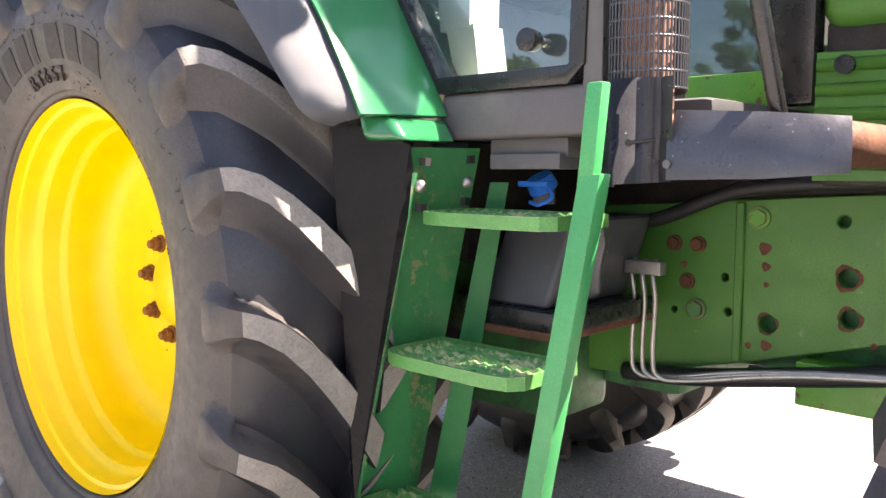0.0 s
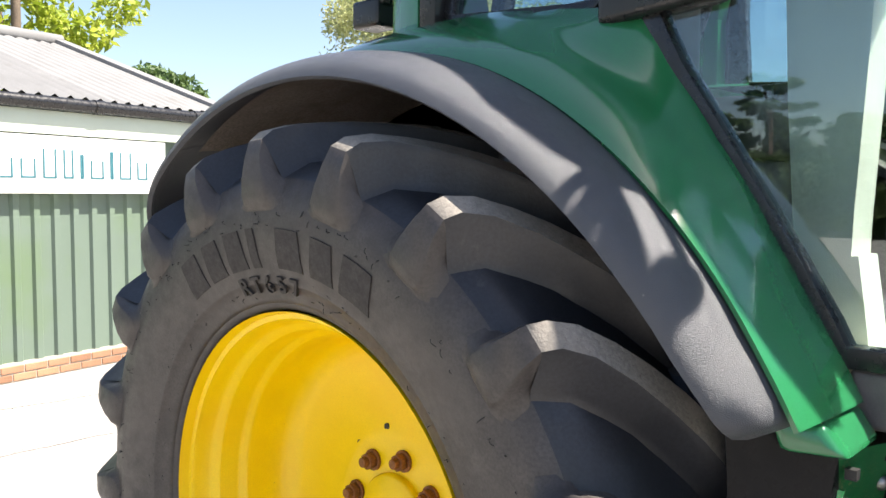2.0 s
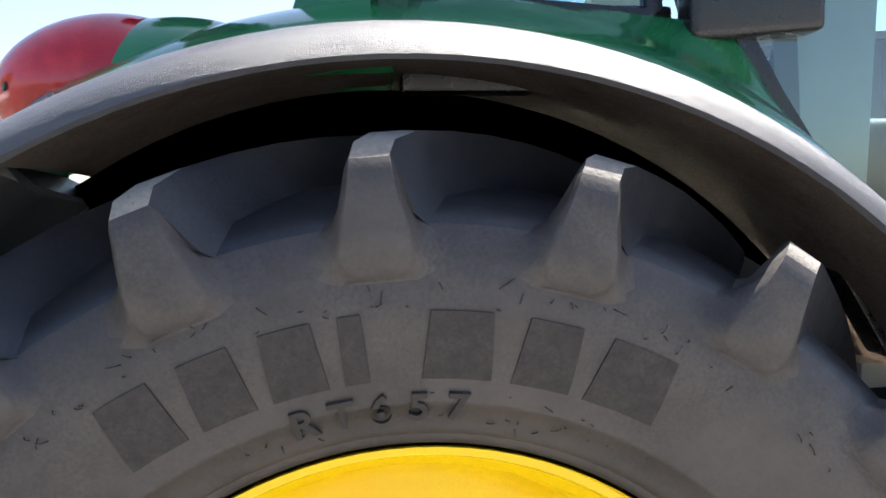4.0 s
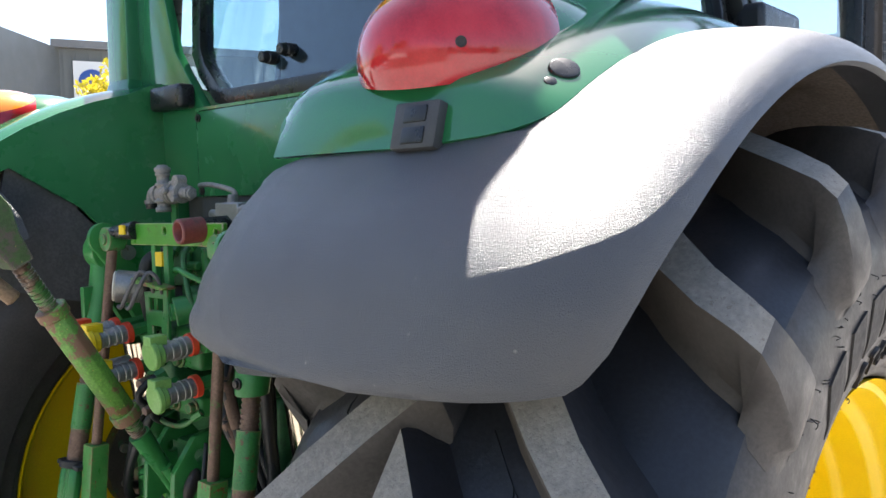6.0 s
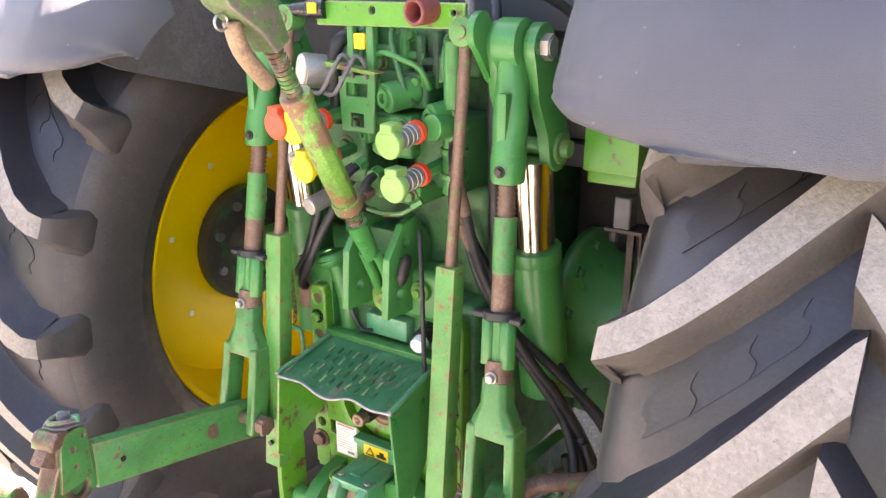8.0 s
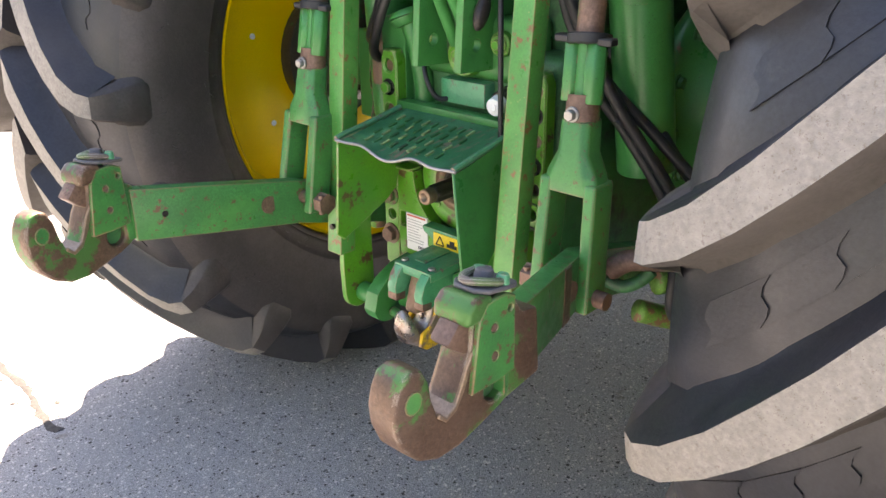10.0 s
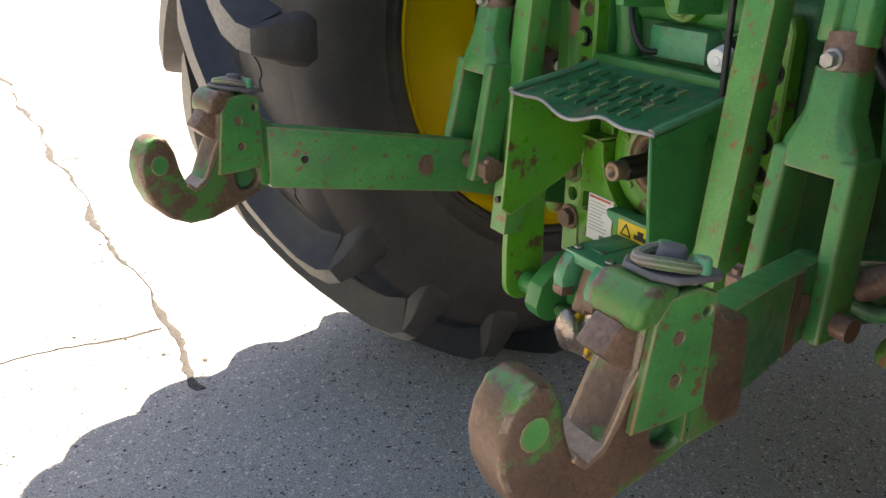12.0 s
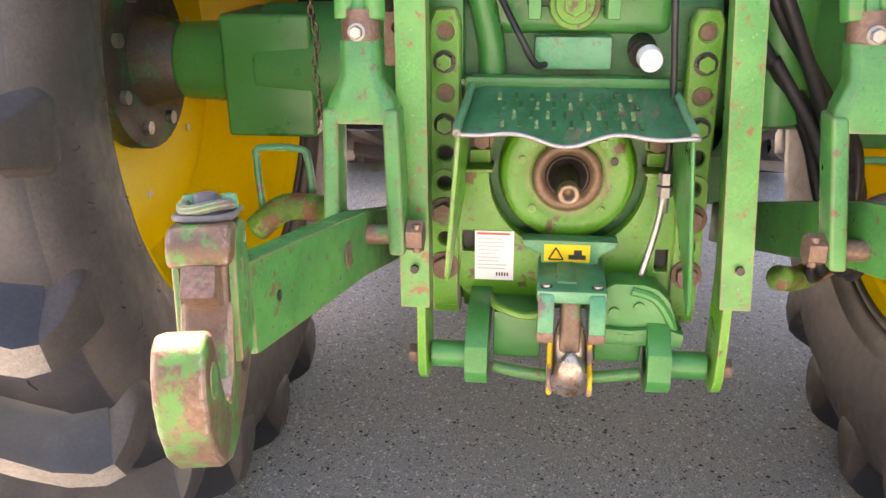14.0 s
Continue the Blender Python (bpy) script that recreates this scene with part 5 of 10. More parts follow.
    tube(bm, [(cx + 0.0765 * math.cos(radians(a)), cy + 0.0765 * math.sin(radians(a)), 1.275 + 0.00012 * (a - 280)) for a in (282, 290, 298, 306, 314)], 0.0035, 8)
    rod(bm, (cx + 0.074 * math.cos(radians(282)), cy + 0.074 * math.sin(radians(282)), 1.275), (cx + 0.0785 * math.cos(radians(282)), cy + 0.0785 * math.sin(radians(282)), 1.275), 0.006, seg=12)
    part("shield_slot", bm, PRINT_BLACK, ex)
    # mirror arm by the front pillar
    bm = bmesh.new()
    tube(bm, [(1.66, -0.80, 1.25), (1.63, -0.86, 1.5), (1.61, -0.87, 1.64), (1.60, -0.876, 1.95), (1.60, -0.845, 2.08), (1.60, -0.771, 2.302), (1.58, -0.70, 2.6)], 0.014, 12)
    arm = part("mirror_arm", bm, SATIN_BLACK, tractor, "black tubular mirror arm")
    bm = bmesh.new()
    lathe(bm, [(0.0, -0.03), (0.03, -0.028), (0.047, -0.015), (0.053, 0.01), (0.055, 0.04), (0.05, 0.05), (0.0, 0.05)], Matrix.Translation((1.655, -0.925, 2.088)) @ frame_of((0.9, -0.4, 0)), 26)
    part("side_lamp", bm, SATIN_BLACK, arm, "round black work lamp", sharp=50)
    # battery box, tank cap, bracketry between the steps
    bm = bmesh.new()
    box(bm, (0.99, -0.74, 0.945), (1.165, -0.42, 1.13))
    for v in bm.verts:
        if v.co.z > 1.1:
            v.co.x += 0.03
            v.co.y += 0.05
    part("battery_box", bm, BOX_GREY, tractor, "grey plastic box behind the steps", bevel=0.016, seg=3)
    bm = bmesh.new()
    box(bm, (0.96, -0.77, 0.905), (1.225, -0.4, 0.945))
    tray = part("box_tray", bm, SATIN_BLACK, tractor, bevel=0.006)
    bm = bmesh.new()
    box(bm, (0.965, -0.773, 0.888), (1.215, -0.4, 0.905))
    part("tray_edge", bm, RUST_PLAIN, tray, "rusty tray edge", bevel=0.002)
    bm = bmesh.new()
    rod(bm, (1.125, -0.70, 1.16), (1.125, -0.70, 1.195), 0.024, 0.022, seg=20)
    neck = part("filler_neck", bm, GREY_PAINT, tractor)
    bm = bmesh.new()
    rod(bm, (1.125, -0.70, 1.19), (1.12, -0.715, 1.217), 0.032, 0.028, seg=24)
    box(bm, (1.085, -0.74, 1.196), (1.16, -0.715, 1.208))
    tube(bm, [(1.15, -0.72, 1.195), (1.162, -0.725, 1.175), (1.14, -0.74, 1.160), (1.115, -0.735, 1.165)], 0.004, 8)
    part("blue_cap", bm, CAP_BLUE, neck, "bright blue filler cap", bevel=0.002, seg=1)
    bm = bmesh.new()
    plate(bm, [(1.228, 1.155), (1.246, 1.145), (1.256, 1.08), (1.244, 1.03), (1.24, 0.98), (1.222, 0.965), (1.2, 0.97), (1.2, 1.15)], at_y(-0.66), 0.02)
    part("frame_bracket", bm, SHIELD_GREY, tractor, "pale scratched metal bracket", bevel=0.012)
    bm = bmesh.new()
    rod(bm, (1.214, -0.812, 1.467), (1.214, -0.862, 1.467), 0.009, seg=12)
    rod(bm, (1.214, -0.855, 1.467), (1.214, -0.885, 1.467), 0.02, 0.022, seg=22)
    part("door_knob", bm, SATIN_BLACK, tractor, "round black knob on the door glass", bevel=0.003, seg=2)
    # brake pipes
    bm = bmesh.new()
    box(bm, (1.18, -0.47, 1.0), (1.27, -0.44, 1.03))
    br = part("pipe_clip", bm, STEEL, tractor, bevel=0.003)
    for k in range(3):
        bm = bmesh.new()
        x = 1.195 + 0.026 * k
        tube(bm, [(x - 0.01, -0.43, 1.03), (x, -0.46, 1.0), (x + 0.008, -0.46, 0.94), (x + 0.005, -0.46, 0.82), (x + 0.02, -0.46, 0.775), (x + 0.09, -0.45, 0.775), (x + 0.4, -0.42, 0.83), (x + 1.2, -0.4, 0.9)], 0.006, 8)
        part("brake_pipe", bm, STEEL, br, "bent steel pipe")
    bm = bmesh.new()
    tube(bm, [(1.1, -0.32, 0.735), (1.3, -0.33, 0.755), (1.55, -0.34, 0.80), (1.9, -0.34, 0.86), (2.4, -0.34, 0.9)], 0.022, 12)
    part("loom", bm, HOSE, tractor, "black hose run below the frame")
    bm = bmesh.new()
    tube(bm, [(1.0, -0.33, 1.08), (1.2, -0.34, 1.12), (1.4, -0.34, 1.19), (1.7, -0.34, 1.21)], 0.017, 10)
    part("upper_hose", bm, HOSE, tractor)
    bm = bmesh.new()
    box(bm, (1.52, -0.34, 0.735), (1.8, -0.2, 0.83))
    part("axle_bracket", bm, LIGHT_GREEN, tractor, bevel=0.006)
    # front axle and wheels
    bm = bmesh.new()
    box(bm, (2.45, -0.75, 0.62), (2.7, 0.75, 0.82))
    part("front_axle", bm, DARK_GREEN, tractor, bevel=0.03)
    for s in (-1, 1):
        M = Matrix.Translation((2.57, s * 0.95, 0.72)) @ frame_of((0, s, 0))
        bm = bmesh.new()
        lathe(bm, [(0.0, 0.02), (0.3, 0.02), (0.36, 0.1), (0.37, 0.2), (0.37, -0.2), (0.33, -0.1), (0.3, 0.0)], M, 48)
        fw = part("front_wheel", bm, RIM_YELLOW, tractor, "yellow front wheel")
        bm = bmesh.new()
        lathe(bm, [(0.365, 0.19), (0.4, 0.22), (0.52, 0.245), (0.6, 0.235), (0.655, 0.19), (0.67, 0.0), (0.655, -0.19), (0.6, -0.235), (0.52, -0.245), (0.4, -0.22), (0.365, -0.19)], M, 64)
        bmesh.ops.recalc_face_normals(bm, faces=bm.faces[:])
        part("front_tyre", bm, SIDE_RUBBER, fw, "dusty front tyre", sharp=50)
        for h in (1, -1):
            for k in range(18):
                a0 = 20 * k + (10 if h < 0 else 0)
                bm = bmesh.new()
                vs = []
                for d, da, w, rt, rf in ((0.245, 0, 0.026, 0.69, 0.58), (0.2, -2, 0.026, 0.715, 0.62), (0.01, -16, 0.03, 0.72, 0.65)):
                    row = []
                    for sg, rad in ((-1, rf), (-1, rt), (1, rt), (1, rf)):
                        a = radians(a0 + da + sg * math.degrees(w / 0.7))
                        row.append(bm.verts.new((2.57 + rad * math.cos(a), s * (0.95 + h * d), max(0, 0.72 + rad * math.sin(a)))))
                    vs.append(row)
                for p, q in zip(vs, vs[1:]):
                    for j in range(3):
                        bm.faces.new((p[j], p[j + 1], q[j + 1], q[j]))
                bm.faces.new(vs[0])
                bmesh.ops.recalc_face_normals(bm, faces=bm.faces[:])
                part("front_lug", bm, SIDE_RUBBER, fw, sharp=50)
        bm = bmesh.new()
        cols = []
        for th in range(25, 126, 10):
            a = radians(th)
            cols.append([bm.verts.new((2.57 + r * math.cos(a), s * y, 0.72 + r * math.sin(a))) for y, r in ((0.70, 0.79), (0.74, 0.83), (1.16, 0.83), (1.2, 0.79))])
        for p, q in zip(cols, cols[1:]):
            for j in range(3):
                bm.faces.new((p[j], q[j], q[j + 1], p[j + 1]))
        bmesh.ops.solidify(bm, geom=bm.faces[:], thickness=0.01)
        bmesh.ops.recalc_face_normals(bm, faces=bm.faces[:])
        part("front_mudguard", bm, BLACK_PLASTIC, tractor, "black plastic front mudguard", sharp=60)


build_front()


def build_tank_and_mirror():
    """Unseen tank added on the far side to shade the ground, and what stands up beside the roof's front corner."""
    bm = bmesh.new()
    box(bm, (0.62, 0.34, 0.60), (1.75, 1.14, 1.16))
    part("fuel_tank", bm, SATIN_BLACK, tractor, "unseen black tank added to shade the ground", bevel=0.06, seg=4)
    for y0, y1 in ((-0.72, -0.24), (0.24, 0.72)):
        bm = bmesh.new()
        box(bm, (0.02, y0, 1.02), (0.93, y1, 1.295))
        part("cab_mount", bm, DARK_METAL, tractor, "dark grimy frame under the cab floor", bevel=0.02, seg=2)
    bm = bmesh.new()
    box(bm, (1.38, -0.965, 2.42), (1.42, -0.865, 2.63))
    mirror = part("door_mirror", bm, SATIN_BLACK, tractor, "black door mirror", bevel=0.015, seg=3)
    bm = bmesh.new()
    tube(bm, [(1.40, -0.90, 2.60), (1.42, -0.88, 2.72), (1.45, -0.74, 2.76)], 0.014, 10)
    part("mirror_bracket", bm, SATIN_BLACK, mirror)
    # ribbed work lamp and a rail end on the roof's corner
    bm = bmesh.new()
    box(bm, (1.175, -0.885, 2.73), (1.265, -0.80, 2.82))
    for k in range(6):
        box(bm, (1.165, -0.88 + 0.0145 * k, 2.735), (1.28, -0.874 + 0.0145 * k, 2.83))
    lamp = part("roof_lamp", bm, SATIN_BLACK, tractor, "black ribbed work lamp on the roof's edge", bevel=0.003, seg=1)
    bm = bmesh.new()
    tube(bm, [(1.22, -0.81, 2.78), (1.21, -0.78, 2.78), (1.20, -0.72, 2.77)], 0.014, 10)
    part("lamp_bracket", bm, SATIN_BLACK, lamp)
    bm = bmesh.new()
    tube(bm, [(1.22, -0.67, 2.79), (1.30, -0.76, 2.80), (1.35, -0.84, 2.79), (1.37, -0.90, 2.74)], 0.021, 10)
    part("mirror_arm", bm, SATIN_BLACK, tractor, "black tubular mirror arm on the roof's corner")
    bm = bmesh.new()
    rod(bm, (1.41, -0.65, 2.712), (1.41, -0.65, 2.785), 0.037, 0.03, seg=22)
    beacon = part("roof_beacon", bm, AMBER_LENS, tractor, "amber roof beacon", bevel=0.01, seg=3)
    bm = bmesh.new()
    tube(bm, [(1.41, -0.65, 2.715), (1.36, -0.64, 2.715), (1.22, -0.63, 2.77)], 0.012, 10)
    part("beacon_bracket", bm, SATIN_BLACK, beacon)


build_tank_and_mirror()


def build_steps():
    """Access steps in front of the right rear wheel: two side plates, treads, flap."""
    bm = bmesh.new()
    # rear side plate, leaning with the steps: corners along its length
    top, bot = Vector((0.985, -0.95, 1.275)), Vector((0.80, -0.98, 0.40))
    wt, wb = Vector((0.045, 0.155, 0.0)), Vector((0.045, 0.155, 0.0))
    V = [bm.verts.new(p) for p in (top, top + wt, bot + wb, bot)]
    bm.faces.new(V)
    bmesh.ops.solidify(bm, geom=bm.faces[:], thickness=0.008)
    side = part("step_plate", bm, STEP_GREEN, tractor, "green steel side plate of the access steps")
    # flange along its outer edge
    bm = bmesh.new()
    rows = []
    for p in (top + Vector((-0.005, 0, -0.05)), bot):
        rows.append([bm.verts.new(p + Vector(o)) for o in ((0, -0.004, 0), (0.02, -0.004, 0), (0.02, 0.004, 0), (0, 0.004, 0))])
    for k in range(4):
        bm.faces.new((rows[0][k], rows[0][(k + 1) % 4], rows[1][(k + 1) % 4], rows[1][k]))
    part("plate_flange", bm, STEP_GREEN, side)
    bm = bmesh.new()
    # inner rail of the rear side
    P = [(1.045, -0.78, 1.205), (1.082, -0.765, 1.205), (0.945, -0.80, 0.40), (0.875, -0.815, 0.40)]
    bm.faces.new([bm.verts.new(p) for p in P])
    bmesh.ops.solidify(bm, geom=bm.faces[:], thickness=0.006)
    part("inner_rail", bm, STEP_GREEN, side)
    for p in ((0.998, -0.93, 1.246), (1.012, -0.815, 1.252), (0.985, -0.93, 1.155), (1.0, -0.815, 1.165)):
        bm = bmesh.new()
        box(bm, (p[0] - 0.003, p[1] - 0.008, p[2] - 0.008), (p[0] + 0.014, p[1] + 0.008, p[2] + 0.008))
        part("square_hole", bm, PRINT_BLACK, side)
    for p in ((1.0, -0.94, 1.198), (1.008, -0.812, 1.205)):
        bm = bmesh.new()
        bmesh.ops.create_uvsphere(bm, u_segments=14, v_segments=8, radius=0.013, matrix=Matrix.Translation(p))
        part("dome_bolt", bm, STEEL, side)
    # front stile: a folded channel
    a, b = Vector((1.408, -0.945, 1.225)), Vector((1.27, -0.975, 0.40))

    def bar(bm, p, q, ex, ey, w, d):
        rows = []
        for c in (p, q):
            rows.append([bm.verts.new(c + ex * sx * w / 2 + ey * sy * d / 2) for sx, sy in ((-1, -1), (1, -1), (1, 1), (-1, 1))])
        for k in range(4):
            bm.faces.new((rows[0][k], rows[0][(k + 1) % 4], rows[1][(k + 1) % 4], rows[1][k]))
        bm.faces.new(rows[0][::-1])
        bm.faces.new(rows[1])
        bmesh.ops.recalc_face_normals(bm, faces=bm.faces[:])
    X, Y = Vector((1, 0, 0)), Vector((0, 1, 0))
    bm = bmesh.new()
    bar(bm, a, b, X, Y, 0.042, 0.035)
    st = part("step_stile", bm, STEP_GREEN, tractor, "green front stile of the access steps", bevel=0.005)
    bm = bmesh.new()
    bar(bm, Vector((1.412, -0.945, 1.372)), Vector((1.398, -0.95, 1.20)), X, Y, 0.031, 0.026)
    part("upper_bar", bm, STEP_GREEN, st, bevel=0.005)
    # treads
    for k, (z, x0, x1) in enumerate(((1.145, 1.01, 1.335), (0.865, 0.94, 1.292), (0.52, 0.845, 1.24))):
        y0 = -0.975 - 0.03 * k
        bm = bmesh.new()
        rim = [(x0, y0 + 0.05), (x0 + 0.012, y0 + 0.02), (x0 + 0.04, y0 + 0.002), (x0 + 0.09, y0 - 0.006), (x1 - 0.06, y0 - 0.006), (x1 - 0.02, y0 + 0.004), (x1, y0 + 0.03), (x1, y0 + 0.19), (x0, y0 + 0.19)]
        lo = [Vector((x, y, z)) for x, y in rim]
        rows = []
        for i, p in enumerate(lo):
            rows.append((bm.verts.new(p + Vector((0, 0, -0.019))), bm.verts.new(p + Vector((0, 0, 0.006)))))
        for p, q in zip(rows, rows[1:] + rows[:1]):
            bm.faces.new((p[0], q[0], q[1], p[1]))
        bmesh.ops.recalc_face_normals(bm, faces=bm.faces[:])
        bmesh.ops.solidify(bm, geom=bm.faces[:], thickness=0.006)
        tread = part("tread_rim", bm, TREAD_WORN, tractor, "worn green rim of a step tread", sharp=30)
        for j in range(5):
            yy = y0 + 0.035 + j * 0.033
            bm = bmesh.new()
            n = 26
            up, dn = [], []
            for i in range(n + 1):
                x = x0 + 0.012 + (x1 - x0 - 0.024) * i / n
                dn.append([bm.verts.new((x, yy + e, z - 0.016)) for e in (-0.002, 0.002)])
                up.append([bm.verts.new((x, yy + e, z + (0.006 if i % 2 else 0.001))) for e in (-0.002, 0.002)])
            for i in range(n):
                bm.faces.new((dn[i][0], dn[i + 1][0], up[i + 1][0], up[i][0]))
                bm.faces.new((dn[i][1], up[i][1], up[i + 1][1], dn[i + 1][1]))
                bm.faces.new((up[i][0], up[i + 1][0], up[i + 1][1], up[i][1]))
            part("tread_bar", bm, TREAD_WORN, tread)
        for f in (0.33, 0.66):
            bm = bmesh.new()
            xx = x0 + (x1 - x0) * f
            box(bm, (xx - 0.003, y0 + 0.01, z - 0.014), (xx + 0.003, y0 + 0.185, z + 0.0))
            part("tread_rib", bm, STEP_GREEN, tread)
    # black flap between tyre and steps
    bm = bmesh.new()
    P = [(0.86, -1.05, 1.335), (0.99, -0.96, 1.28), (0.985, -0.95, 1.21), (0.80, -0.985, 0.42), (0.89, -1.03, 0.55), (0.875, -1.04, 1.0)]
    bm.faces.new([bm.verts.new(p) for p in (P[0], P[1], P[2], P[3], P[4], P[5])])
    bmesh.ops.triangulate(bm, faces=bm.faces[:])
    bmesh.ops.solidify(bm, geom=bm.faces[:], thickness=0.006)
    bmesh.ops.recalc_face_normals(bm, faces=bm.faces[:])
    part("wheel_flap", bm, FLAP_BLACK, tractor, "glossy black splash plate behind the steps")


build_steps()

# ---- tractor: rear linkage ----


def bolt(name, p, axis, r, h, mat, parent, washer=True):
    bm = bmesh.new()
    p, a = Vector(p), Vector(axis).normalized()
    if washer:
        rod(bm, p, p + a * 0.004, r * 1.35, seg=18)
    hex_head(bm, p + a * 0.003, a, r, h)
    return part(name, bm, mat, parent, bevel=0.001, seg=1)


def build_back_end():
    # transmission case
    bm = bmesh.new()
    box(bm, (-0.40, -0.215, 0.56), (0.4, 0.215, 1.06))
    box(bm, (-0.33, -0.2, 1.04), (0.4, 0.2, 1.3))
    case = part("gear_case", bm, DARK_GREEN, tractor, "oily dark green rear gear case", bevel=0.025, seg=3)
    bm = bmesh.new()
    box(bm, (-0.27, -0.2, 1.28), (0.3, 0.2, 1.62))
    part("lift_housing", bm, DARK_GREEN, case, bevel=0.03, seg=3)
    bm = bmesh.new()
    rod(bm, (-0.08, -0.36, 1.47), (-0.08, 0.36, 1.47), 0.06, seg=24)
    part("rockshaft", bm, DARK_GREEN, case)
    # face plate with the power take-off
    bm = bmesh.new()
    cut = [(0.118 * math.cos(radians(a)), 0.795 + 0.118 * math.sin(radians(a))) for a in range(176, 365, 6)]
    plate(bm, [(-0.166, 0.803)] + cut + [(0.166, 0.803), (0.168, 0.70), (0.164, 0.61), (0.15, 0.596), (-0.15, 0.592), (-0.164, 0.61), (-0.168, 0.70)], at_x(-0.435), 0.03, [(0.15, 0.687, 0.0095, 0.017), (-0.149, 0.665, 0.0095, 0.018)])
    face = part("rear_face", bm, LIGHT_GREEN, tractor, "light green casting round the drive shaft", bevel=0.004)
    # belly of the casting under the face, and the wall set back above it
    bm = bmesh.new()
    rows = []
    for x, z in ((-0.447, 0.606), (-0.442, 0.585), (-0.428, 0.568), (-0.40, 0.556), (-0.34, 0.55)):
        rows.append([bm.verts.new((x, y, z)) for y in (-0.158, -0.05, 0.05, 0.158)])
    for a, b in zip(rows, rows[1:]):
        for k in range(3):
            bm.faces.new((a[k], a[k + 1], b[k + 1], b[k]))
    bmesh.ops.solidify(bm, geom=bm.faces[:], thickness=-0.01)
    bmesh.ops.recalc_face_normals(bm, faces=bm.faces[:])
    part("case_belly", bm, LIGHT_GREEN, face, sharp=50)
    # the recessed wall is a darker green than the face round it
    bm = bmesh.new()
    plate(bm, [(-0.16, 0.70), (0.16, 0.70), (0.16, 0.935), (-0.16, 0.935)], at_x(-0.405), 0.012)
    part("recessed_wall", bm, DARK_GREEN, face, "dark patched green recessed wall behind the shaft cover")
    for q in (-1, 1):
        bolt("recess_bolt", (-0.411, q * 0.132, 0.842), (-1, 0, 0), 0.014, 0.014, BROWN_STEEL, face)
        bm = bmesh.new()
        plate(bm, [(q * 0.15 + 0.01 * math.cos(2 * math.pi * k / 16), (0.687 if q > 0 else 0.665) + 0.0185 * math.sin(2 * math.pi * k / 16)) for k in range(16)], at_x(-0.433), 0.004)
        part("dark_slot", bm, PRINT_BLACK, face)
    M = Matrix.Translation((-0.43, 0, 0.795)) @ frame_of((-1, 0, 0))
    bm = bmesh.new()
    lathe(bm, [(0.112, -0.03), (0.107, -0.02), (0.102, 0.006), (0.098, 0.011), (0.09, 0.013), (0.06, 0.013), (0.058, 0.011), (0.054, 0.011)], M, 56)
    part("shaft_cover", bm, LIGHT_GREEN, face, "round light green cover plate", sharp=8)
    bm = bmesh.new()
    lathe(bm, [(0.054, 0.014), (0.053, 0.021), (0.037, 0.021), (0.036, 0.016), (0.034, 0.016), (0.034, 0.008), (0.0, 0.008)], M, 40)
    part("seal_ring", bm, SEAL_TAN, face, "tan worn metal seal ring")
    bm = bmesh.new()
    lathe(bm, [(0.0335, 0.006), (0.033, 0.018), (0.028, 0.018), (0.027, 0.011), (0.0, 0.011)], M, 36)
    part("oil_seal", bm, DARK_METAL, face, "black oil seal")
    bm = bmesh.new()
    n = 36
    rows = []
    for h in (-0.02, 0.083, 0.088):
        rows.append([bm.verts.new(M @ Vector(((0.0185 if k % 6 < 3 else 0.0155) * (0.9 if h > 0.085 else 1) * math.cos(2 * math.pi * k / n), (0.0185 if k % 6 < 3 else 0.0155) * (0.9 if h > 0.085 else 1) * math.sin(2 * math.pi * k / n), h))) for k in range(n)])
    for a, b in zip(rows, rows[1:]):
        for k in range(n):
            bm.faces.new((a[k], a[(k + 1) % n], b[(k + 1) % n], b[k]))
    bm.faces.new(rows[-1])
    part("drive_shaft", bm, DARK_METAL, face, "dark splined drive shaft")
    bm = bmesh.new()
    lathe(bm, [(0.0155, 0.088), (0.0155, 0.108), (0.0145, 0.11), (0.008, 0.11), (0.0075, 0.094), (0.0, 0.094)], M, 24)
    part("shaft_end", bm, BARE_STEEL, face, "worn bronze hollow shaft end")
    for a in (45, 135, 225, 315, 20, 160):
        p = M @ Vector((0.073 * math.cos(radians(a)), 0.073 * math.sin(radians(a)), 0.015))
        bm = bmesh.new()
        rod(bm, p, p + Vector((-0.003, 0, 0)), 0.006, seg=12)
        part("cover_dowel", bm, LIGHT_GREEN if a > 40 else DARK_METAL, face)
    for s in (-1, 1):
        bm = bmesh.new()
        box(bm, (-0.468, s * 0.112, 0.804), (-0.415, s * 0.152, 0.809))
        box(bm, (-0.43, s * 0.118, 0.809), (-0.41, s * 0.15, 0.83))
        part("shield_ledge", bm, LIGHT_GREEN, face, bevel=0.0015, seg=1)
    # perforated strips with bolts
    for s in (-1, 1):
        bm = bmesh.new()
        zs = [1.008, 0.965, 0.918, 0.872, 0.826, 0.78, 0.735, 0.69, 0.645]
        plate(bm, [(s * 0.163, 0.56), (s * 0.208, 0.56), (s * 0.208, 1.02), (s * 0.2, 1.04), (s * 0.17, 1.04), (s * 0.163, 1.02)], at_x(-0.43), 0.03, [(s * 0.186, z, 0.0125) for z in zs])
        st = part("drilled_strip", bm, LIGHT_GREEN, tractor, "drilled green hitch strip with bolts", bevel=0.003, seg=1)
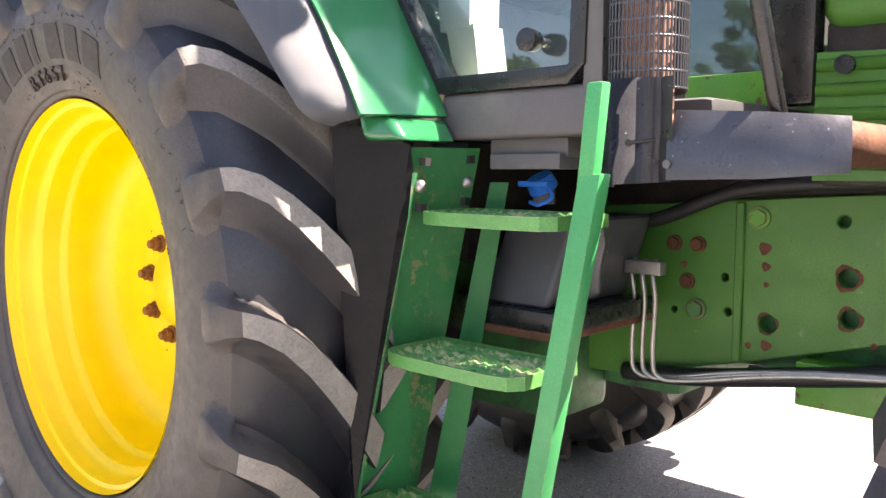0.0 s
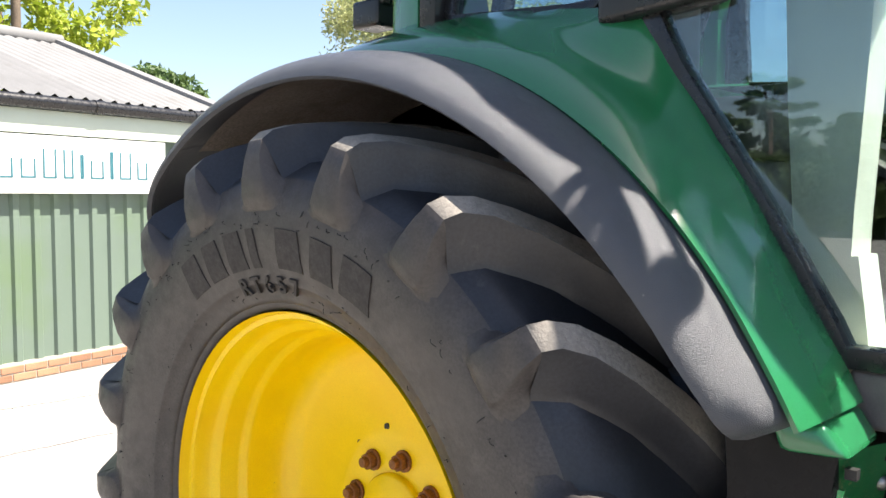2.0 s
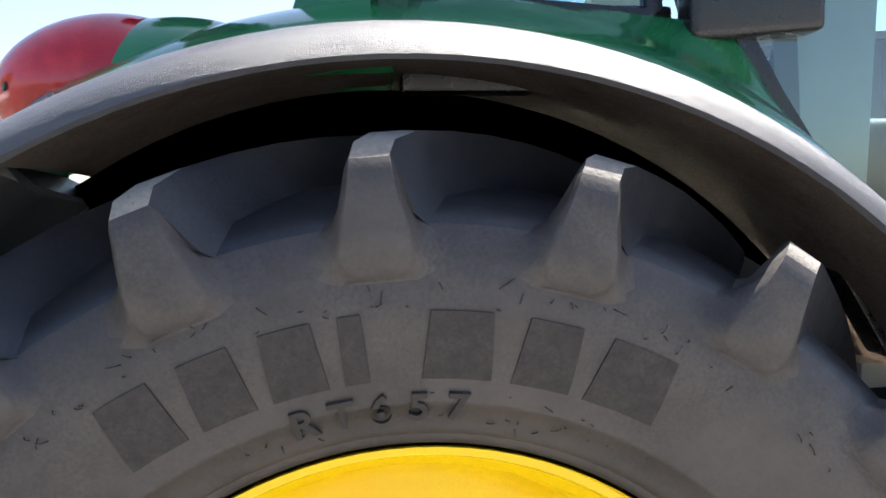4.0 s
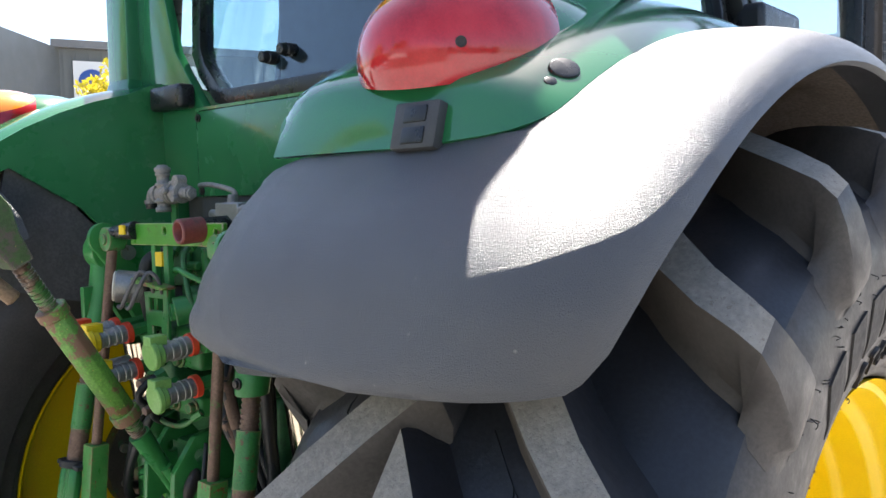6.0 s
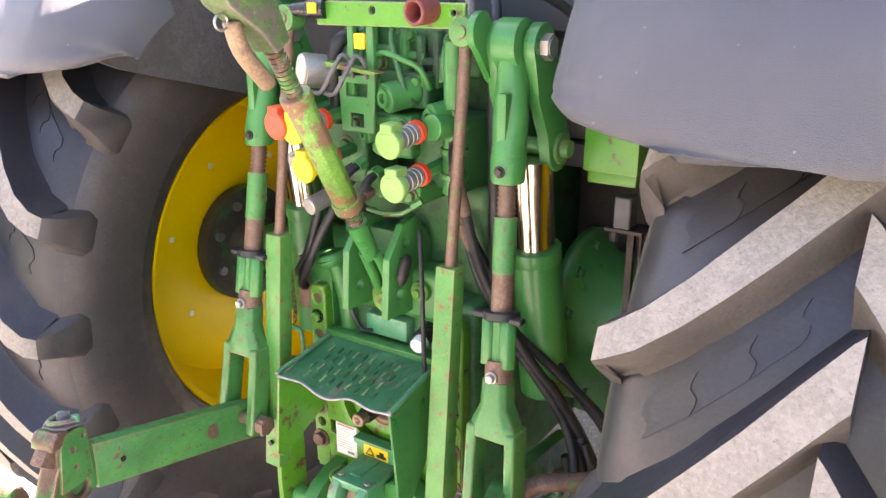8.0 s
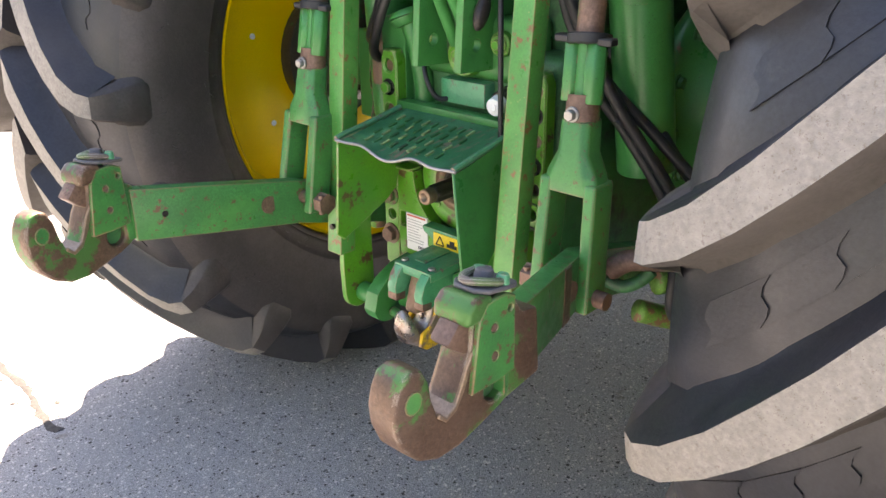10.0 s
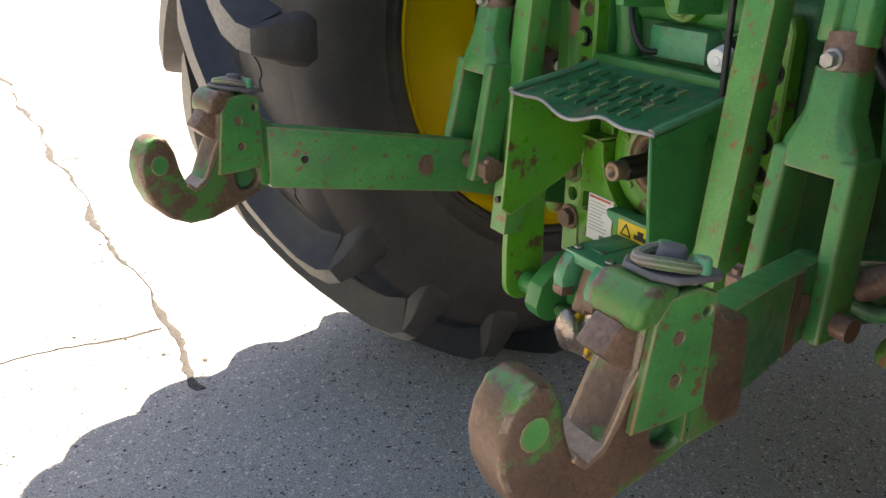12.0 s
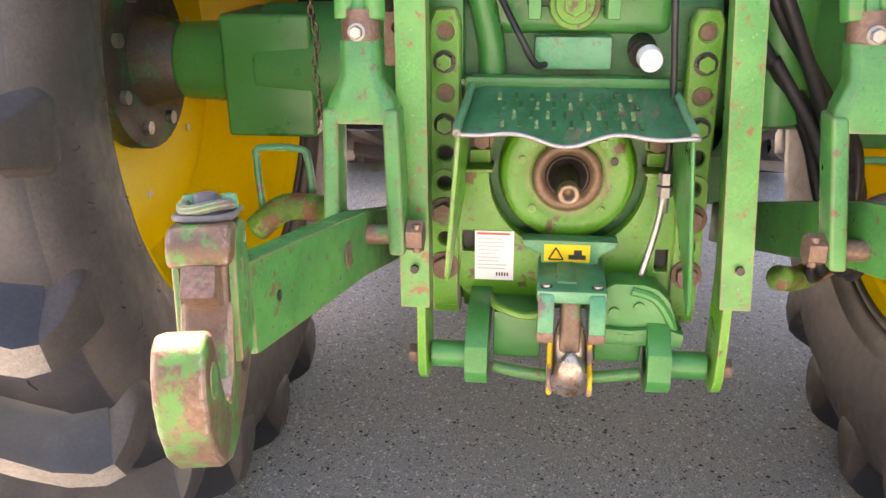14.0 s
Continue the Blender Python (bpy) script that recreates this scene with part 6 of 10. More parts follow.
        for z in zs:
            bm = bmesh.new()
            dark = z in (0.69, 0.78, 0.826)
            rod(bm, (-0.424 if dark else -0.437, s * 0.186, z), (-0.416, s * 0.186, z), 0.0125, seg=16)
            part("hole_plug", bm, PRINT_BLACK if dark else BROWN_STEEL, st)
        for z in (0.965, 0.872):
            bm = bmesh.new()
            rod(bm, (-0.441, s * 0.186, z), (-0.4465, s * 0.186, z), 0.017, seg=20)
            part("bolt_washer", bm, SATIN_BLACK, st)
            bolt("strip_bolt", (-0.4465, s * 0.186, z), (-1, 0, 0), 0.0125, 0.009, LIGHT_GREEN, st, False)
        bolt("strip_bolt", (-0.45, s * 0.188, 0.645), (-1, 0, 0), 0.0175, 0.013, BROWN_STEEL, st)
        bolt("strip_bolt", (-0.45, s * 0.187, 0.735), (-1, 0, 0), 0.0175, 0.013, BROWN_STEEL, st)
        bm = bmesh.new()
        plate(bm, [(s * 0.166, 0.575), (s * 0.207, 0.575), (s * 0.208, 0.785)] + [(s * (0.187 + 0.021 * math.cos(radians(a))), 0.785 + 0.018 * math.sin(radians(a))) for a in range(15, 170, 20)] + [(s * 0.166, 0.785)], at_x(-0.447), 0.006, [(s * 0.186, z, 0.012) for z in (0.78, 0.69)])
        part("lower_strip", bm, LIGHT_GREEN, st, bevel=0.0015, seg=1)
    # label and warning sticker
    bm = bmesh.new()
    box(bm, (-0.4525, 0.078, 0.624), (-0.4495, 0.139, 0.706))
    lab = part("paper_label", bm, LABEL_WHITE, face, "white printed label")
    bm = bmesh.new()
    box(bm, (-0.4531, 0.084, 0.7), (-0.4523, 0.136, 0.7035))
    part("label_band", bm, PRINT_RED, face)
    rng = random.Random(12)
    for k in range(9):
        w = rng.uniform(0.03, 0.05)
        bm = bmesh.new()
        box(bm, (-0.4531, 0.135 - w, 0.6925 - k * 0.0062), (-0.4523, 0.135, 0.6938 - k * 0.0062))
        part("label_line", bm, PRINT_GREY, face)
    bm = bmesh.new()
    for k in range(5):
        box(bm, (-0.4531, 0.086 + 0.0042 * k, 0.631), (-0.4523, 0.0885 + 0.0042 * k, 0.637))
    part("label_code", bm, PRINT_BLACK, face)
    bm = bmesh.new()
    box(bm, (-0.4835, -0.038, 0.671), (-0.4815, 0.031, 0.699), None)
    stk = part("warning_sticker", bm, CAP_YELLOW, face, "yellow warning sticker")
    bm = bmesh.new()
    tri = [(0.024, 0.675), (0.002, 0.675), (0.013, 0.694)]
    for (a, b), (c, d) in zip(tri, tri[1:] + tri[:1]):
        tube(bm, [(-0.4838, a, b), (-0.4838, c, d)], 0.0012, 6)
    part("sticker_triangle", bm, PRINT_BLACK, face)
    bm = bmesh.new()
    box(bm, (-0.4845, -0.032, 0.676), (-0.4835, -0.006, 0.683))
    box(bm, (-0.4845, -0.026, 0.683), (-0.4835, -0.014, 0.691))
    part("sticker_mark", bm, PRINT_BLACK, face)
    # shield over the shaft
    bm = bmesh.new()
    n = 26
    rows = []
    for i in range(n + 1):
        u = i / n
        y = 0.148 - 0.304 * u
        row = []
        for j in range(7):
            v = j / 6
            x = -0.622 + 0.175 * v
            z = 0.897 + 0.036 * v
            if j == 0:
                z += 0.006 * math.sin(u * 9 + 0.6) - 0.004 * math.sin(u * 17)
                x += 0.004 * math.sin(u * 13)
            if i in (0, n):
                z -= 0.004
            row.append(bm.verts.new((x, y * (1 - 0.06 * v), z)))
        rows.append(row)
    for a, b in zip(rows, rows[1:]):
        for j in range(6):
            bm.faces.new((a[j], b[j], b[j + 1], a[j + 1]))
    bmesh.ops.solidify(bm, geom=bm.faces[:], thickness=0.005)
    bmesh.ops.recalc_face_normals(bm, faces=bm.faces[:])
    shield = part("shaft_shield", bm, TEAL_GREEN, tractor, "bent green step plate over the drive shaft", sharp=50)
    # raised dashes; the paler green ones have light painted into their colour
    for r in range(4):
        for c in range(9):
            y = 0.093 - 0.0225 * c + (0.008 if r % 2 else 0)
            x = -0.588 + 0.031 * r
            bm = bmesh.new()
            box(bm, (x - 0.0105, y - 0.0026, -0.0035), (x + 0.0105, y + 0.0026, 0.0034), Matrix.Translation((0, 0, 0.897 + 0.036 * (x + 0.622) / 0.175)) @ Matrix.Translation((x, y, 0)) @ pose(0, 0, 0, 0, -11.6, 0) @ Matrix.Translation((-x, -y, 0)))
            part("shield_slot", bm, SLOT_LIT if (r * 7 + c * 3) % 5 < 2 else DARK_GREEN, shield)
    bm = bmesh.new()
    tube(bm, [(-0.6235 + 0.004 * math.sin(u * 13 / 20), 0.149 - 0.306 * u / 20, 0.8955 + 0.006 * math.sin(u * 9 / 20 + 0.6) - 0.004 * math.sin(u * 17 / 20)) for u in range(21)], 0.0032, 6, 2)
    part("worn_lip", bm, CAST, shield, "bare worn front lip")
    for s, outline in ((1, [(-0.622, 0.896), (-0.624, 0.70), (-0.605, 0.684), (-0.56, 0.705), (-0.49, 0.738), (-0.462, 0.76), (-0.452, 0.80), (-0.45, 0.93)]),
                       (-1, [(-0.622, 0.896), (-0.618, 0.665), (-0.606, 0.645), (-0.59, 0.652), (-0.555, 0.70), (-0.50, 0.752), (-0.455, 0.785), (-0.45, 0.93)])):
        bm = bmesh.new()
        plate(bm, outline, at_y(s * 0.148), 0.006)
        for v in bm.verts:
            v.co.y += s * 0.018 * max(0.0, 0.9 - v.co.z) / 0.22
        # the right cheek gets the darker of the two greens
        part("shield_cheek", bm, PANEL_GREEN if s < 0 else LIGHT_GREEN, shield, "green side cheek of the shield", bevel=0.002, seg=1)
    for s in (-1, 1):
        bm = bmesh.new()
        tube(bm, [(-0.622, s * 0.15, 0.90), (-0.60, s * 0.151, 0.905), (-0.54, s * 0.148, 0.915), (-0.45, s * 0.145, 0.932)], 0.006, 8)
        part("shield_fold", bm, TEAL_GREEN, shield, "rounded fold of the step plate")
    bm = bmesh.new()
    box(bm, (-0.455, -0.14, 0.925), (-0.425, 0.155, 0.945))
    part("shield_hinge", bm, PANEL_GREEN, shield, bevel=0.005)
    # castings above the shield
    bm = bmesh.new()
    box(bm, (-0.43, -0.056, 0.952), (-0.39, 0.056, 1.0))
    part("hinge_cover", bm, TEAL_GREEN, case, "scraped teal cover", bevel=0.006)
    for p, r, h in (((-0.40, 0.0, 1.045), 0.04, 0.05), ((-0.40, 0.08, 1.075), 0.024, 0.04), ((-0.40, -0.085, 1.075), 0.024, 0.04)):
        bm = bmesh.new()
        rod(bm, p, (p[0] - h * 0.6, p[1], p[2]), r, r * 0.92, seg=24)
        rod(bm, (p[0] - h * 0.6, p[1], p[2]), (p[0] - h * 0.75, p[1], p[2]), r * 0.72, seg=20)
        hex_head(bm, (p[0] - h * 0.7, p[1], p[2]), (-1, 0, 0), r * 0.45, 0.01)
        part("plug_boss", bm, LIGHT_GREEN, case, bevel=0.002, seg=1)
    bm = bmesh.new()
    box(bm, (-0.41, -0.14, 1.0), (-0.33, 0.15, 1.12))
    part("case_flange", bm, PANEL_GREEN, case, bevel=0.02, seg=3)
    # small cylinder with white cap
    bm = bmesh.new()
    for k in range(5):
        rod(bm, (-0.385 - 0.011 * k, -0.10, 0.985 - 0.002 * k), (-0.392 - 0.011 * k, -0.10, 0.983 - 0.002 * k), 0.021, seg=18)
    rod(bm, (-0.37, -0.10, 0.988), (-0.45, -0.106, 0.974), 0.0165, seg=18)
    sens = part("sensor_body", bm, DARK_METAL, tractor, "black ribbed sensor with a white cap")
    bm = bmesh.new()
    rod(bm, (-0.445, -0.106, 0.975), (-0.466, -0.108, 0.971), 0.018, 0.0165, seg=20)
    rod(bm, (-0.466, -0.108, 0.971), (-0.468, -0.108, 0.971), 0.007, seg=12)
    part("white_cap", bm, LABEL_WHITE, sens, bevel=0.002, seg=1)
    # oil filler
    bm = bmesh.new()
    tube(bm, [(-0.41, 0.118, 0.93), (-0.41, 0.12, 0.98), (-0.412, 0.135, 1.05), (-0.414, 0.152, 1.095)], 0.02, 16)
    rod(bm, (-0.41, 0.118, 0.93), (-0.41, 0.118, 0.942), 0.036, seg=20)
    box(bm, (-0.435, 0.075, 0.93), (-0.385, 0.165, 0.938))
    fil = part("oil_filler", bm, PANEL_GREEN, tractor, "green oil filler tube")
    bm = bmesh.new()
    rod(bm, (-0.414, 0.151, 1.09), (-0.416, 0.157, 1.106), 0.028, 0.038, seg=28)
    rod(bm, (-0.416, 0.157, 1.106), (-0.417, 0.161, 1.118), 0.038, 0.03, seg=28)
    part("filler_cap", bm, PANEL_GREEN, fil, bevel=0.003)
    # dark drilled side bracket by the filler
    bm = bmesh.new()
    plate(bm, [(-0.42, 0.93), (-0.34, 0.93), (-0.34, 1.10), (-0.42, 1.10)], at_y(0.195), 0.07)
    part("side_bracket", bm, PANEL_GREEN, case, bevel=0.008, seg=2)
    bm = bmesh.new()
    box(bm, (-0.40, 0.245, 0.95), (-0.35, 0.285, 1.08))
    part("tan_spacer", bm, SEAL_TAN, case, "tan rubbed spacer block", bevel=0.006, seg=2)
    # automatic hitch at the bottom
    bm = bmesh.new()
    box(bm, (-0.56, -0.018, 0.64), (-0.45, 0.012, 0.672))
    hitch = part("pickup_hitch", bm, TEAL_GREEN, tractor, "dark green pick-up hitch frame", bevel=0.006)
    bm = bmesh.new()
    plate(bm, [(0.066, 0.705), (0.062, 0.692), (0.036, 0.68), (0.034, 0.645), (-0.05, 0.645), (-0.052, 0.68), (-0.076, 0.692), (-0.08, 0.705)], at_x(-0.466), 0.032)
    part("hitch_web", bm, TEAL_GREEN, hitch, bevel=0.005)
    bm = bmesh.new()
    box(bm, (-0.588, -0.06, 0.648), (-0.45, 0.04, 0.668))
    part("hitch_bridge", bm, TEAL_GREEN, hitch, bevel=0.006)
    for y in (0.026, -0.046):
        bm = bmesh.new()
        plate(bm, [(-0.606, 0.598), (-0.585, 0.594), (-0.545, 0.606), (-0.50, 0.612), (-0.48, 0.66), (-0.588, 0.664), (-0.602, 0.648), (-0.61, 0.625)], at_y(y), 0.023)
        part("hook_cheek", bm, TEAL_GREEN, hitch, "worn teal jaw plate", bevel=0.004)
        bm = bmesh.new()
        plate(bm, [(-0.6085, 0.596), (-0.584, 0.5925), (-0.582, 0.61), (-0.609, 0.612)], at_y(y), 0.0242)
        part("rubbed_end", bm, BROWN_STEEL, hitch, "bare rubbed end of the jaw", bevel=0.003, seg=2)
        bolt("jaw_bolt", (-0.57, y, 0.664), (0, 0, 1), 0.008, 0.005, STEEL, hitch)
    bm = bmesh.new()
    plate(bm, [(-0.598, 0.575), (-0.572, 0.57), (-0.55, 0.575), (-0.545, 0.655), (-0.572, 0.655), (-0.585, 0.625)], at_y(-0.01), 0.03)
    part("hook_shank", bm, SEAL_TAN, hitch, "worn brown shank of the hook", bevel=0.007, seg=3)
    bm = bmesh.new()
    secs = [(-0.556, 0.605, 0.017), (-0.548, 0.572, 0.022), (-0.552, 0.541, 0.025), (-0.568, 0.524, 0.026), (-0.588, 0.521, 0.0255), (-0.605, 0.532, 0.025), (-0.614, 0.552, 0.022), (-0.617, 0.57, 0.017), (-0.618, 0.582, 0.01), (-0.618, 0.588, 0.003)]
    rows = []
    for i, (x, z, r) in enumerate(secs):
        a, b = secs[max(i - 1, 0)], secs[min(i + 1, len(secs) - 1)]
        t = Vector((b[0] - a[0], 0, b[1] - a[1])).normalized()
        nrm = Vector((-t.z, 0, t.x))
        rows.append([bm.verts.new(Vector((x, -0.011, z)) + nrm * r * 0.85 * math.cos(k * math.pi / 8) + Vector((0, 1, 0)) * r * 1.1 * math.sin(k * math.pi / 8)) for k in range(16)])
    for a, b in zip(rows, rows[1:]):
        for k in range(16):
            bm.faces.new((a[k], a[(k + 1) % 16], b[(k + 1) % 16], b[k]))
    bm.faces.new(rows[0][::-1])
    bm.faces.new(rows[-1])
    bmesh.ops.recalc_face_normals(bm, faces=bm.faces[:])
    part("tow_hook", bm, HOOK_STEEL, hitch, "polished worn tow hook", sharp=60)
    for y in (0.017, -0.041):
        bm = bmesh.new()
        plate(bm, [(-0.604, 0.512), (-0.585, 0.498), (-0.556, 0.498), (-0.53, 0.517), (-0.522, 0.55), (-0.526, 0.597), (-0.556, 0.6), (-0.562, 0.566), (-0.578, 0.545), (-0.598, 0.538)], at_y(y), 0.008)
        part("hook_guard", bm, HOOK_YELLOW, hitch, "chipped yellow side of the hook", bevel=0.002, seg=1)
    bm = bmesh.new()
    plate(bm, [(-0.055, 0.575), (-0.17, 0.575), (-0.168, 0.6), (-0.158, 0.628), (-0.14, 0.648), (-0.118, 0.656), (-0.075, 0.656), (-0.055, 0.645)], at_x(-0.50), 0.05)
    plate(bm, [(-0.058, 0.56), (-0.178, 0.56), (-0.18, 0.582), (-0.15, 0.592), (-0.1, 0.586), (-0.058, 0.588)], at_x(-0.508), 0.056)
    tube(bm, [(-0.524, -0.165, 0.585), (-0.526, -0.152, 0.612), (-0.526, -0.132, 0.636), (-0.524, -0.1, 0.646)], 0.007, 8)
    part("latch_block", bm, PANEL_GREEN, hitch, "green latch casting", bevel=0.006)
    for y, z in ((-0.112, 0.62), (-0.076, 0.61)):
        bm = bmesh.new()
        rod(bm, (-0.522, y, z), (-0.53, y, z), 0.0085, seg=18)
        part("latch_pin", bm, PANEL_GREEN, hitch)
    for k in range(6):
        bm = bmesh.new()
        box(bm, (-0.5375, -0.088 - 0.0105 * k, 0.569), (-0.535, -0.0815 - 0.0105 * k, 0.58))
        part("cast_mark", bm, PANEL_GREEN, hitch)
    for y0, y1 in ((0.032, 0.105), (-0.12, -0.05)):
        bm = bmesh.new()
        box(bm, (-0.52, y0, 0.523), (-0.45, y1, 0.6))
        part("hitch_beam", bm, PANEL_GREEN, hitch, bevel=0.006)
    bm = bmesh.new()
    tube(bm, [(-0.535, 0.105, 0.515), (-0.54, 0.05, 0.508), (-0.54, 0.0, 0.505), (-0.54, -0.06, 0.508), (-0.535, -0.12, 0.515)], 0.01, 10)
    part("hitch_rod", bm, WORN_GREEN, hitch)
    for s, y0, y1, ym in ((1, 0.198, 0.118, 0.103), (-1, -0.215, -0.125, -0.118)):
        bm = bmesh.new()
        rod(bm, (-0.535, y0, 0.533), (-0.535, y1, 0.533), 0.021, seg=24)
        part("hitch_tube", bm, PANEL_GREEN, hitch, "green cross tube of the hitch", bevel=0.002, seg=1)
        bm = bmesh.new()
        plate(bm, arc(-0.54, 0.533, 0.041, -170, 10, 12) + [(-0.49, 0.55), (-0.44, 0.565), (-0.44, 0.612), (-0.50, 0.606), (-0.545, 0.586), (-0.57, 0.563)], at_y(ym + 0.024 * s), 0.034)
        part("hitch_lug", bm, PANEL_GREEN, hitch, bevel=0.004)
        bm = bmesh.new()
        yy = 0.207 if s > 0 else -0.226
        plate(bm, [(-0.575, 0.78), (-0.50, 0.78), (-0.497, 0.545)] + arc(-0.539, 0.538, 0.041, 0, -180, 12) + [(-0.582, 0.6)], at_y(yy), 0.013)
        part("hanger_plate", bm, LIGHT_GREEN, hitch, "light green hanger plate with rubbed edges", bevel=0.002, seg=1)
        bolt("hanger_pin", (-0.54, yy + 0.007 * s, 0.533), (0, s, 0), 0.016, 0.014, BROWN_STEEL, hitch)
    bm = bmesh.new()
    tube(bm, [(-0.47, 0.11, 0.60), (-0.52, 0.1, 0.61), (-0.545, 0.06, 0.607), (-0.545, 0.035, 0.61)], 0.006, 8)
    part("latch_rod", bm, LIGHT_GREEN, hitch)
    # linkage rod with adjuster at the right of the shaft
    bm = bmesh.new()
    tube(bm, [(-0.50, -0.137, 0.79), (-0.505, -0.13, 0.74), (-0.51, -0.112, 0.665)], 0.005, 8)
    adj = part("adjuster_rod", bm, STEEL, tractor, "thin steel adjuster rod")
    bm = bmesh.new()
    rod(bm, (-0.498, -0.137, 0.785), (-0.498, -0.137, 0.80), 0.012, seg=6)
    rod(bm, (-0.498, -0.137, 0.803), (-0.498, -0.137, 0.82), 0.01, seg=6)
    rod(bm, (-0.498, -0.137, 0.76), (-0.498, -0.137, 0.785), 0.008, seg=10)
    part("adjuster_nut", bm, CAST, adj)
    # cable along the case
    bm = bmesh.new()
    tube(bm, [(-0.44, -0.10, 1.22), (-0.47, -0.125, 1.12), (-0.48, -0.135, 1.0), (-0.485, -0.14, 0.9), (-0.495, -0.138, 0.82)], 0.005, 8)
    part("release_cable", bm, HOSE, tractor, "thin black release cable")
    bm = bmesh.new()
    tube(bm, [(-0.42, 0.11, 1.06), (-0.45, 0.075, 1.0), (-0.44, 0.05, 0.96), (-0.40, 0.02, 0.97)], 0.005, 8)
    part("breather_hose", bm, HOSE, tractor)


build_back_end()


def build_lift(side):
    s = side
    # square slide post with rod, from lift arm down
    top, bot = (Vector((-0.515, 0.222, 1.178)), Vector((-0.575, 0.213, 0.636))) if s > 0 else (Vector((-0.50, -0.214, 1.185)), Vector((-0.575, -0.232, 0.652)))
    d = (top - bot).normalized()
    bm = bmesh.new()
    w, dd = 0.0215, 0.02
    V = [bm.verts.new(p + Vector((sx * dd, sy * w, 0))) for p in (bot, top) for sx, sy in ((-1, -1), (1, -1), (1, 1), (-1, 1))]
    for q in ((0, 1, 2, 3), (7, 6, 5, 4), (0, 4, 5, 1), (1, 5, 6, 2), (2, 6, 7, 3), (3, 7, 4, 0)):
        bm.faces.new([V[i] for i in q])
    bmesh.ops.recalc_face_normals(bm, faces=bm.faces[:])
    post = part("slide_post", bm, POST_GREEN, tractor, "chipped green square lift post", bevel=0.003)
    up = Vector((-0.462, 0.205, 1.63)) if s > 0 else Vector((-0.462, -0.222, 1.62))
    bm = bmesh.new()
    rod(bm, top - d * 0.02, up, 0.0115, seg=14)
    part("slide_rod", bm, BROWN_STEEL, post, "rusty brown round rod")
    bm = bmesh.new()
    rod(bm, up + Vector((-0.02, 0, 0)), up + Vector((0.02, 0, 0)), 0.027, seg=24)
    rod(bm, up + Vector((-0.026, 0, 0)), up + Vector((0.026, 0, 0)), 0.012, seg=18)
    part("rod_eye", bm, WORN_GREEN, post, bevel=0.003)
    for p in (top + Vector((-0.02, 0, -0.045)), bot + Vector((-0.02, 0, 0.06))):
        bm = bmesh.new()
        rod(bm, p + Vector((0.004, 0, 0)), p + Vector((-0.0025, 0, 0)), 0.006, seg=12)
        part("post_hole", bm, DARK_METAL, post)
    # lift arm
    tip = Vector((-0.425, s * 0.305, 1.60))
    bm = bmesh.new()
    for yy in (-0.04, 0.04):
        plate(bm, arc(-0.41, 1.595, 0.042, 40, 215, 14) + [(-0.425, 1.5), (-0.385, 1.43)] + arc(-0.33, 1.40, 0.045, 190, 380, 14) + [(-0.315, 1.47), (-0.335, 1.53)], at_y(s * (0.302 + yy)), 0.022)
    arm = part("lift_arm", bm, PANEL_GREEN, tractor, "green hydraulic lift arm", bevel=0.004)
    bm = bmesh.new()
    rod(bm, (-0.41, s * 0.235, 1.595), (-0.41, s * 0.37, 1.595), 0.017, seg=18)
    hex_head(bm, (-0.41, s * 0.352, 1.595), (0, s, 0), 0.024, 0.016)
    part("arm_pin", bm, STEEL, arm)
    bm = bmesh.new()
    rod(bm, (-0.33, s * 0.27, 1.40), (-0.33, s * 0.375, 1.40), 0.017, seg=18)
    rod(bm, (-0.33, s * 0.34, 1.40), (-0.33, s * 0.36, 1.40), 0.03, seg=20)
    part("cylinder_pin", bm, WORN_GREEN, arm)
    # curved strap from the arm to the slide rod
    bm = bmesh.new()
    plate(bm, arc(up.x, up.z, 0.036, 60, 240, 12) + [(-0.43, 1.53), (-0.37, 1.50), (-0.38, 1.56)], at_y(s * 0.25), 0.014)
    part("arm_strap", bm, PANEL_GREEN, arm, bevel=0.003)
    # lift rod: head, thread, tube, clamp, sleeve, fork
    B = Vector((-0.61, 0.275, 0.78)) if s > 0 else Vector((-0.605, -0.378, 0.80))
    T = Vector((-0.43, 0.305, 1.60)) if s > 0 else Vector((-0.432, -0.302, 1.60))
    ax = (T - B).normalized()

    def along(z):
        return B + (T - B) * ((z - B.z) / (T.z - B.z))
    bm = bmesh.new()
    rows = []
    for z, wx, wy in ((1.362, 0.031, 0.031), (1.40, 0.033, 0.033), (1.425, 0.031, 0.03), (1.47, 0.027, 0.034), (1.52, 0.026, 0.031), (1.565, 0.03, 0.026), (1.60, 0.034, 0.024)):
        c = along(z)
        rows.append([bm.verts.new(c + Vector((wx * math.cos(a), wy * math.sin(a), 0))) for a in [2 * math.pi * k / 16 for k in range(16)]])
    for a, b in zip(rows, rows[1:]):
        for k in range(16):
            bm.faces.new((a[k], a[(k + 1) % 16], b[(k + 1) % 16], b[k]))
    bm.faces.new(rows[0][::-1])
    bm.faces.new(rows[-1])
    rod(bm, (T.x, T.y - 0.024, T.z), (T.x, T.y + 0.024, T.z), 0.045, seg=24)
    c = along(1.46)
    box(bm, (c.x - 0.034, c.y - 0.009, c.z - 0.05), (c.x - 0.01, c.y + 0.009, c.z + 0.06))
    bmesh.ops.recalc_face_normals(bm, faces=bm.faces[:])
    lr = part("lift_rod", bm, PANEL_GREEN, tractor, "green adjustable lift rod", bevel=0.003)
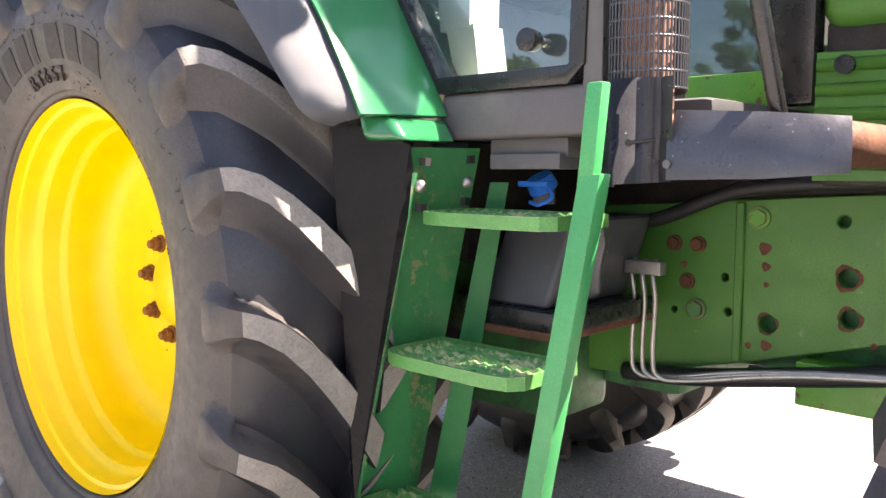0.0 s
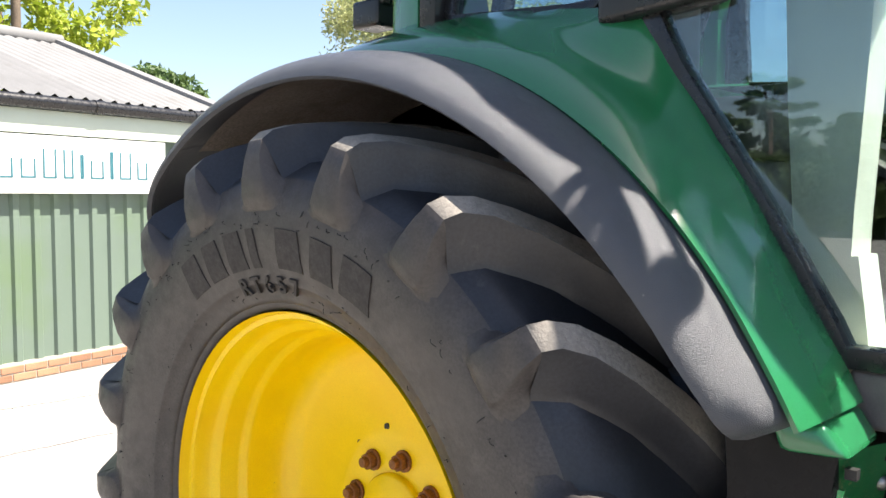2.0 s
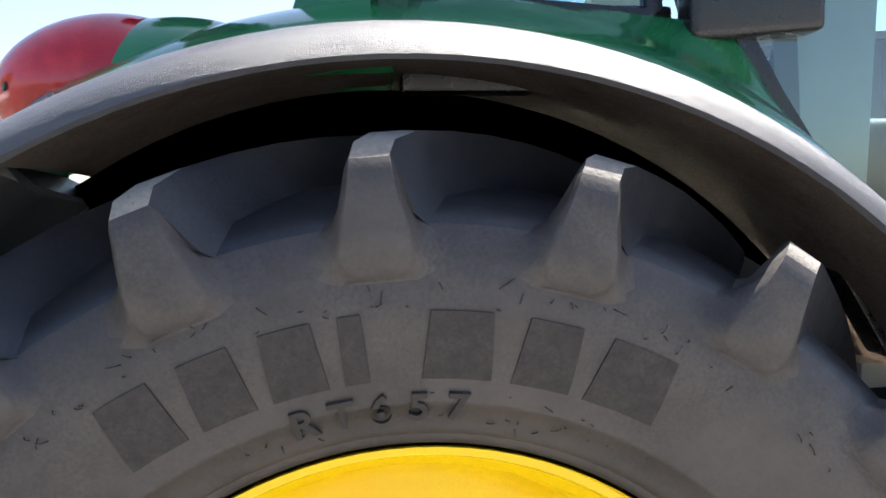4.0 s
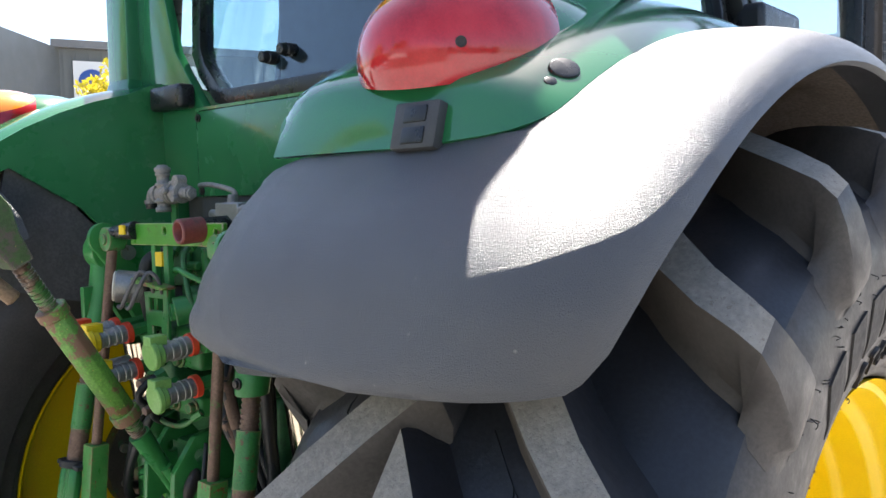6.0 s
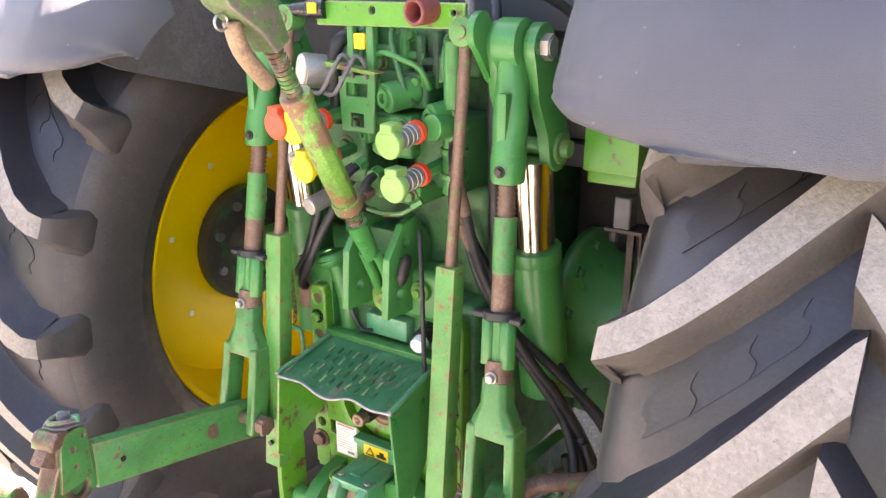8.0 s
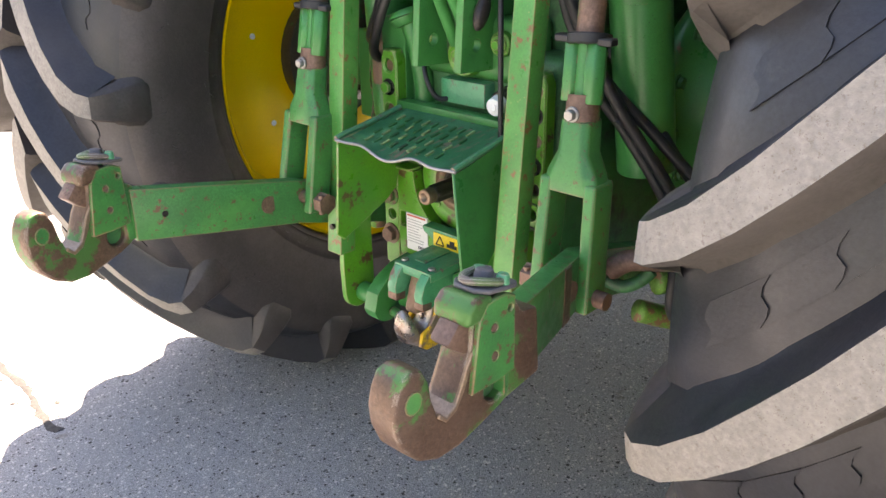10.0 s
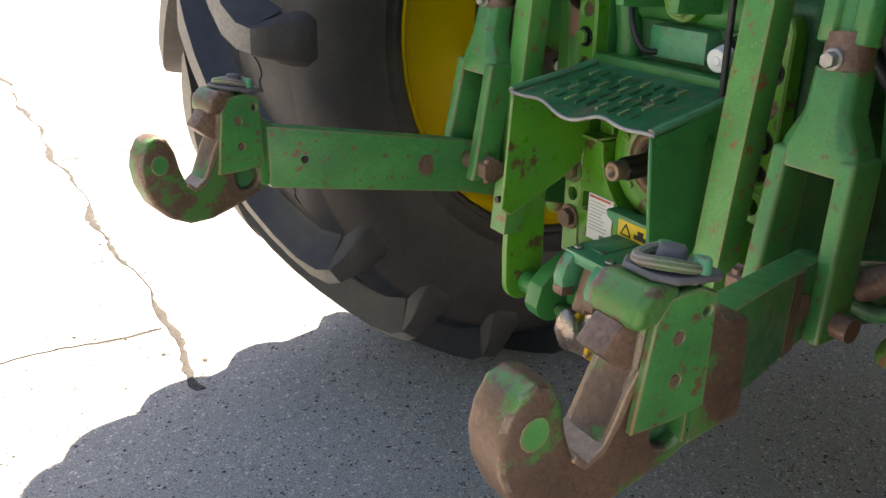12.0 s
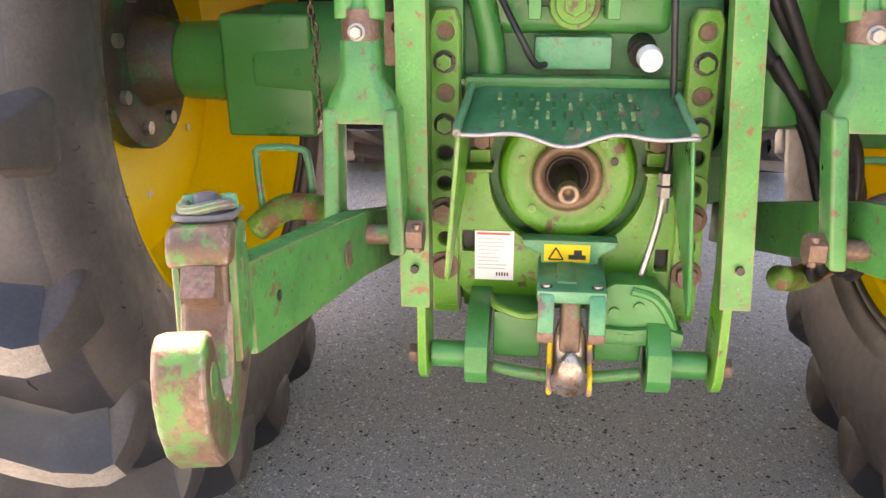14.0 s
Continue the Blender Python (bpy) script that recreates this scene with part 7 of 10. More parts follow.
    bolt("head_screw", along(1.385) + Vector((-0.031, 0, 0)), (-1, 0, 0), 0.008, 0.006, DARK_METAL, lr)
    bm = bmesh.new()
    for k in range(9):
        z = 1.295 + 0.009 * k
        rod(bm, along(z), along(z + 0.005), 0.0175, seg=16)
    rod(bm, along(1.28), along(1.38), 0.0155, seg=16)
    part("rod_thread", bm, BROWN_STEEL, lr, "rusty threaded section")
    bm = bmesh.new()
    rod(bm, along(1.20), along(1.30), 0.0215, seg=18)
    part("rod_tube", bm, WORN_GREEN, lr)
    bm = bmesh.new()
    rod(bm, along(1.12), along(1.21), 0.0205, seg=18)
    part("rod_shaft", bm, BROWN_STEEL, lr, "rubbed brown steel shaft")
    bm = bmesh.new()
    c = along(1.125)
    rod(bm, c - ax * 0.008, c + ax * 0.008, 0.034, seg=20)
    box(bm, (c.x - 0.02, c.y - 0.05, c.z - 0.005), (c.x + 0.0, c.y + 0.05, c.z + 0.006))
    part("clamp_ring", bm, HOSE, lr, "black clamp ring", bevel=0.002, seg=1)
    bm = bmesh.new()
    for yy in (-0.019, 0.019):
        a, b = along(1.12) + Vector((-0.006, yy, 0)), along(1.035) + Vector((-0.006, yy, 0))
        rod(bm, a, b, 0.017, seg=6)
    rod(bm, along(1.12), along(1.02), 0.018, seg=16)
    part("rod_sleeve", bm, PANEL_GREEN, lr, "ribbed green sleeve", bevel=0.002, seg=1)
    bm = bmesh.new()
    rod(bm, along(1.045), along(1.005), 0.026, seg=18)
    part("rod_collar", bm, BROWN_STEEL, lr)
    cb = along(1.022)
    bolt("collar_bolt", cb + Vector((-0.026, 0, 0)), (-1, 0, 0), 0.009, 0.01, CAST, lr)
    bm = bmesh.new()
    a = along(1.01)
    b = along(0.93)
    rows = []
    for z, wx, wy in ((1.012, 0.026, 0.026), (0.965, 0.027, 0.028), (0.935, 0.027, 0.044), (0.905, 0.025, 0.052)):
        p = along(z)
        rows.append([bm.verts.new(p + Vector((sx * wx, sy * wy, 0))) for sx, sy in ((-1, -0.6), (-0.6, -1), (0.6, -1), (1, -0.6), (1, 0.6), (0.6, 1), (-0.6, 1), (-1, 0.6))])
    for p, q in zip(rows, rows[1:]):
        for k in range(8):
            bm.faces.new((p[k], p[(k + 1) % 8], q[(k + 1) % 8], q[k]))
    bm.faces.new(rows[0][::-1])
    bm.faces.new(rows[-1])
    bmesh.ops.recalc_face_normals(bm, faces=bm.faces[:])
    part("fork_neck", bm, WORN_GREEN, lr, bevel=0.004)
    for yy in (-0.04, 0.04):
        bm = bmesh.new()
        p, q = along(0.925) + Vector((0, yy, 0)), along(0.735) + Vector((0.0, yy * 1.12, 0))
        dx = 0.026
        V = [bm.verts.new(c + Vector((sx * dx, sy * 0.011, 0))) for c in (p, q) for sx, sy in ((-1, -1), (1, -1), (1, 1), (-1, 1))]
        for f in ((0, 1, 2, 3), (7, 6, 5, 4), (0, 4, 5, 1), (1, 5, 6, 2), (2, 6, 7, 3), (3, 7, 4, 0)):
            bm.faces.new([V[i] for i in f])
        bmesh.ops.recalc_face_normals(bm, faces=bm.faces[:])
        part("fork_leg", bm, WORN_GREEN, lr, bevel=0.006, seg=3)
    pin = along(0.755)
    bm = bmesh.new()
    rod(bm, pin + Vector((0, -0.075, 0)), pin + Vector((0, 0.075, 0)), 0.014, seg=18)
    hex_head(bm, pin + Vector((0, -s * 0.056, 0)), (0, -s, 0), 0.022, 0.022)
    rod(bm, pin + Vector((-0.01, -s * 0.07, -0.02)), pin + Vector((-0.01, -s * 0.07, 0.02)), 0.006, seg=10)
    part("fork_pin", bm, BROWN_STEEL, lr, "rusty fork pin")
    # lower link with hook end
    H = Vector((-0.965, 0.328, 0.802)) if s > 0 else Vector((-0.945, -0.508, 0.828))
    Mid = Vector((-0.63, 0.29, 0.745)) if s > 0 else Vector((-0.60, -0.385, 0.77))
    Fr = Vector((-0.12, 0.27, 0.60)) if s > 0 else Vector((-0.12, -0.30, 0.62))
    bm = bmesh.new()
    rows = []
    for p, h in ((H + Vector((0.0, 0, 0)), 0.05), (H * 0.5 + Mid * 0.5, 0.049), (Mid, 0.047), (Mid * 0.5 + Fr * 0.5, 0.044), (Fr, 0.04)):
        rows.append([bm.verts.new(p + Vector((0, sy * 0.0165, sz * h))) for sy, sz in ((-1, -1), (1, -1), (1, 1), (-1, 1))])
    for p, q in zip(rows, rows[1:]):
        for k in range(4):
            bm.faces.new((p[k], p[(k + 1) % 4], q[(k + 1) % 4], q[k]))
    bm.faces.new(rows[0][::-1])
    bm.faces.new(rows[-1])
    bmesh.ops.recalc_face_normals(bm, faces=bm.faces[:])
    link = part("lower_link", bm, WORN_GREEN, tractor, "green lower link arm with a claw hook end", bevel=0.005)
    dirv = (Mid - H).normalized()
    for u, r in ((0.17, 0.006), (0.80, 0.018)):
        p = H + (Mid - H) * u
        for q in (-1, 1):
            bm = bmesh.new()
            rod(bm, p + Vector((0, q * 0.0155, 0)), p + Vector((0, q * 0.0178, 0)), r, seg=20)
            part("link_hole", bm, DARK_METAL if r < 0.01 else BROWN_STEEL, link)
    # claw: casting, capped latch block, cheeks with a hollow below them, latch tongue, washer and wire pin
    ang, Hc, kx, kz = (0.2, Vector((-0.985, 0.334, 0.806)), 0.94, 1.0) if s > 0 else (0.0, Vector((-0.937, -0.500, 0.824)), 0.92, 0.94)
    base = Matrix.Translation(Hc) @ Matrix.Rotation(ang, 4, 'Z') @ XZ @ Matrix.Diagonal((kx, kz, 1, 1))
    prof = [(0.014, -0.052), (0.016, 0.06), (0.006, 0.088), (-0.03, 0.094), (-0.066, 0.085), (-0.07, 0.04), (-0.08, 0.024), (-0.09, 0.002), (-0.1, -0.018), (-0.115, -0.029), (-0.128, -0.017), (-0.136, 0.006), (-0.141, 0.032), (-0.151, 0.053), (-0.168, 0.059), (-0.184, 0.054)]
    prof += [(-0.195, 0.036), (-0.2, 0.016), (-0.197, -0.012), (-0.184, -0.042), (-0.16, -0.066), (-0.128, -0.081), (-0.09, -0.082), (-0.05, -0.073), (-0.01, -0.062)]
    bm = bmesh.new()
    plate(bm, prof, base, 0.04, [(-0.022, -0.028, 0.02)])
    part("claw_hook", bm, WORN_STEEL, link, "worn claw hook with bare rubbed steel", bevel=0.009, seg=3)
    bm = bmesh.new()
    plate(bm, [(-0.067, 0.042), (-0.0785, 0.025), (-0.0885, 0.003), (-0.0985, -0.0165), (-0.115, -0.027), (-0.1265, -0.016), (-0.13, -0.021), (-0.115, -0.034), (-0.096, -0.026), (-0.082, -0.004), (-0.064, 0.036)], base, 0.044)
    part("throat_face", bm, BARE_STEEL, link, "bright polished throat of the claw", bevel=0.0012, seg=1)
    # rubbed brown neck behind the cheeks
    bm = bmesh.new()
    plate(bm, [(0.0, -0.056), (0.0, 0.085), (0.014, 0.082), (0.03, 0.058), (0.062, 0.052), (0.07, -0.046)] if s < 0 else [(0.0, -0.05), (0.0, 0.07), (0.02, 0.055), (0.03, 0.05), (0.033, -0.05)], base, 0.042)
    part("claw_neck", bm, WORN_STEEL if s < 0 else WORN_GREEN, link, "rubbed neck of the claw", bevel=0.005, seg=2)
    if s < 0:
        for u0, u1 in ((0.70, 0.80),):
            a, c = H + (Mid - H) * u0, H + (Mid - H) * u1
            for q in (-1, 1):
                bm = bmesh.new()
                vs = [bm.verts.new(p + Vector((0, q * e, h))) for p, h0 in ((a, 0.046), (c, 0.045)) for h in (-h0, h0) for e in (0.0155, 0.0178)]
                for f in ((0, 1, 3, 2), (4, 6, 7, 5), (0, 2, 6, 4), (1, 5, 7, 3), (0, 4, 5, 1), (2, 3, 7, 6)):
                    bm.faces.new([vs[i] for i in f])
                bmesh.ops.recalc_face_normals(bm, faces=bm.faces[:])
                part("rubbed_band", bm, BROWN_STEEL, link, "rubbed bare band on the link")
    bm = bmesh.new()
    plate(bm, arc(-0.022, -0.028, 0.021, 0, 360, 18)[:-1], base, 0.014)
    part("claw_hollow", bm, DARK_GREEN, link, "dark green hollow in the claw")
    bm = bmesh.new()
    plate(bm, [(-0.084, 0.078), (-0.082, 0.098), (-0.068, 0.111), (-0.036, 0.107), (-0.03, 0.084), (-0.05, 0.076)], base, 0.054)
    part("latch_block", bm, WORN_STEEL, link, "rubbed steel cap over the latch", bevel=0.008, seg=3)
    bm = bmesh.new()
    plate(bm, [(-0.062, 0.042), (-0.06, 0.08), (-0.084, 0.082), (-0.09, 0.074), (-0.104, 0.06), (-0.084, 0.044), (-0.072, 0.036)], base, 0.03)
    part("latch_tongue", bm, BROWN_STEEL, link, "worn steel latch tongue", bevel=0.005, seg=2)
    for q in (-1, 1):
        bm = bmesh.new()
        plate(bm, [(-0.062, 0.08), (-0.048, 0.1), (-0.012, 0.1), (0.006, 0.092), (0.008, -0.013), (-0.03, -0.016), (-0.076, -0.014)], base @ Matrix.Translation((0, 0, q * 0.0235)), 0.0075, [(-0.034, 0.062, 0.0052), (-0.032, 0.023, 0.0052), (-0.004, 0.078, 0.0045)])
        part("hook_cheek_plate", bm, WORN_GREEN, link, "green cheek plate with three holes", bevel=0.0015, seg=1)
        for hx, hz in ((-0.034, 0.062), (-0.032, 0.023)):
            bm = bmesh.new()
            rod(bm, base @ Vector((hx, hz, q * 0.024)), base @ Vector((hx, hz, q * 0.027)), 0.005, seg=12)
            part("cheek_hole", bm, BROWN_STEEL, link)
        bm = bmesh.new()
        n = 12
        dab = [(-0.168 + 0.014 * math.cos(2 * math.pi * k / n), 0.018 + 0.015 * math.sin(2 * math.pi * k / n)) for k in range(n)]
        plate(bm, dab, base @ Matrix.Translation((0, 0, q * 0.0205)), 0.0016)
        part("green_dab", bm, WORN_GREEN, link, "round green dab left on the claw", bevel=0.0006, seg=1)
    top = base @ Matrix.Translation((-0.022, 0.1075, 0)) @ Matrix.Rotation(-0.16, 4, 'Z') @ Matrix.Rotation(radians(-90), 4, 'X')
    bm = bmesh.new()
    plate(bm, [(0.036, 0.026), (0.04, 0.012), (0.04, -0.02), (0.03, -0.027), (-0.02, -0.027), (-0.036, -0.014), (-0.037, 0.014), (-0.02, 0.027)], top, 0.006)
    part("latch_washer", bm, GREY_PAINT, link, "grey steel plate on top of the claw", bevel=0.0015, seg=1)
    bm = bmesh.new()
    tube(bm, [top @ Vector((0.028 * math.cos(a) - 0.002, 0.02 * math.sin(a), 0.008 + 0.002 * math.sin(2 * a))) for a in [0.4 + 5.4 * k / 16 for k in range(17)]], 0.0052, 8, 2)
    part("latch_spring", bm, CLAW_GREEN, link, "bent wire clip on top of the claw")
    for dx, dz, r, h, mt in ((0.0, 0.0, 0.013, 0.019, GREY_PAINT), (0.012, 0.016, 0.009, 0.016, TEAL_GREEN), (0.014, -0.017, 0.009, 0.016, TEAL_GREEN)):
        bm = bmesh.new()
        rod(bm, top @ Vector((dx, dz, 0.0)), top @ Vector((dx, dz, h)), r, r * 0.8, seg=14)
        part("latch_knob", bm, mt, link, bevel=0.003, seg=2)
    if s < 0:
        # stabiliser between the link and the axle
        bm = bmesh.new()
        tube(bm, [(-0.52, -0.40, 0.757), (-0.512, -0.42, 0.775), (-0.505, -0.437, 0.782), (-0.48, -0.475, 0.784), (-0.42, -0.555, 0.786)], 0.018, 14)
        stay = part("stabiliser_bar", bm, BROWN_STEEL, tractor, "rusty stabiliser bar beside the lower link")
        bm = bmesh.new()
        rod(bm, (-0.456, -0.505, 0.79), (-0.452, -0.51, 0.73), 0.022, 0.018, seg=16)
        part("stabiliser_joint", bm, BROWN_STEEL, stay, bevel=0.004, seg=2)
        bm = bmesh.new()
        tube(bm, [(-0.53, -0.40, 0.745), (-0.515, -0.425, 0.735), (-0.50, -0.445, 0.745), (-0.488, -0.46, 0.765)], 0.011, 10)
        part("stabiliser_clip", bm, DARK_GREEN, stay)
    # rear axle housing and hub flange on this side
    bm = bmesh.new()
    rod(bm, (0.0, s * 0.2, AXLE_Z), (0.0, s * 0.60, AXLE_Z), 0.125, 0.115, seg=28)
    rod(bm, (0.0, s * 0.58, AXLE_Z), (0.0, s * 0.78, AXLE_Z), 0.085, 0.078, seg=28)
    box(bm, (-0.11, s * 0.48, 0.765), (0.11, s * 0.66, 1.0))
    axh = part("axle_housing", bm, PANEL_GREEN, tractor, "green rear axle housing", bevel=0.01, seg=3)
    bm = bmesh.new()
    rod(bm, (0.0, s * 0.77, AXLE_Z), (0.0, s * 0.86, AXLE_Z), 0.07, 0.10, seg=28)
    rod(bm, (0.0, s * 0.86, AXLE_Z), (0.0, s * 0.905, AXLE_Z), 0.185, 0.185, seg=40)
    part("hub_flange", bm, OILY_FLANGE, axh, "oily brown hub flange with green paint left", bevel=0.006)
    for k in range(8):
        a = radians(22.5 + 45 * k)
        p = Vector((0.143 * math.cos(a), s * 0.86, AXLE_Z + 0.143 * math.sin(a)))
        bm = bmesh.new()
        rod(bm, p, p - Vector((0, s * 0.012, 0)), 0.014, seg=14)
        part("hub_stud", bm, STEEL, axh)
    # white discs paint in the daylight that would show through the wheel's holes
    for k in range(7):
        a = radians(10 + 51.4 * k)
        p = Vector((0.29 * math.cos(a), s * 0.895, AXLE_Z + 0.29 * math.sin(a)))
        bm = bmesh.new()
        rod(bm, p, p - Vector((0, s * 0.004, 0)), 0.008, seg=12)
        part("light_hole", bm, LABEL_WHITE, axh)
    # sway limiter: bent handle, block and chain
    bm = bmesh.new()
    tube(bm, [(-0.20, s * 0.57, 0.62), (-0.20, s * 0.575, 0.74), (-0.20, s * 0.565, 0.765), (-0.20, s * 0.49, 0.765), (-0.20, s * 0.475, 0.745), (-0.20, s * 0.47, 0.68)], 0.007, 10, 4)
    part("sway_handle", bm, TEAL_GREEN, axh, "bent green handle")
    bm = bmesh.new()
    tube(bm, [(-0.22, s * 0.58, 0.61), (-0.22, s * 0.52, 0.655), (-0.24, s * 0.44, 0.66), (-0.32, s * 0.38, 0.66)], 0.026, 12)
    tube(bm, [(-0.22, s * 0.50, 0.60), (-0.26, s * 0.42, 0.57), (-0.34, s * 0.36, 0.60)], 0.022, 12)
    part("sway_block", bm, RUSTY_GREEN, axh, bevel=0.0)
    if s < 0:
        bm = bmesh.new()
        box(bm, (-0.25, -0.50, 1.225), (-0.19, -0.42, 1.233))
        box(bm, (-0.21, -0.47, 1.03), (-0.197, -0.455, 1.225))
        box(bm, (-0.21, -0.487, 1.03), (-0.197, -0.48, 1.225))
        rod(bm, (-0.24, -0.44, 1.205), (-0.24, -0.44, 1.225), 0.012, seg=6)
        part("hose_bracket", bm, DARK_METAL, axh, "dark bracket beside the axle", bevel=0.001, seg=1)
        bm = bmesh.new()
        box(bm, (-0.255, -0.475, 1.235), (-0.215, -0.44, 1.30))
        part("pale_tag", bm, GREY_PAINT, axh, bevel=0.003, seg=1)
        # flanged trumpet casting of the axle with its ring of bolts
        bm = bmesh.new()
        lathe(bm, [(0.20, -0.02), (0.21, -0.012), (0.21, 0.012), (0.195, 0.02), (0.165, 0.05), (0.14, 0.14), (0.13, 0.2)], Matrix.Translation((-0.02, -0.30, AXLE_Z + 0.04)) @ frame_of((0, -1, 0)), 40)
        part("axle_flange", bm, PANEL_GREEN, axh, "round green flange of the axle casting", sharp=40)
        for k in range(12):
            a = radians(30 * k + 10)
            bolt("flange_bolt", (-0.02 + 0.185 * math.cos(a), -0.322, AXLE_Z + 0.04 + 0.185 * math.sin(a)), (0, -1, 0), 0.012, 0.01, DARK_GREEN, axh)
    if s > 0:
        # slack chain beside the axle
        for k in range(16):
            p = Vector((-0.27, 0.428 + 0.004 * math.sin(k * 0.9), 1.05 - 0.0145 * k))
            e = Vector((1, 0, 0)) if k % 2 else Vector((0, 1, 0))
            bm = bmesh.new()
            tube(bm, [p + e * 0.0048 * math.cos(a) + Vector((0, 0, 0.0105 * math.sin(a))) for a in [2 * math.pi * q / 10 for q in range(11)]], 0.0019, 6, 1, smooth=False)
            part("chain_link", bm, BROWN_STEEL, axh, sharp=60)
    # assist cylinder beside the lift rod
    bm = bmesh.new()
    rod(bm, (-0.355, s * 0.305, 1.38), (-0.325, s * 0.305, 1.16), 0.042, seg=32)
    cyl = part("ram_rod", bm, CHROME, tractor, "polished chrome ram")
    bm = bmesh.new()
    rod(bm, (-0.327, s * 0.305, 1.18), (-0.29, s * 0.325, 0.86), 0.053, seg=32)
    rod(bm, (-0.33, s * 0.305, 1.195), (-0.325, s * 0.305, 1.165), 0.056, seg=32)
    part("ram_barrel", bm, PANEL_GREEN, cyl, "green hydraulic barrel", bevel=0.003)


build_lift(-1)
build_lift(1)


def build_top_link():
    low, top = Vector((-0.44, -0.008, 1.085)), Vector((-0.812, -0.034, 1.70))
    ax = (top - low).normalized()

    def at(u):
        return low + ax * u
    bm = bmesh.new()
    rod(bm, at(0.235), at(0.505), 0.026, 0.027, seg=8)
    rod(bm, at(0.23), at(0.255), 0.029, seg=16)
    rod(bm, at(0.49), at(0.512), 0.029, seg=16)
    tl = part("top_link", bm, RUSTY_GREEN, tractor, "flaking green adjustable top link", bevel=0.002, seg=1)
    for u0, u1 in ((0.185, 0.235), (0.508, 0.615)):
        bm = bmesh.new()
        k = u0
        while k < u1:
            rod(bm, at(k), at(k + 0.005), 0.0165, seg=14)
            k += 0.009
        rod(bm, at(u0), at(u1), 0.0145, seg=14)
        part("link_thread", bm, WORN_STEEL, tl, "bare screw thread")
    bm = bmesh.new()
    rod(bm, at(0.09), at(0.19), 0.017, 0.022, seg=16)
    for yy in (-0.022, 0.022):
        rod(bm, at(-0.02) + Vector((0, yy, 0)), at(0.10) + Vector((0, yy * 0.8, 0)), 0.012, seg=12)
    part("lower_fork", bm, PANEL_GREEN, tl, "green lower fork")
    # claw at the top end
    u = ax
    side = Vector((0, 1, 0))
    nrm = u.cross(side).normalized()
    B = Matrix((-nrm, u, -side)).transposed().to_4x4()
    m = Matrix.Translation(at(0.615)) @ B @ Matrix.Scale(1.02, 4) @ Matrix.Diagonal((0.9, 1, 1, 1))
    bm = bmesh.new()
    plate(bm, [(-0.022, -0.005), (0.02, -0.005), (0.026, 0.05), (0.04, 0.09), (0.036, 0.118), (0.024, 0.122), (0.018, 0.128)] + arc(-0.018, 0.15, 0.053, -20, 178, 18) + [(-0.07, 0.11), (-0.052, 0.075), (-0.032, 0.04)], m, 0.058)
    part("claw_head", bm, CLAW_GREEN, tl, "mottled worn claw with a rounded head", bevel=0.016, seg=4)
    bm = bmesh.new()
    lathe(bm, [(0.017, 0.0), (0.026, 0.0), (0.028, 0.004), (0.026, 0.008), (0.018, 0.008)], Matrix.Translation(m @ Vector((0.012, 0.145, 0.024))) @ frame_of((-0.25, -1, 0.1)), 24, closed=True)
    part("bolt_socket", bm, WORN_STEEL, tl, "worn rim round the claw's bolt", sharp=50)
    bm = bmesh.new()
    for k in range(7):
        p = m @ Vector((0.028 + 0.0018 * k, 0.052 + 0.006 * k, 0.0))
        rod(bm, p + Vector((0, -0.02, 0)), p + Vector((0, 0.02, 0)), 0.0028, seg=8)
    part("claw_teeth", bm, PANEL_GREEN, tl)
    bm = bmesh.new()
    c = m @ Vector((0.012, 0.145, 0.01))
    rod(bm, c, c - side * 0.022, 0.0185, 0.017, seg=22)
    part("claw_bolt", bm, RUST_NUT, tl, "rusty round bolt", bevel=0.003)
    bm = bmesh.new()
    a = m @ Vector((-0.055, 0.075, 0.0))
    b = m @ Vector((-0.045, -0.05, 0.0))
    tube(bm, [a, a * 0.6 + b * 0.4 + nrm * 0.012, b], 0.015, 10)
    part("claw_lever", bm, material("lever_tan", (0.3, 0.2, 0.12), 0.55, 0.2, 0.3, 24, 0.3, 200, (0.14, 0.09, 0.06), 0.4, 20, 0.1), tl, "brown release lever")
    bm = bmesh.new()
    cc = m @ Vector((-0.075, 0.085, 0))
    tube(bm, [cc + Vector((0.013 * math.cos(t), 0, 0.012 * math.sin(t))) for t in [2 * math.pi * k / 12 for k in range(13)]], 0.0025, 6, 2)
    part("lever_ring", bm, STEEL, tl)
    # bracket that holds it
    for y, mt in ((-0.05, LIGHT_GREEN), (0.056, PANEL_GREEN)):
        bm = bmesh.new()
        plate(bm, [(-0.50, 1.03), (-0.36, 1.02), (-0.33, 1.16), (-0.39, 1.235), (-0.44, 1.225), (-0.49, 1.16)], at_y(y), 0.018, [(-0.455, 1.075, 0.011), (-0.43, 1.185, 0.012)])
        br = part("link_bracket", bm, PANEL_GREEN, tractor, "green top link bracket plate", bevel=0.004)
        if y < 0:
            bm = bmesh.new()
            bmesh.ops.create_uvsphere(bm, u_segments=16, v_segments=10, radius=1, matrix=Matrix.Translation((-0.462, -0.076, 1.135)) @ pose(0, 0, 0, 0, 25, 0) @ Matrix.Diagonal((0.016, 0.012, 0.034, 1)))
            part("pin_knob", bm, DARK_METAL, br, "dark oval knob")
    bm = bmesh.new()
    box(bm, (-0.42, -0.055, 1.04), (-0.34, 0.07, 1.2))
    part("bracket_block", bm, DARK_GREEN, tractor, bevel=0.01)


build_top_link()


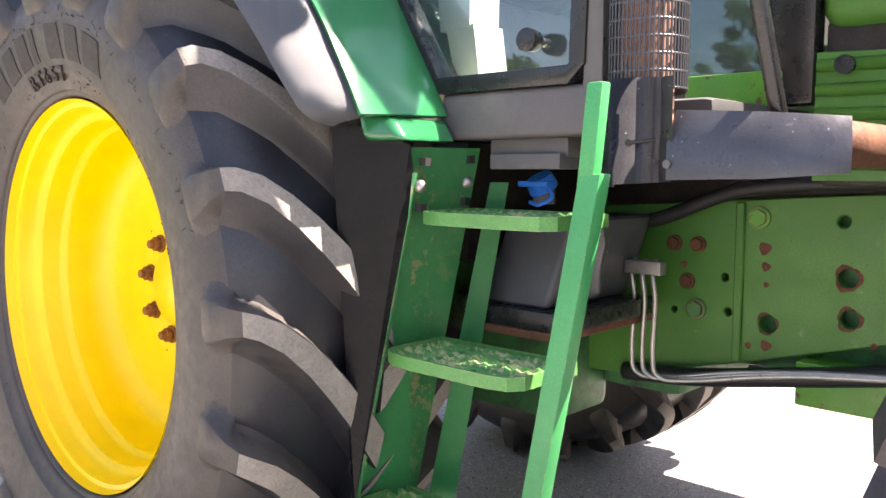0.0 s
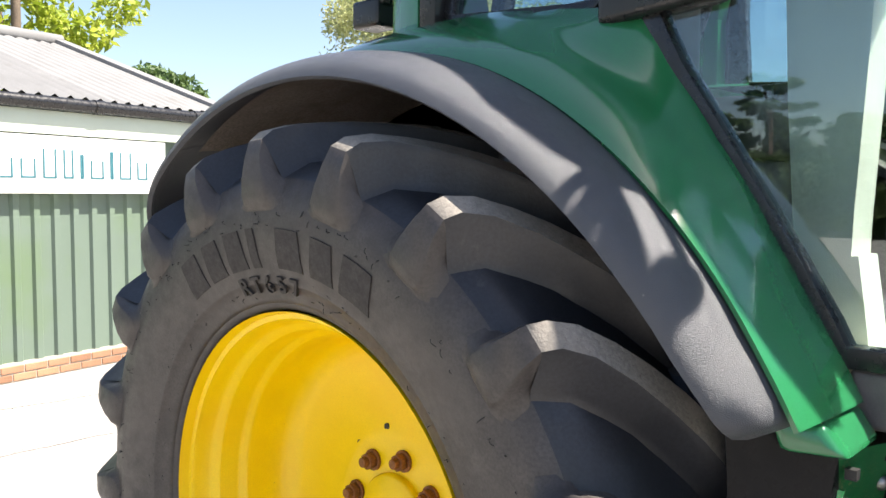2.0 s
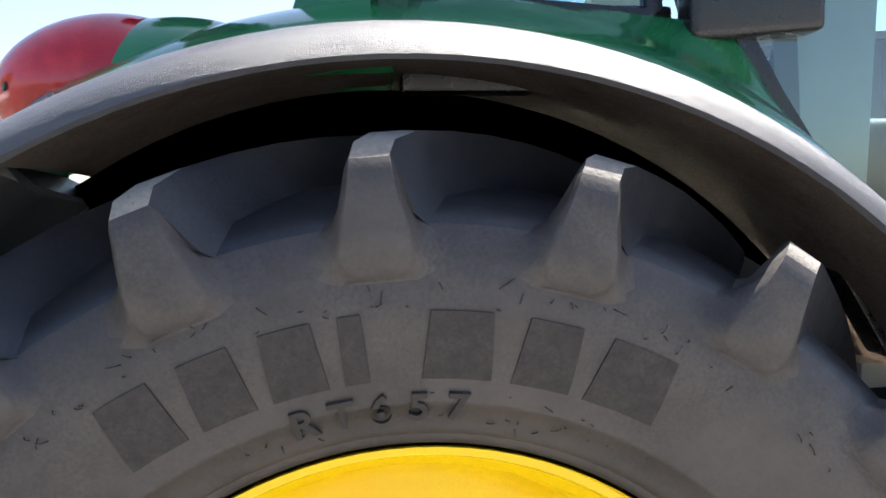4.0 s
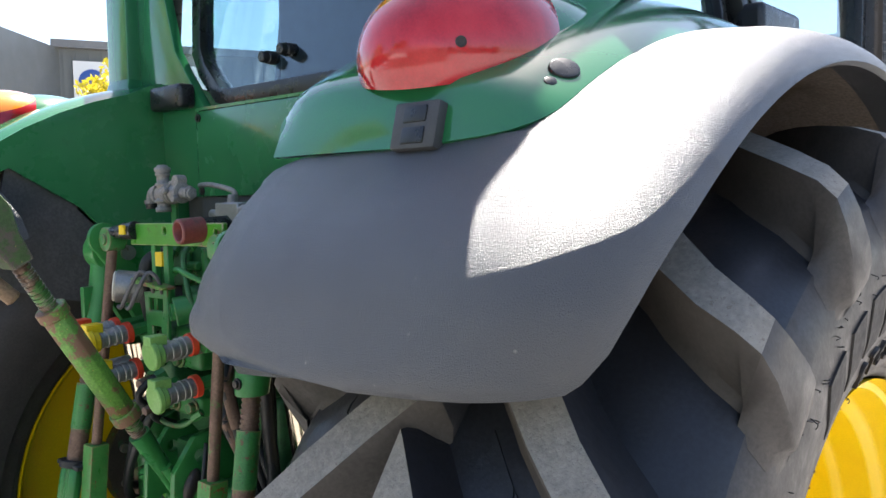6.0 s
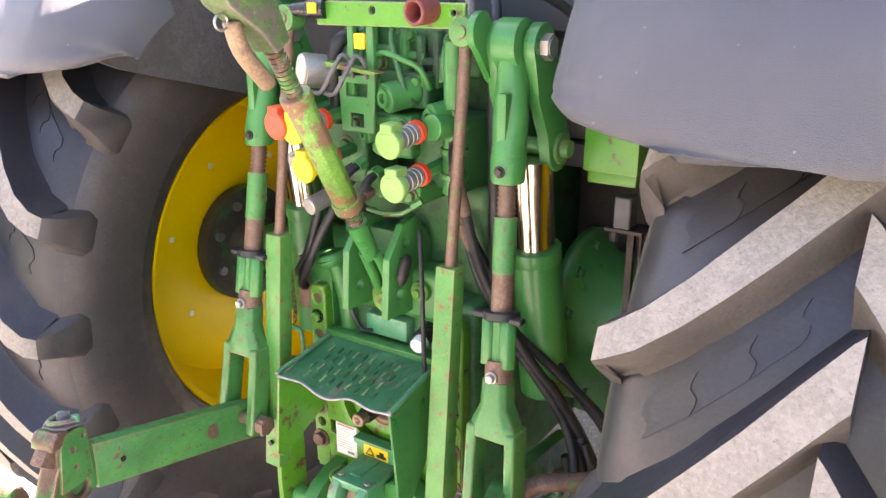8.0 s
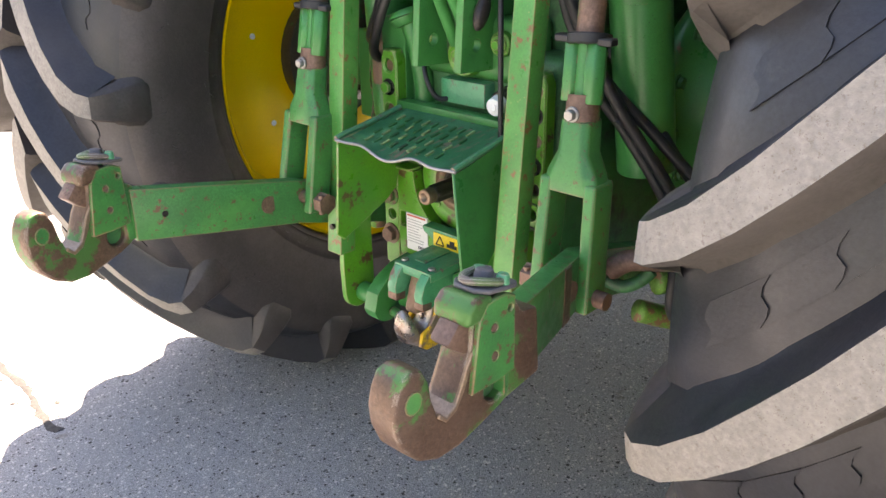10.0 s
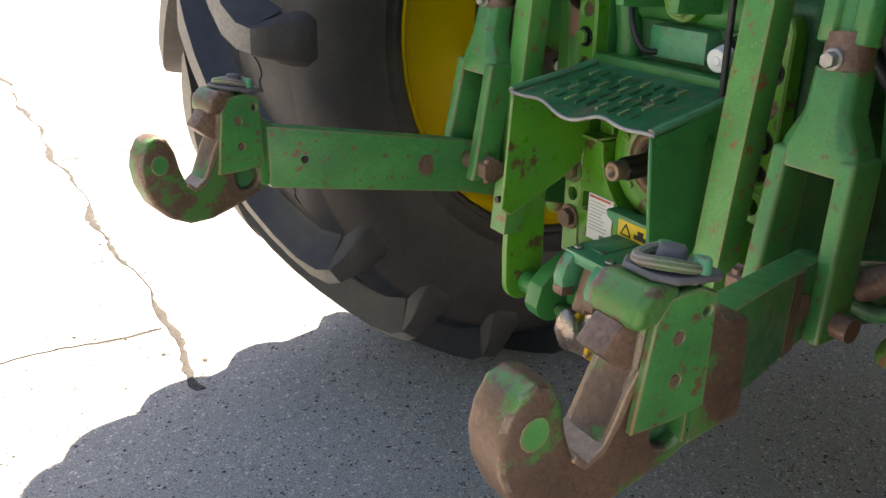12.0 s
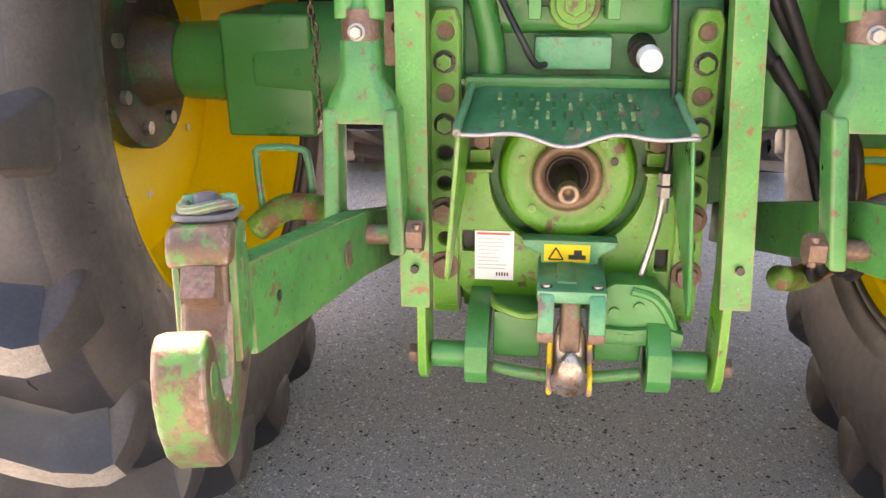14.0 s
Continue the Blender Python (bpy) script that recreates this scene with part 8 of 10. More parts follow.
def coupler(p, cap_mat, cap_open=True, name="hydraulic_coupler", dirv=(-1, 0.05, -0.12), hang=True):
    """Quick coupler: steel sleeve with rings, coloured dust cap in front."""
    p = Vector(p)
    a = Vector(dirv).normalized()
    bm = bmesh.new()
    rod(bm, p - a * 0.085, p - a * 0.012, 0.0185, seg=20)
    for k in (0.02, 0.034, 0.05, 0.062):
        rod(bm, p - a * k, p - a * (k + 0.006), 0.0205, seg=20)
    c = part(name, bm, CAST, tractor, "steel quick coupler with a coloured cap", bevel=0.001, seg=1)
    bm = bmesh.new()
    rod(bm, p - a * 0.088, p - a * 0.076, 0.023, seg=22)
    part("colour_ring", bm, CAP_RED, c, "red ring")
    bm = bmesh.new()
    rod(bm, p - a * 0.16, p - a * 0.08, 0.014, seg=6)
    part("coupler_body", bm, PANEL_GREEN, c)
    bm = bmesh.new()
    rod(bm, p - a * 0.006, p + a * 0.006, 0.029, seg=26)
    rod(bm, p - a * 0.018, p - a * 0.004, 0.024, seg=24)
    u = Vector((0, 0, 1)) - a * a.z
    q = p + u.normalized() * 0.03
    box(bm, (q.x - 0.006, q.y - 0.014, q.z - 0.012), (q.x + 0.03, q.y + 0.014, q.z + 0.008))
    part("dust_cap", bm, cap_mat, c, "plastic dust cap", bevel=0.002, seg=1)
    return c


def build_valves():
    coupler((-0.558, -0.115, 1.42), CAP_GREEN)
    coupler((-0.558, -0.124, 1.338), CAP_GREEN)
    coupler((-0.565, 0.092, 1.348), CAP_YELLOW)
    coupler((-0.575, 0.105, 1.425), CAP_YELLOW)
    coupler((-0.58, 0.145, 1.432), CAP_RED)
    # open sockets
    for p in ((-0.545, 0.135, 1.355), (-0.50, -0.085, 1.415)):
        bm = bmesh.new()
        lathe(bm, [(0.0, -0.05), (0.012, -0.05), (0.013, 0.0), (0.02, 0.0), (0.02, -0.07)], Matrix.Translation(p) @ frame_of((-1, 0.05, -0.1)), 22)
        part("open_socket", bm, CAST, tractor, "open steel coupler socket")
    bm = bmesh.new()
    rod(bm, (-0.525, 0.122, 1.255), (-0.46, 0.11, 1.27), 0.019, seg=20)
    part("drain_plug", bm, CAST, tractor, "grey round plug", bevel=0.002, seg=1)
    # valve bank blocks
    for lo, hi, mt in (((-0.40, -0.185, 1.30), (-0.29, -0.06, 1.45), DARK_GREEN), ((-0.42, 0.05, 1.29), (-0.30, 0.17, 1.44), DARK_GREEN), ((-0.46, -0.115, 1.275), (-0.33, -0.01, 1.318), PANEL_GREEN),
                       ((-0.41, -0.1, 1.46), (-0.27, 0.02, 1.53), DARK_GREEN), ((-0.36, -0.19, 1.52), (-0.25, 0.15, 1.62), DARK_GREEN), ((-0.43, -0.075, 1.36), (-0.34, 0.02, 1.45), PANEL_GREEN)):
        bm = bmesh.new()
        box(bm, lo, hi)
        part("valve_block", bm, mt, tractor, "green hydraulic valve block", bevel=0.012, seg=3)
    # hex plugs and bolts screwed into the blocks
    for x, y, z, r in ((-0.40, -0.165, 1.43, 0.011), (-0.40, -0.085, 1.325, 0.011), (-0.40, -0.165, 1.325, 0.011), (-0.42, 0.07, 1.42, 0.012), (-0.42, 0.155, 1.31, 0.012), (-0.42, 0.10, 1.37, 0.016), (-0.46, -0.03, 1.297, 0.012),
                       (-0.46, -0.095, 1.297, 0.012), (-0.43, -0.055, 1.43, 0.01), (-0.43, 0.0, 1.38, 0.014), (-0.36, -0.16, 1.60, 0.011), (-0.36, -0.03, 1.60, 0.011), (-0.36, 0.05, 1.54, 0.014), (-0.36, 0.12, 1.60, 0.011), (-0.41, -0.08, 1.515, 0.01)):
        bolt("block_plug", (x, y, z), (-1, 0, 0), r, 0.012, WORN_GREEN if r > 0.011 else PANEL_GREEN, tractor)
    # upright cast post with ribs beside the slide rod, elbows and short pipes
    bm = bmesh.new()
    rod(bm, (-0.41, -0.165, 1.30), (-0.41, -0.165, 1.47), 0.024, seg=18)
    for z in (1.33, 1.38, 1.43):
        rod(bm, (-0.41, -0.165, z), (-0.41, -0.165, z + 0.014), 0.029, seg=18)
    rod(bm, (-0.47, -0.15, 1.44), (-0.41, -0.165, 1.44), 0.026, 0.024, seg=20)
    part("valve_post", bm, PANEL_GREEN, tractor, "ribbed green casting of the valve bank", bevel=0.002, seg=1)
    for pts, r, mt in (([(-0.43, 0.02, 1.56), (-0.44, -0.02, 1.57), (-0.44, -0.06, 1.56), (-0.42, -0.09, 1.54), (-0.40, -0.10, 1.50)], 0.006, PANEL_GREEN), ([(-0.40, -0.02, 1.62), (-0.43, -0.03, 1.60), (-0.44, -0.05, 1.55), (-0.44, -0.07, 1.50), (-0.42, -0.08, 1.47)], 0.006, DARK_GREEN),
                       ([(-0.39, 0.06, 1.62), (-0.42, 0.05, 1.58), (-0.43, 0.06, 1.52), (-0.42, 0.07, 1.45)], 0.007, PANEL_GREEN), ([(-0.46, -0.12, 1.29), (-0.48, -0.08, 1.262), (-0.48, -0.01, 1.258), (-0.46, 0.05, 1.268)], 0.005, WORN_GREEN),
                       ([(-0.38, -0.14, 1.60), (-0.42, -0.15, 1.58), (-0.43, -0.15, 1.52)], 0.008, DARK_GREEN), ([(-0.45, 0.03, 1.35), (-0.49, 0.04, 1.33), (-0.50, 0.05, 1.30), (-0.46, 0.05, 1.27)], 0.008, HOSE),
                       ([(-0.44, 0.0, 1.33), (-0.49, -0.005, 1.315), (-0.49, 0.01, 1.27), (-0.44, 0.02, 1.24)], 0.009, HOSE)):
        bm = bmesh.new()
        tube(bm, pts, r, 10)
        part("small_pipe", bm, mt, tractor, "short bent hydraulic pipe")
        bm = bmesh.new()
        a, b = Vector(pts[0]), Vector(pts[1])
        rod(bm, a, a + (b - a) * 0.45, r * 1.8, seg=6)
        part("pipe_nut", bm, PANEL_GREEN, tractor)
    # steel unions and a dark loom behind the coloured caps
    for p, q, r in (((-0.47, 0.0, 1.295), (-0.50, -0.004, 1.29), 0.013), ((-0.50, -0.004, 1.29), (-0.52, -0.006, 1.287), 0.010), ((-0.46, 0.055, 1.335), (-0.50, 0.05, 1.33), 0.012)):
        bm = bmesh.new()
        rod(bm, p, q, r, seg=6)
        part("steel_union", bm, BROWN_STEEL, tractor, bevel=0.001, seg=1)
    bm = bmesh.new()
    tube(bm, [(-0.40, 0.08, 1.60), (-0.44, 0.10, 1.58), (-0.44, 0.11, 1.50), (-0.42, 0.115, 1.42)], 0.015, 10)
    part("wiring_loom", bm, HOSE, tractor, "black wiring loom")
    for p, r in (((-0.46, -0.035, 1.485), 0.03), ((-0.45, -0.135, 1.455), 0.026), ((-0.45, 0.025, 1.405), 0.018)):
        bm = bmesh.new()
        rod(bm, (p[0] + 0.06, p[1] - 0.03, p[2] + 0.01), p, r, seg=22)
        lathe(bm, [(r * 0.62, 0.0), (r * 0.62, 0.008), (r * 0.36, 0.008), (r * 0.34, -0.01), (0, -0.01)], Matrix.Translation(p) @ frame_of((-0.9, 0.35, 0)), 20)
        part("valve_port", bm, PANEL_GREEN, tractor, "green valve port", bevel=0.002, seg=1)
    bm = bmesh.new()
    rod(bm, (-0.42, -0.17, 1.47), (-0.42, -0.17, 1.60), 0.021, seg=20)
    rod(bm, (-0.42, -0.17, 1.60), (-0.42, -0.17, 1.615), 0.01, seg=12)
    part("accumulator", bm, PANEL_GREEN, tractor, "small green cylinder", bevel=0.002, seg=1)
    for k, (y, z) in enumerate(((-0.06, 1.55), (-0.02, 1.56), (-0.10, 1.56), (0.06, 1.57))):
        bm = bmesh.new()
        rod(bm, (-0.37, y, z - 0.06), (-0.37, y, z + 0.05), 0.012, seg=6)
        rod(bm, (-0.37, y, z), (-0.37, y - 0.05, z), 0.01, seg=6)
        part("pipe_union", bm, PANEL_GREEN if k % 2 else DARK_GREEN, tractor, bevel=0.001, seg=1)
    # upper cross plate with two straps and slotted bracket
    bm = bmesh.new()
    plate(bm, [(-0.215, 1.622), (0.135, 1.618), (0.14, 1.665), (-0.215, 1.668)], at_x(-0.452), 0.012, [(-0.005, 1.65, 0.008), (-0.19, 1.65, 0.006)])
    cp = part("cross_plate", bm, LIGHT_GREEN, tractor, "light green cross plate for sockets", bevel=0.002, seg=1)
    for y0, y1 in ((0.05, 0.066), (0.0, 0.018)):
        bm = bmesh.new()
        box(bm, (-0.45, y0, 1.47), (-0.435, y1, 1.63))
        part("plate_strap", bm, PANEL_GREEN, cp, bevel=0.002, seg=1)
    bm = bmesh.new()
    plate(bm, [(-0.005, 1.41), (0.078, 1.41), (0.085, 1.52), (-0.01, 1.53)], at_x(-0.455), 0.01, [(0.038, 1.495, 0.027, 0.013), (0.038, 1.435, 0.017, 0.014)])
    part("slot_bracket", bm, PANEL_GREEN, cp, "green slotted bracket", bevel=0.002, seg=1)
    bm = bmesh.new()
    plate(bm, [(-0.02, 1.53), (0.1, 1.54), (0.1, 1.55), (-0.03, 1.535)], at_x(-0.465), 0.03)
    part("bent_tab", bm, RUSTY_GREEN, cp)
    # sockets on the cross plate
    bm = bmesh.new()
    rod(bm, (-0.50, -0.135, 1.652), (-0.455, -0.14, 1.655), 0.025, seg=24, caps=False)
    lathe(bm, [(0.0, -0.035), (0.016, -0.035), (0.017, 0.0), (0.019, 0.003), (0.023, 0.003), (0.025, 0.0)], Matrix.Translation((-0.501, -0.135, 1.652)) @ frame_of((-1, 0.1, -0.05)), 24)
    rs = part("red_socket", bm, FADED_RED, tractor, "faded red air coupling", bevel=0.002, seg=1)
    bm = bmesh.new()
    rod(bm, (-0.46, -0.14, 1.655), (-0.40, -0.147, 1.658), 0.022, seg=6)
    part("socket_body", bm, SATIN_BLACK, rs)
    bm = bmesh.new()
    rod(bm, (-0.465, 0.15, 1.648), (-0.458, 0.11, 1.65), 0.018, 0.02, seg=20)
    rod(bm, (-0.468, 0.19, 1.646), (-0.465, 0.15, 1.648), 0.013, 0.016, seg=18)
    yp = part("black_coupling", bm, SATIN_BLACK, tractor, "black air coupling with a yellow tag", bevel=0.001, seg=1)
    bm = bmesh.new()
    box(bm, (-0.482, 0.116, 1.642), (-0.478, 0.138, 1.662))
    part("yellow_tag", bm, CAP_YELLOW, yp)
    bm = bmesh.new()
    box(bm, (-0.452, 0.02, 1.575), (-0.44, 0.046, 1.605))
    part("small_yellow_tag", bm, CAP_YELLOW, yp)
    # trailer socket with looped wires
    bm = bmesh.new()
    a = Vector((-0.8, 0.5, 0.1)).normalized()
    p = Vector((-0.485, 0.155, 1.53))
    rod(bm, p, p - a * 0.045, 0.036, 0.034, seg=26)
    bmesh.ops.create_uvsphere(bm, u_segments=20, v_segments=12, radius=0.034, matrix=Matrix.Translation(p - a * 0.045))
    ts = part("trailer_socket", bm, CAST, tractor, "grey alloy trailer socket", bevel=0.001, seg=1)
    bm = bmesh.new()
    rod(bm, p, p + a * 0.006, 0.033, seg=26)
    part("socket_lid", bm, material("socket_cream", (0.6, 0.55, 0.45), 0.6), ts, "cream socket lid", bevel=0.002, seg=1)
    for k in range(2):
        bm = bmesh.new()
        o = Vector((0.0, -0.035 * k, 0.0))
        tube(bm, [Vector((-0.50, 0.12, 1.49)) + o, Vector((-0.51, 0.085, 1.495)) + o, Vector((-0.50, 0.06, 1.54)) + o, Vector((-0.485, 0.05, 1.565)) + o, Vector((-0.47, 0.042, 1.55)) + o, Vector((-0.46, 0.045, 1.52)) + o], 0.0045, 8)
        part("wire_loop", bm, GREY_PAINT, ts, "grey looped wire")
    # brake valve and ball valve above
    X, Y, Z = -0.372, 0.133, 1.728
    bm = bmesh.new()
    rod(bm, (X, 0.165, Z), (X, 0.058, Z), 0.021, 0.019, seg=22)
    for y, r in ((0.152, 0.025), (0.108, 0.025), (0.1, 0.0235), (0.066, 0.0225)):
        rod(bm, (X, y, Z), (X, y - 0.007, Z), r, seg=22)
    rod(bm, (X, 0.06, Z), (X, 0.022, Z - 0.002), 0.013, 0.011, seg=18)
    rod(bm, (X, 0.036, Z - 0.001), (X, 0.028, Z - 0.001), 0.0165, seg=6)
    bv = part("brake_valve", bm, DUSTY_ALLOY, tractor, "dusty grey alloy trailer brake valve", bevel=0.0015, seg=2)
    bm = bmesh.new()
    lathe(bm, [(0.0, 1.687), (0.018, 1.687), (0.018, 1.697), (0.0145, 1.698), (0.0145, 1.707), (0.0205, 1.708), (0.0205, 1.713), (0.0142, 1.715), (0.014, 1.744), (0.0175, 1.745), (0.0175, 1.751), (0.0137, 1.752), (0.0135, 1.767), (0.0165, 1.768), (0.0165, 1.773), (0.014, 1.774), (0.018, 1.777), (0.018, 1.785), (0.013, 1.787), (0.011, 1.791), (0.0, 1.792)], Matrix.Translation((X - 0.004, Y, 0)), 22)
    part("valve_tower", bm, DUSTY_ALLOY, bv, sharp=30)
    bm = bmesh.new()
    tube(bm, [(X, 0.16, Z + 0.004), (X, 0.178, Z + 0.004), (X, 0.187, Z - 0.006), (X, 0.188, Z - 0.026)], 0.0135, 16)
    rod(bm, (X, 0.188, Z - 0.014), (X, 0.188, Z - 0.022), 0.0185, seg=20)
    part("side_port", bm, DUSTY_ALLOY, bv, sharp=50)
    bm = bmesh.new()
    rod(bm, (X, 0.188, Z - 0.022), (X, 0.188, Z - 0.034), 0.017, 0.015, seg=18)
    part("port_seal", bm, SATIN_BLACK, bv)
    bm = bmesh.new()
    rod(bm, (X, 0.108, Z + 0.017), (X, 0.062, Z + 0.029), 0.0095, 0.0085, seg=14)
    rod(bm, (X - 0.012, 0.072, Z + 0.027), (X + 0.012, 0.072, Z + 0.027), 0.0125, seg=16)
    rod(bm, (X - 0.02, 0.09, Z + 0.006), (X - 0.03, 0.09, Z + 0.006), 0.008, 0.007, seg=6)
    rod(bm, (X - 0.016, 0.062, Z - 0.012), (X - 0.026, 0.062, Z - 0.012), 0.009, 0.008, seg=14)
    part("adjuster", bm, DUSTY_ALLOY, bv, bevel=0.001, seg=1)
    bm = bmesh.new()
    box(bm, (X + 0.005, 0.1, 1.66), (X + 0.012, 0.122, 1.71))
    part("valve_bracket", bm, PANEL_GREEN, bv, bevel=0.001, seg=1)
    bm = bmesh.new()
    box(bm, (-0.34, -0.095, 1.655), (-0.295, -0.01, 1.705))
    rod(bm, (-0.318, 0.0, 1.68), (-0.318, 0.035, 1.68), 0.012, seg=6)
    rod(bm, (-0.318, -0.095, 1.68), (-0.318, -0.15, 1.68), 0.013, seg=14)
    bv = part("ball_valve", bm, CAST, tractor, "grey ball valve block", bevel=0.003, seg=1)
    bm = bmesh.new()
    tube(bm, [(-0.318, -0.055, 1.705), (-0.318, -0.055, 1.725), (-0.32, -0.03, 1.735), (-0.325, 0.03, 1.745), (-0.33, 0.06, 1.743)], 0.006, 8)
    part("valve_lever", bm, DUSTY_ALLOY, bv)
    bm = bmesh.new()
    rod(bm, (-0.325, -0.055, 1.70), (-0.325, -0.055, 1.722), 0.012, 0.009, seg=16)
    part("lever_stem", bm, DUSTY_ALLOY, bv, bevel=0.001, seg=1)
    bm = bmesh.new()
    rod(bm, (-0.33, -0.098, 1.686), (-0.33, -0.128, 1.684), 0.0155, seg=6)
    part("union_nut", bm, DUSTY_ALLOY, bv, bevel=0.001, seg=1)
    bm = bmesh.new()
    tube(bm, [(-0.33, -0.12, 1.684), (-0.335, -0.142, 1.682), (-0.34, -0.153, 1.668), (-0.342, -0.156, 1.63)], 0.009, 12)
    part("elbow_union", bm, DUSTY_ALLOY, bv, "grey steel elbow union")
    bm = bmesh.new()
    rod(bm, (-0.342, -0.156, 1.648), (-0.342, -0.156, 1.628), 0.0125, seg=6)
    part("union_nut", bm, DUSTY_ALLOY, bv, bevel=0.001, seg=1)
    bm = bmesh.new()
    rod(bm, (-0.31, -0.14, 1.687), (-0.29, -0.2, 1.686), 0.0145, seg=14)
    part("hose_union", bm, DUSTY_ALLOY, bv, "grey steel hose unions", bevel=0.001, seg=1)
    hoses = [
        [(-0.318, -0.15, 1.68), (-0.33, -0.2, 1.675), (-0.36, -0.225, 1.62), (-0.38, -0.235, 1.5), (-0.38, -0.24, 1.3), (-0.4, -0.26, 1.15)],
        [(-0.318, -0.15, 1.69), (-0.28, -0.25, 1.69), (-0.2, -0.33, 1.62), (-0.15, -0.38, 1.5)],
        [(-0.42, -0.17, 1.41), (-0.45, -0.19, 1.36), (-0.44, -0.21, 1.27), (-0.43, -0.245, 1.15), (-0.40, -0.32, 1.0), (-0.34, -0.40, 0.85), (-0.30, -0.45, 0.72)],
        [(-0.42, -0.17, 1.33), (-0.45, -0.19, 1.28), (-0.43, -0.22, 1.2), (-0.40, -0.28, 1.05), (-0.33, -0.38, 0.92), (-0.28, -0.47, 0.8), (-0.27, -0.48, 0.66), (-0.3, -0.44, 0.6), (-0.32, -0.42, 0.68)],
        [(-0.40, 0.16, 1.30), (-0.44, 0.17, 1.22), (-0.45, 0.2, 1.12), (-0.42, 0.26, 1.05), (-0.3, 0.32, 1.02)],
        [(-0.40, 0.10, 1.30), (-0.45, 0.14, 1.2), (-0.46, 0.19, 1.1), (-0.42, 0.25, 1.02), (-0.3, 0.3, 0.98)],
        [(-0.38, -0.23, 1.62), (-0.40, -0.25, 1.4), (-0.39, -0.25, 1.2), (-0.36, -0.25, 1.0)],
        [(-0.37, -0.17, 1.2), (-0.37, -0.21, 1.1), (-0.34, -0.28, 0.99), (-0.33, -0.36, 0.89), (-0.31, -0.42, 0.79), (-0.29, -0.455, 0.69), (-0.27, -0.44, 0.61), (-0.29, -0.40, 0.64), (-0.31, -0.39, 0.72)],
        [(-0.36, -0.15, 1.24), (-0.36, -0.22, 1.13), (-0.32, -0.30, 1.02), (-0.31, -0.39, 0.9), (-0.28, -0.46, 0.8), (-0.25, -0.5, 0.7), (-0.25, -0.47, 0.6), (-0.28, -0.43, 0.58), (-0.3, -0.42, 0.65)],
        [(-0.36, -0.30, 0.96), (-0.34, -0.37, 0.86), (-0.33, -0.42, 0.77), (-0.36, -0.46, 0.69), (-0.37, -0.475, 0.645), (-0.34, -0.47, 0.61), (-0.31, -0.46, 0.64), (-0.31, -0.45, 0.72), (-0.33, -0.43, 0.79)],
        [(-0.35, -0.28, 0.98), (-0.33, -0.35, 0.88), (-0.34, -0.41, 0.79), (-0.38, -0.445, 0.72), (-0.39, -0.45, 0.665), (-0.36, -0.445, 0.625), (-0.33, -0.44, 0.66), (-0.32, -0.43, 0.73)],
        [(-0.38, -0.25, 1.02), (-0.35, -0.31, 0.94), (-0.31, -0.38, 0.83), (-0.28, -0.42, 0.73), (-0.29, -0.45, 0.66), (-0.32, -0.46, 0.7), (-0.33, -0.44, 0.78)],
    ]
    for i, h in enumerate(hoses):
        bm = bmesh.new()
        tube(bm, h, 0.0105 if i != 6 else 0.014, 10)
        part("hydraulic_hose", bm, HOSE, tractor, "black hydraulic hose")
        if i in (2, 3):
            bm = bmesh.new()
            q = [Vector(v) for v in h]
            rod(bm, q[0], q[1], 0.013, seg=6)
            rod(bm, q[1], q[2], 0.0125, seg=14)
            part("hose_ferrule", bm, BROWN_STEEL, tractor, "crimped hose ferrule")
    # filter bowl shaped green box tucked under the right wing
    bm = bmesh.new()
    box(bm, (-0.28, -0.492, 1.35), (-0.17, -0.38, 1.435))
    box(bm, (-0.27, -0.487, 1.325), (-0.18, -0.386, 1.352))
    part("control_box", bm, LIGHT_GREEN, tractor, "mottled light green box under the wing", bevel=0.005)
    bm = bmesh.new()
    box(bm, (-0.12, -0.5, 1.60), (-0.09, 0.385, 1.72))
    part("lower_panel", bm, CAB_GREY, tractor, "dark grey panel below the green one", bevel=0.005)
    for y in (-0.28, -0.33):
        bm = bmesh.new()
        rod(bm, (-0.12, y, 1.665), (-0.126, y, 1.665), 0.008, seg=12)
        part("panel_rivet", bm, CAST, tractor)


build_valves()

# ---- yard round the tractor ----


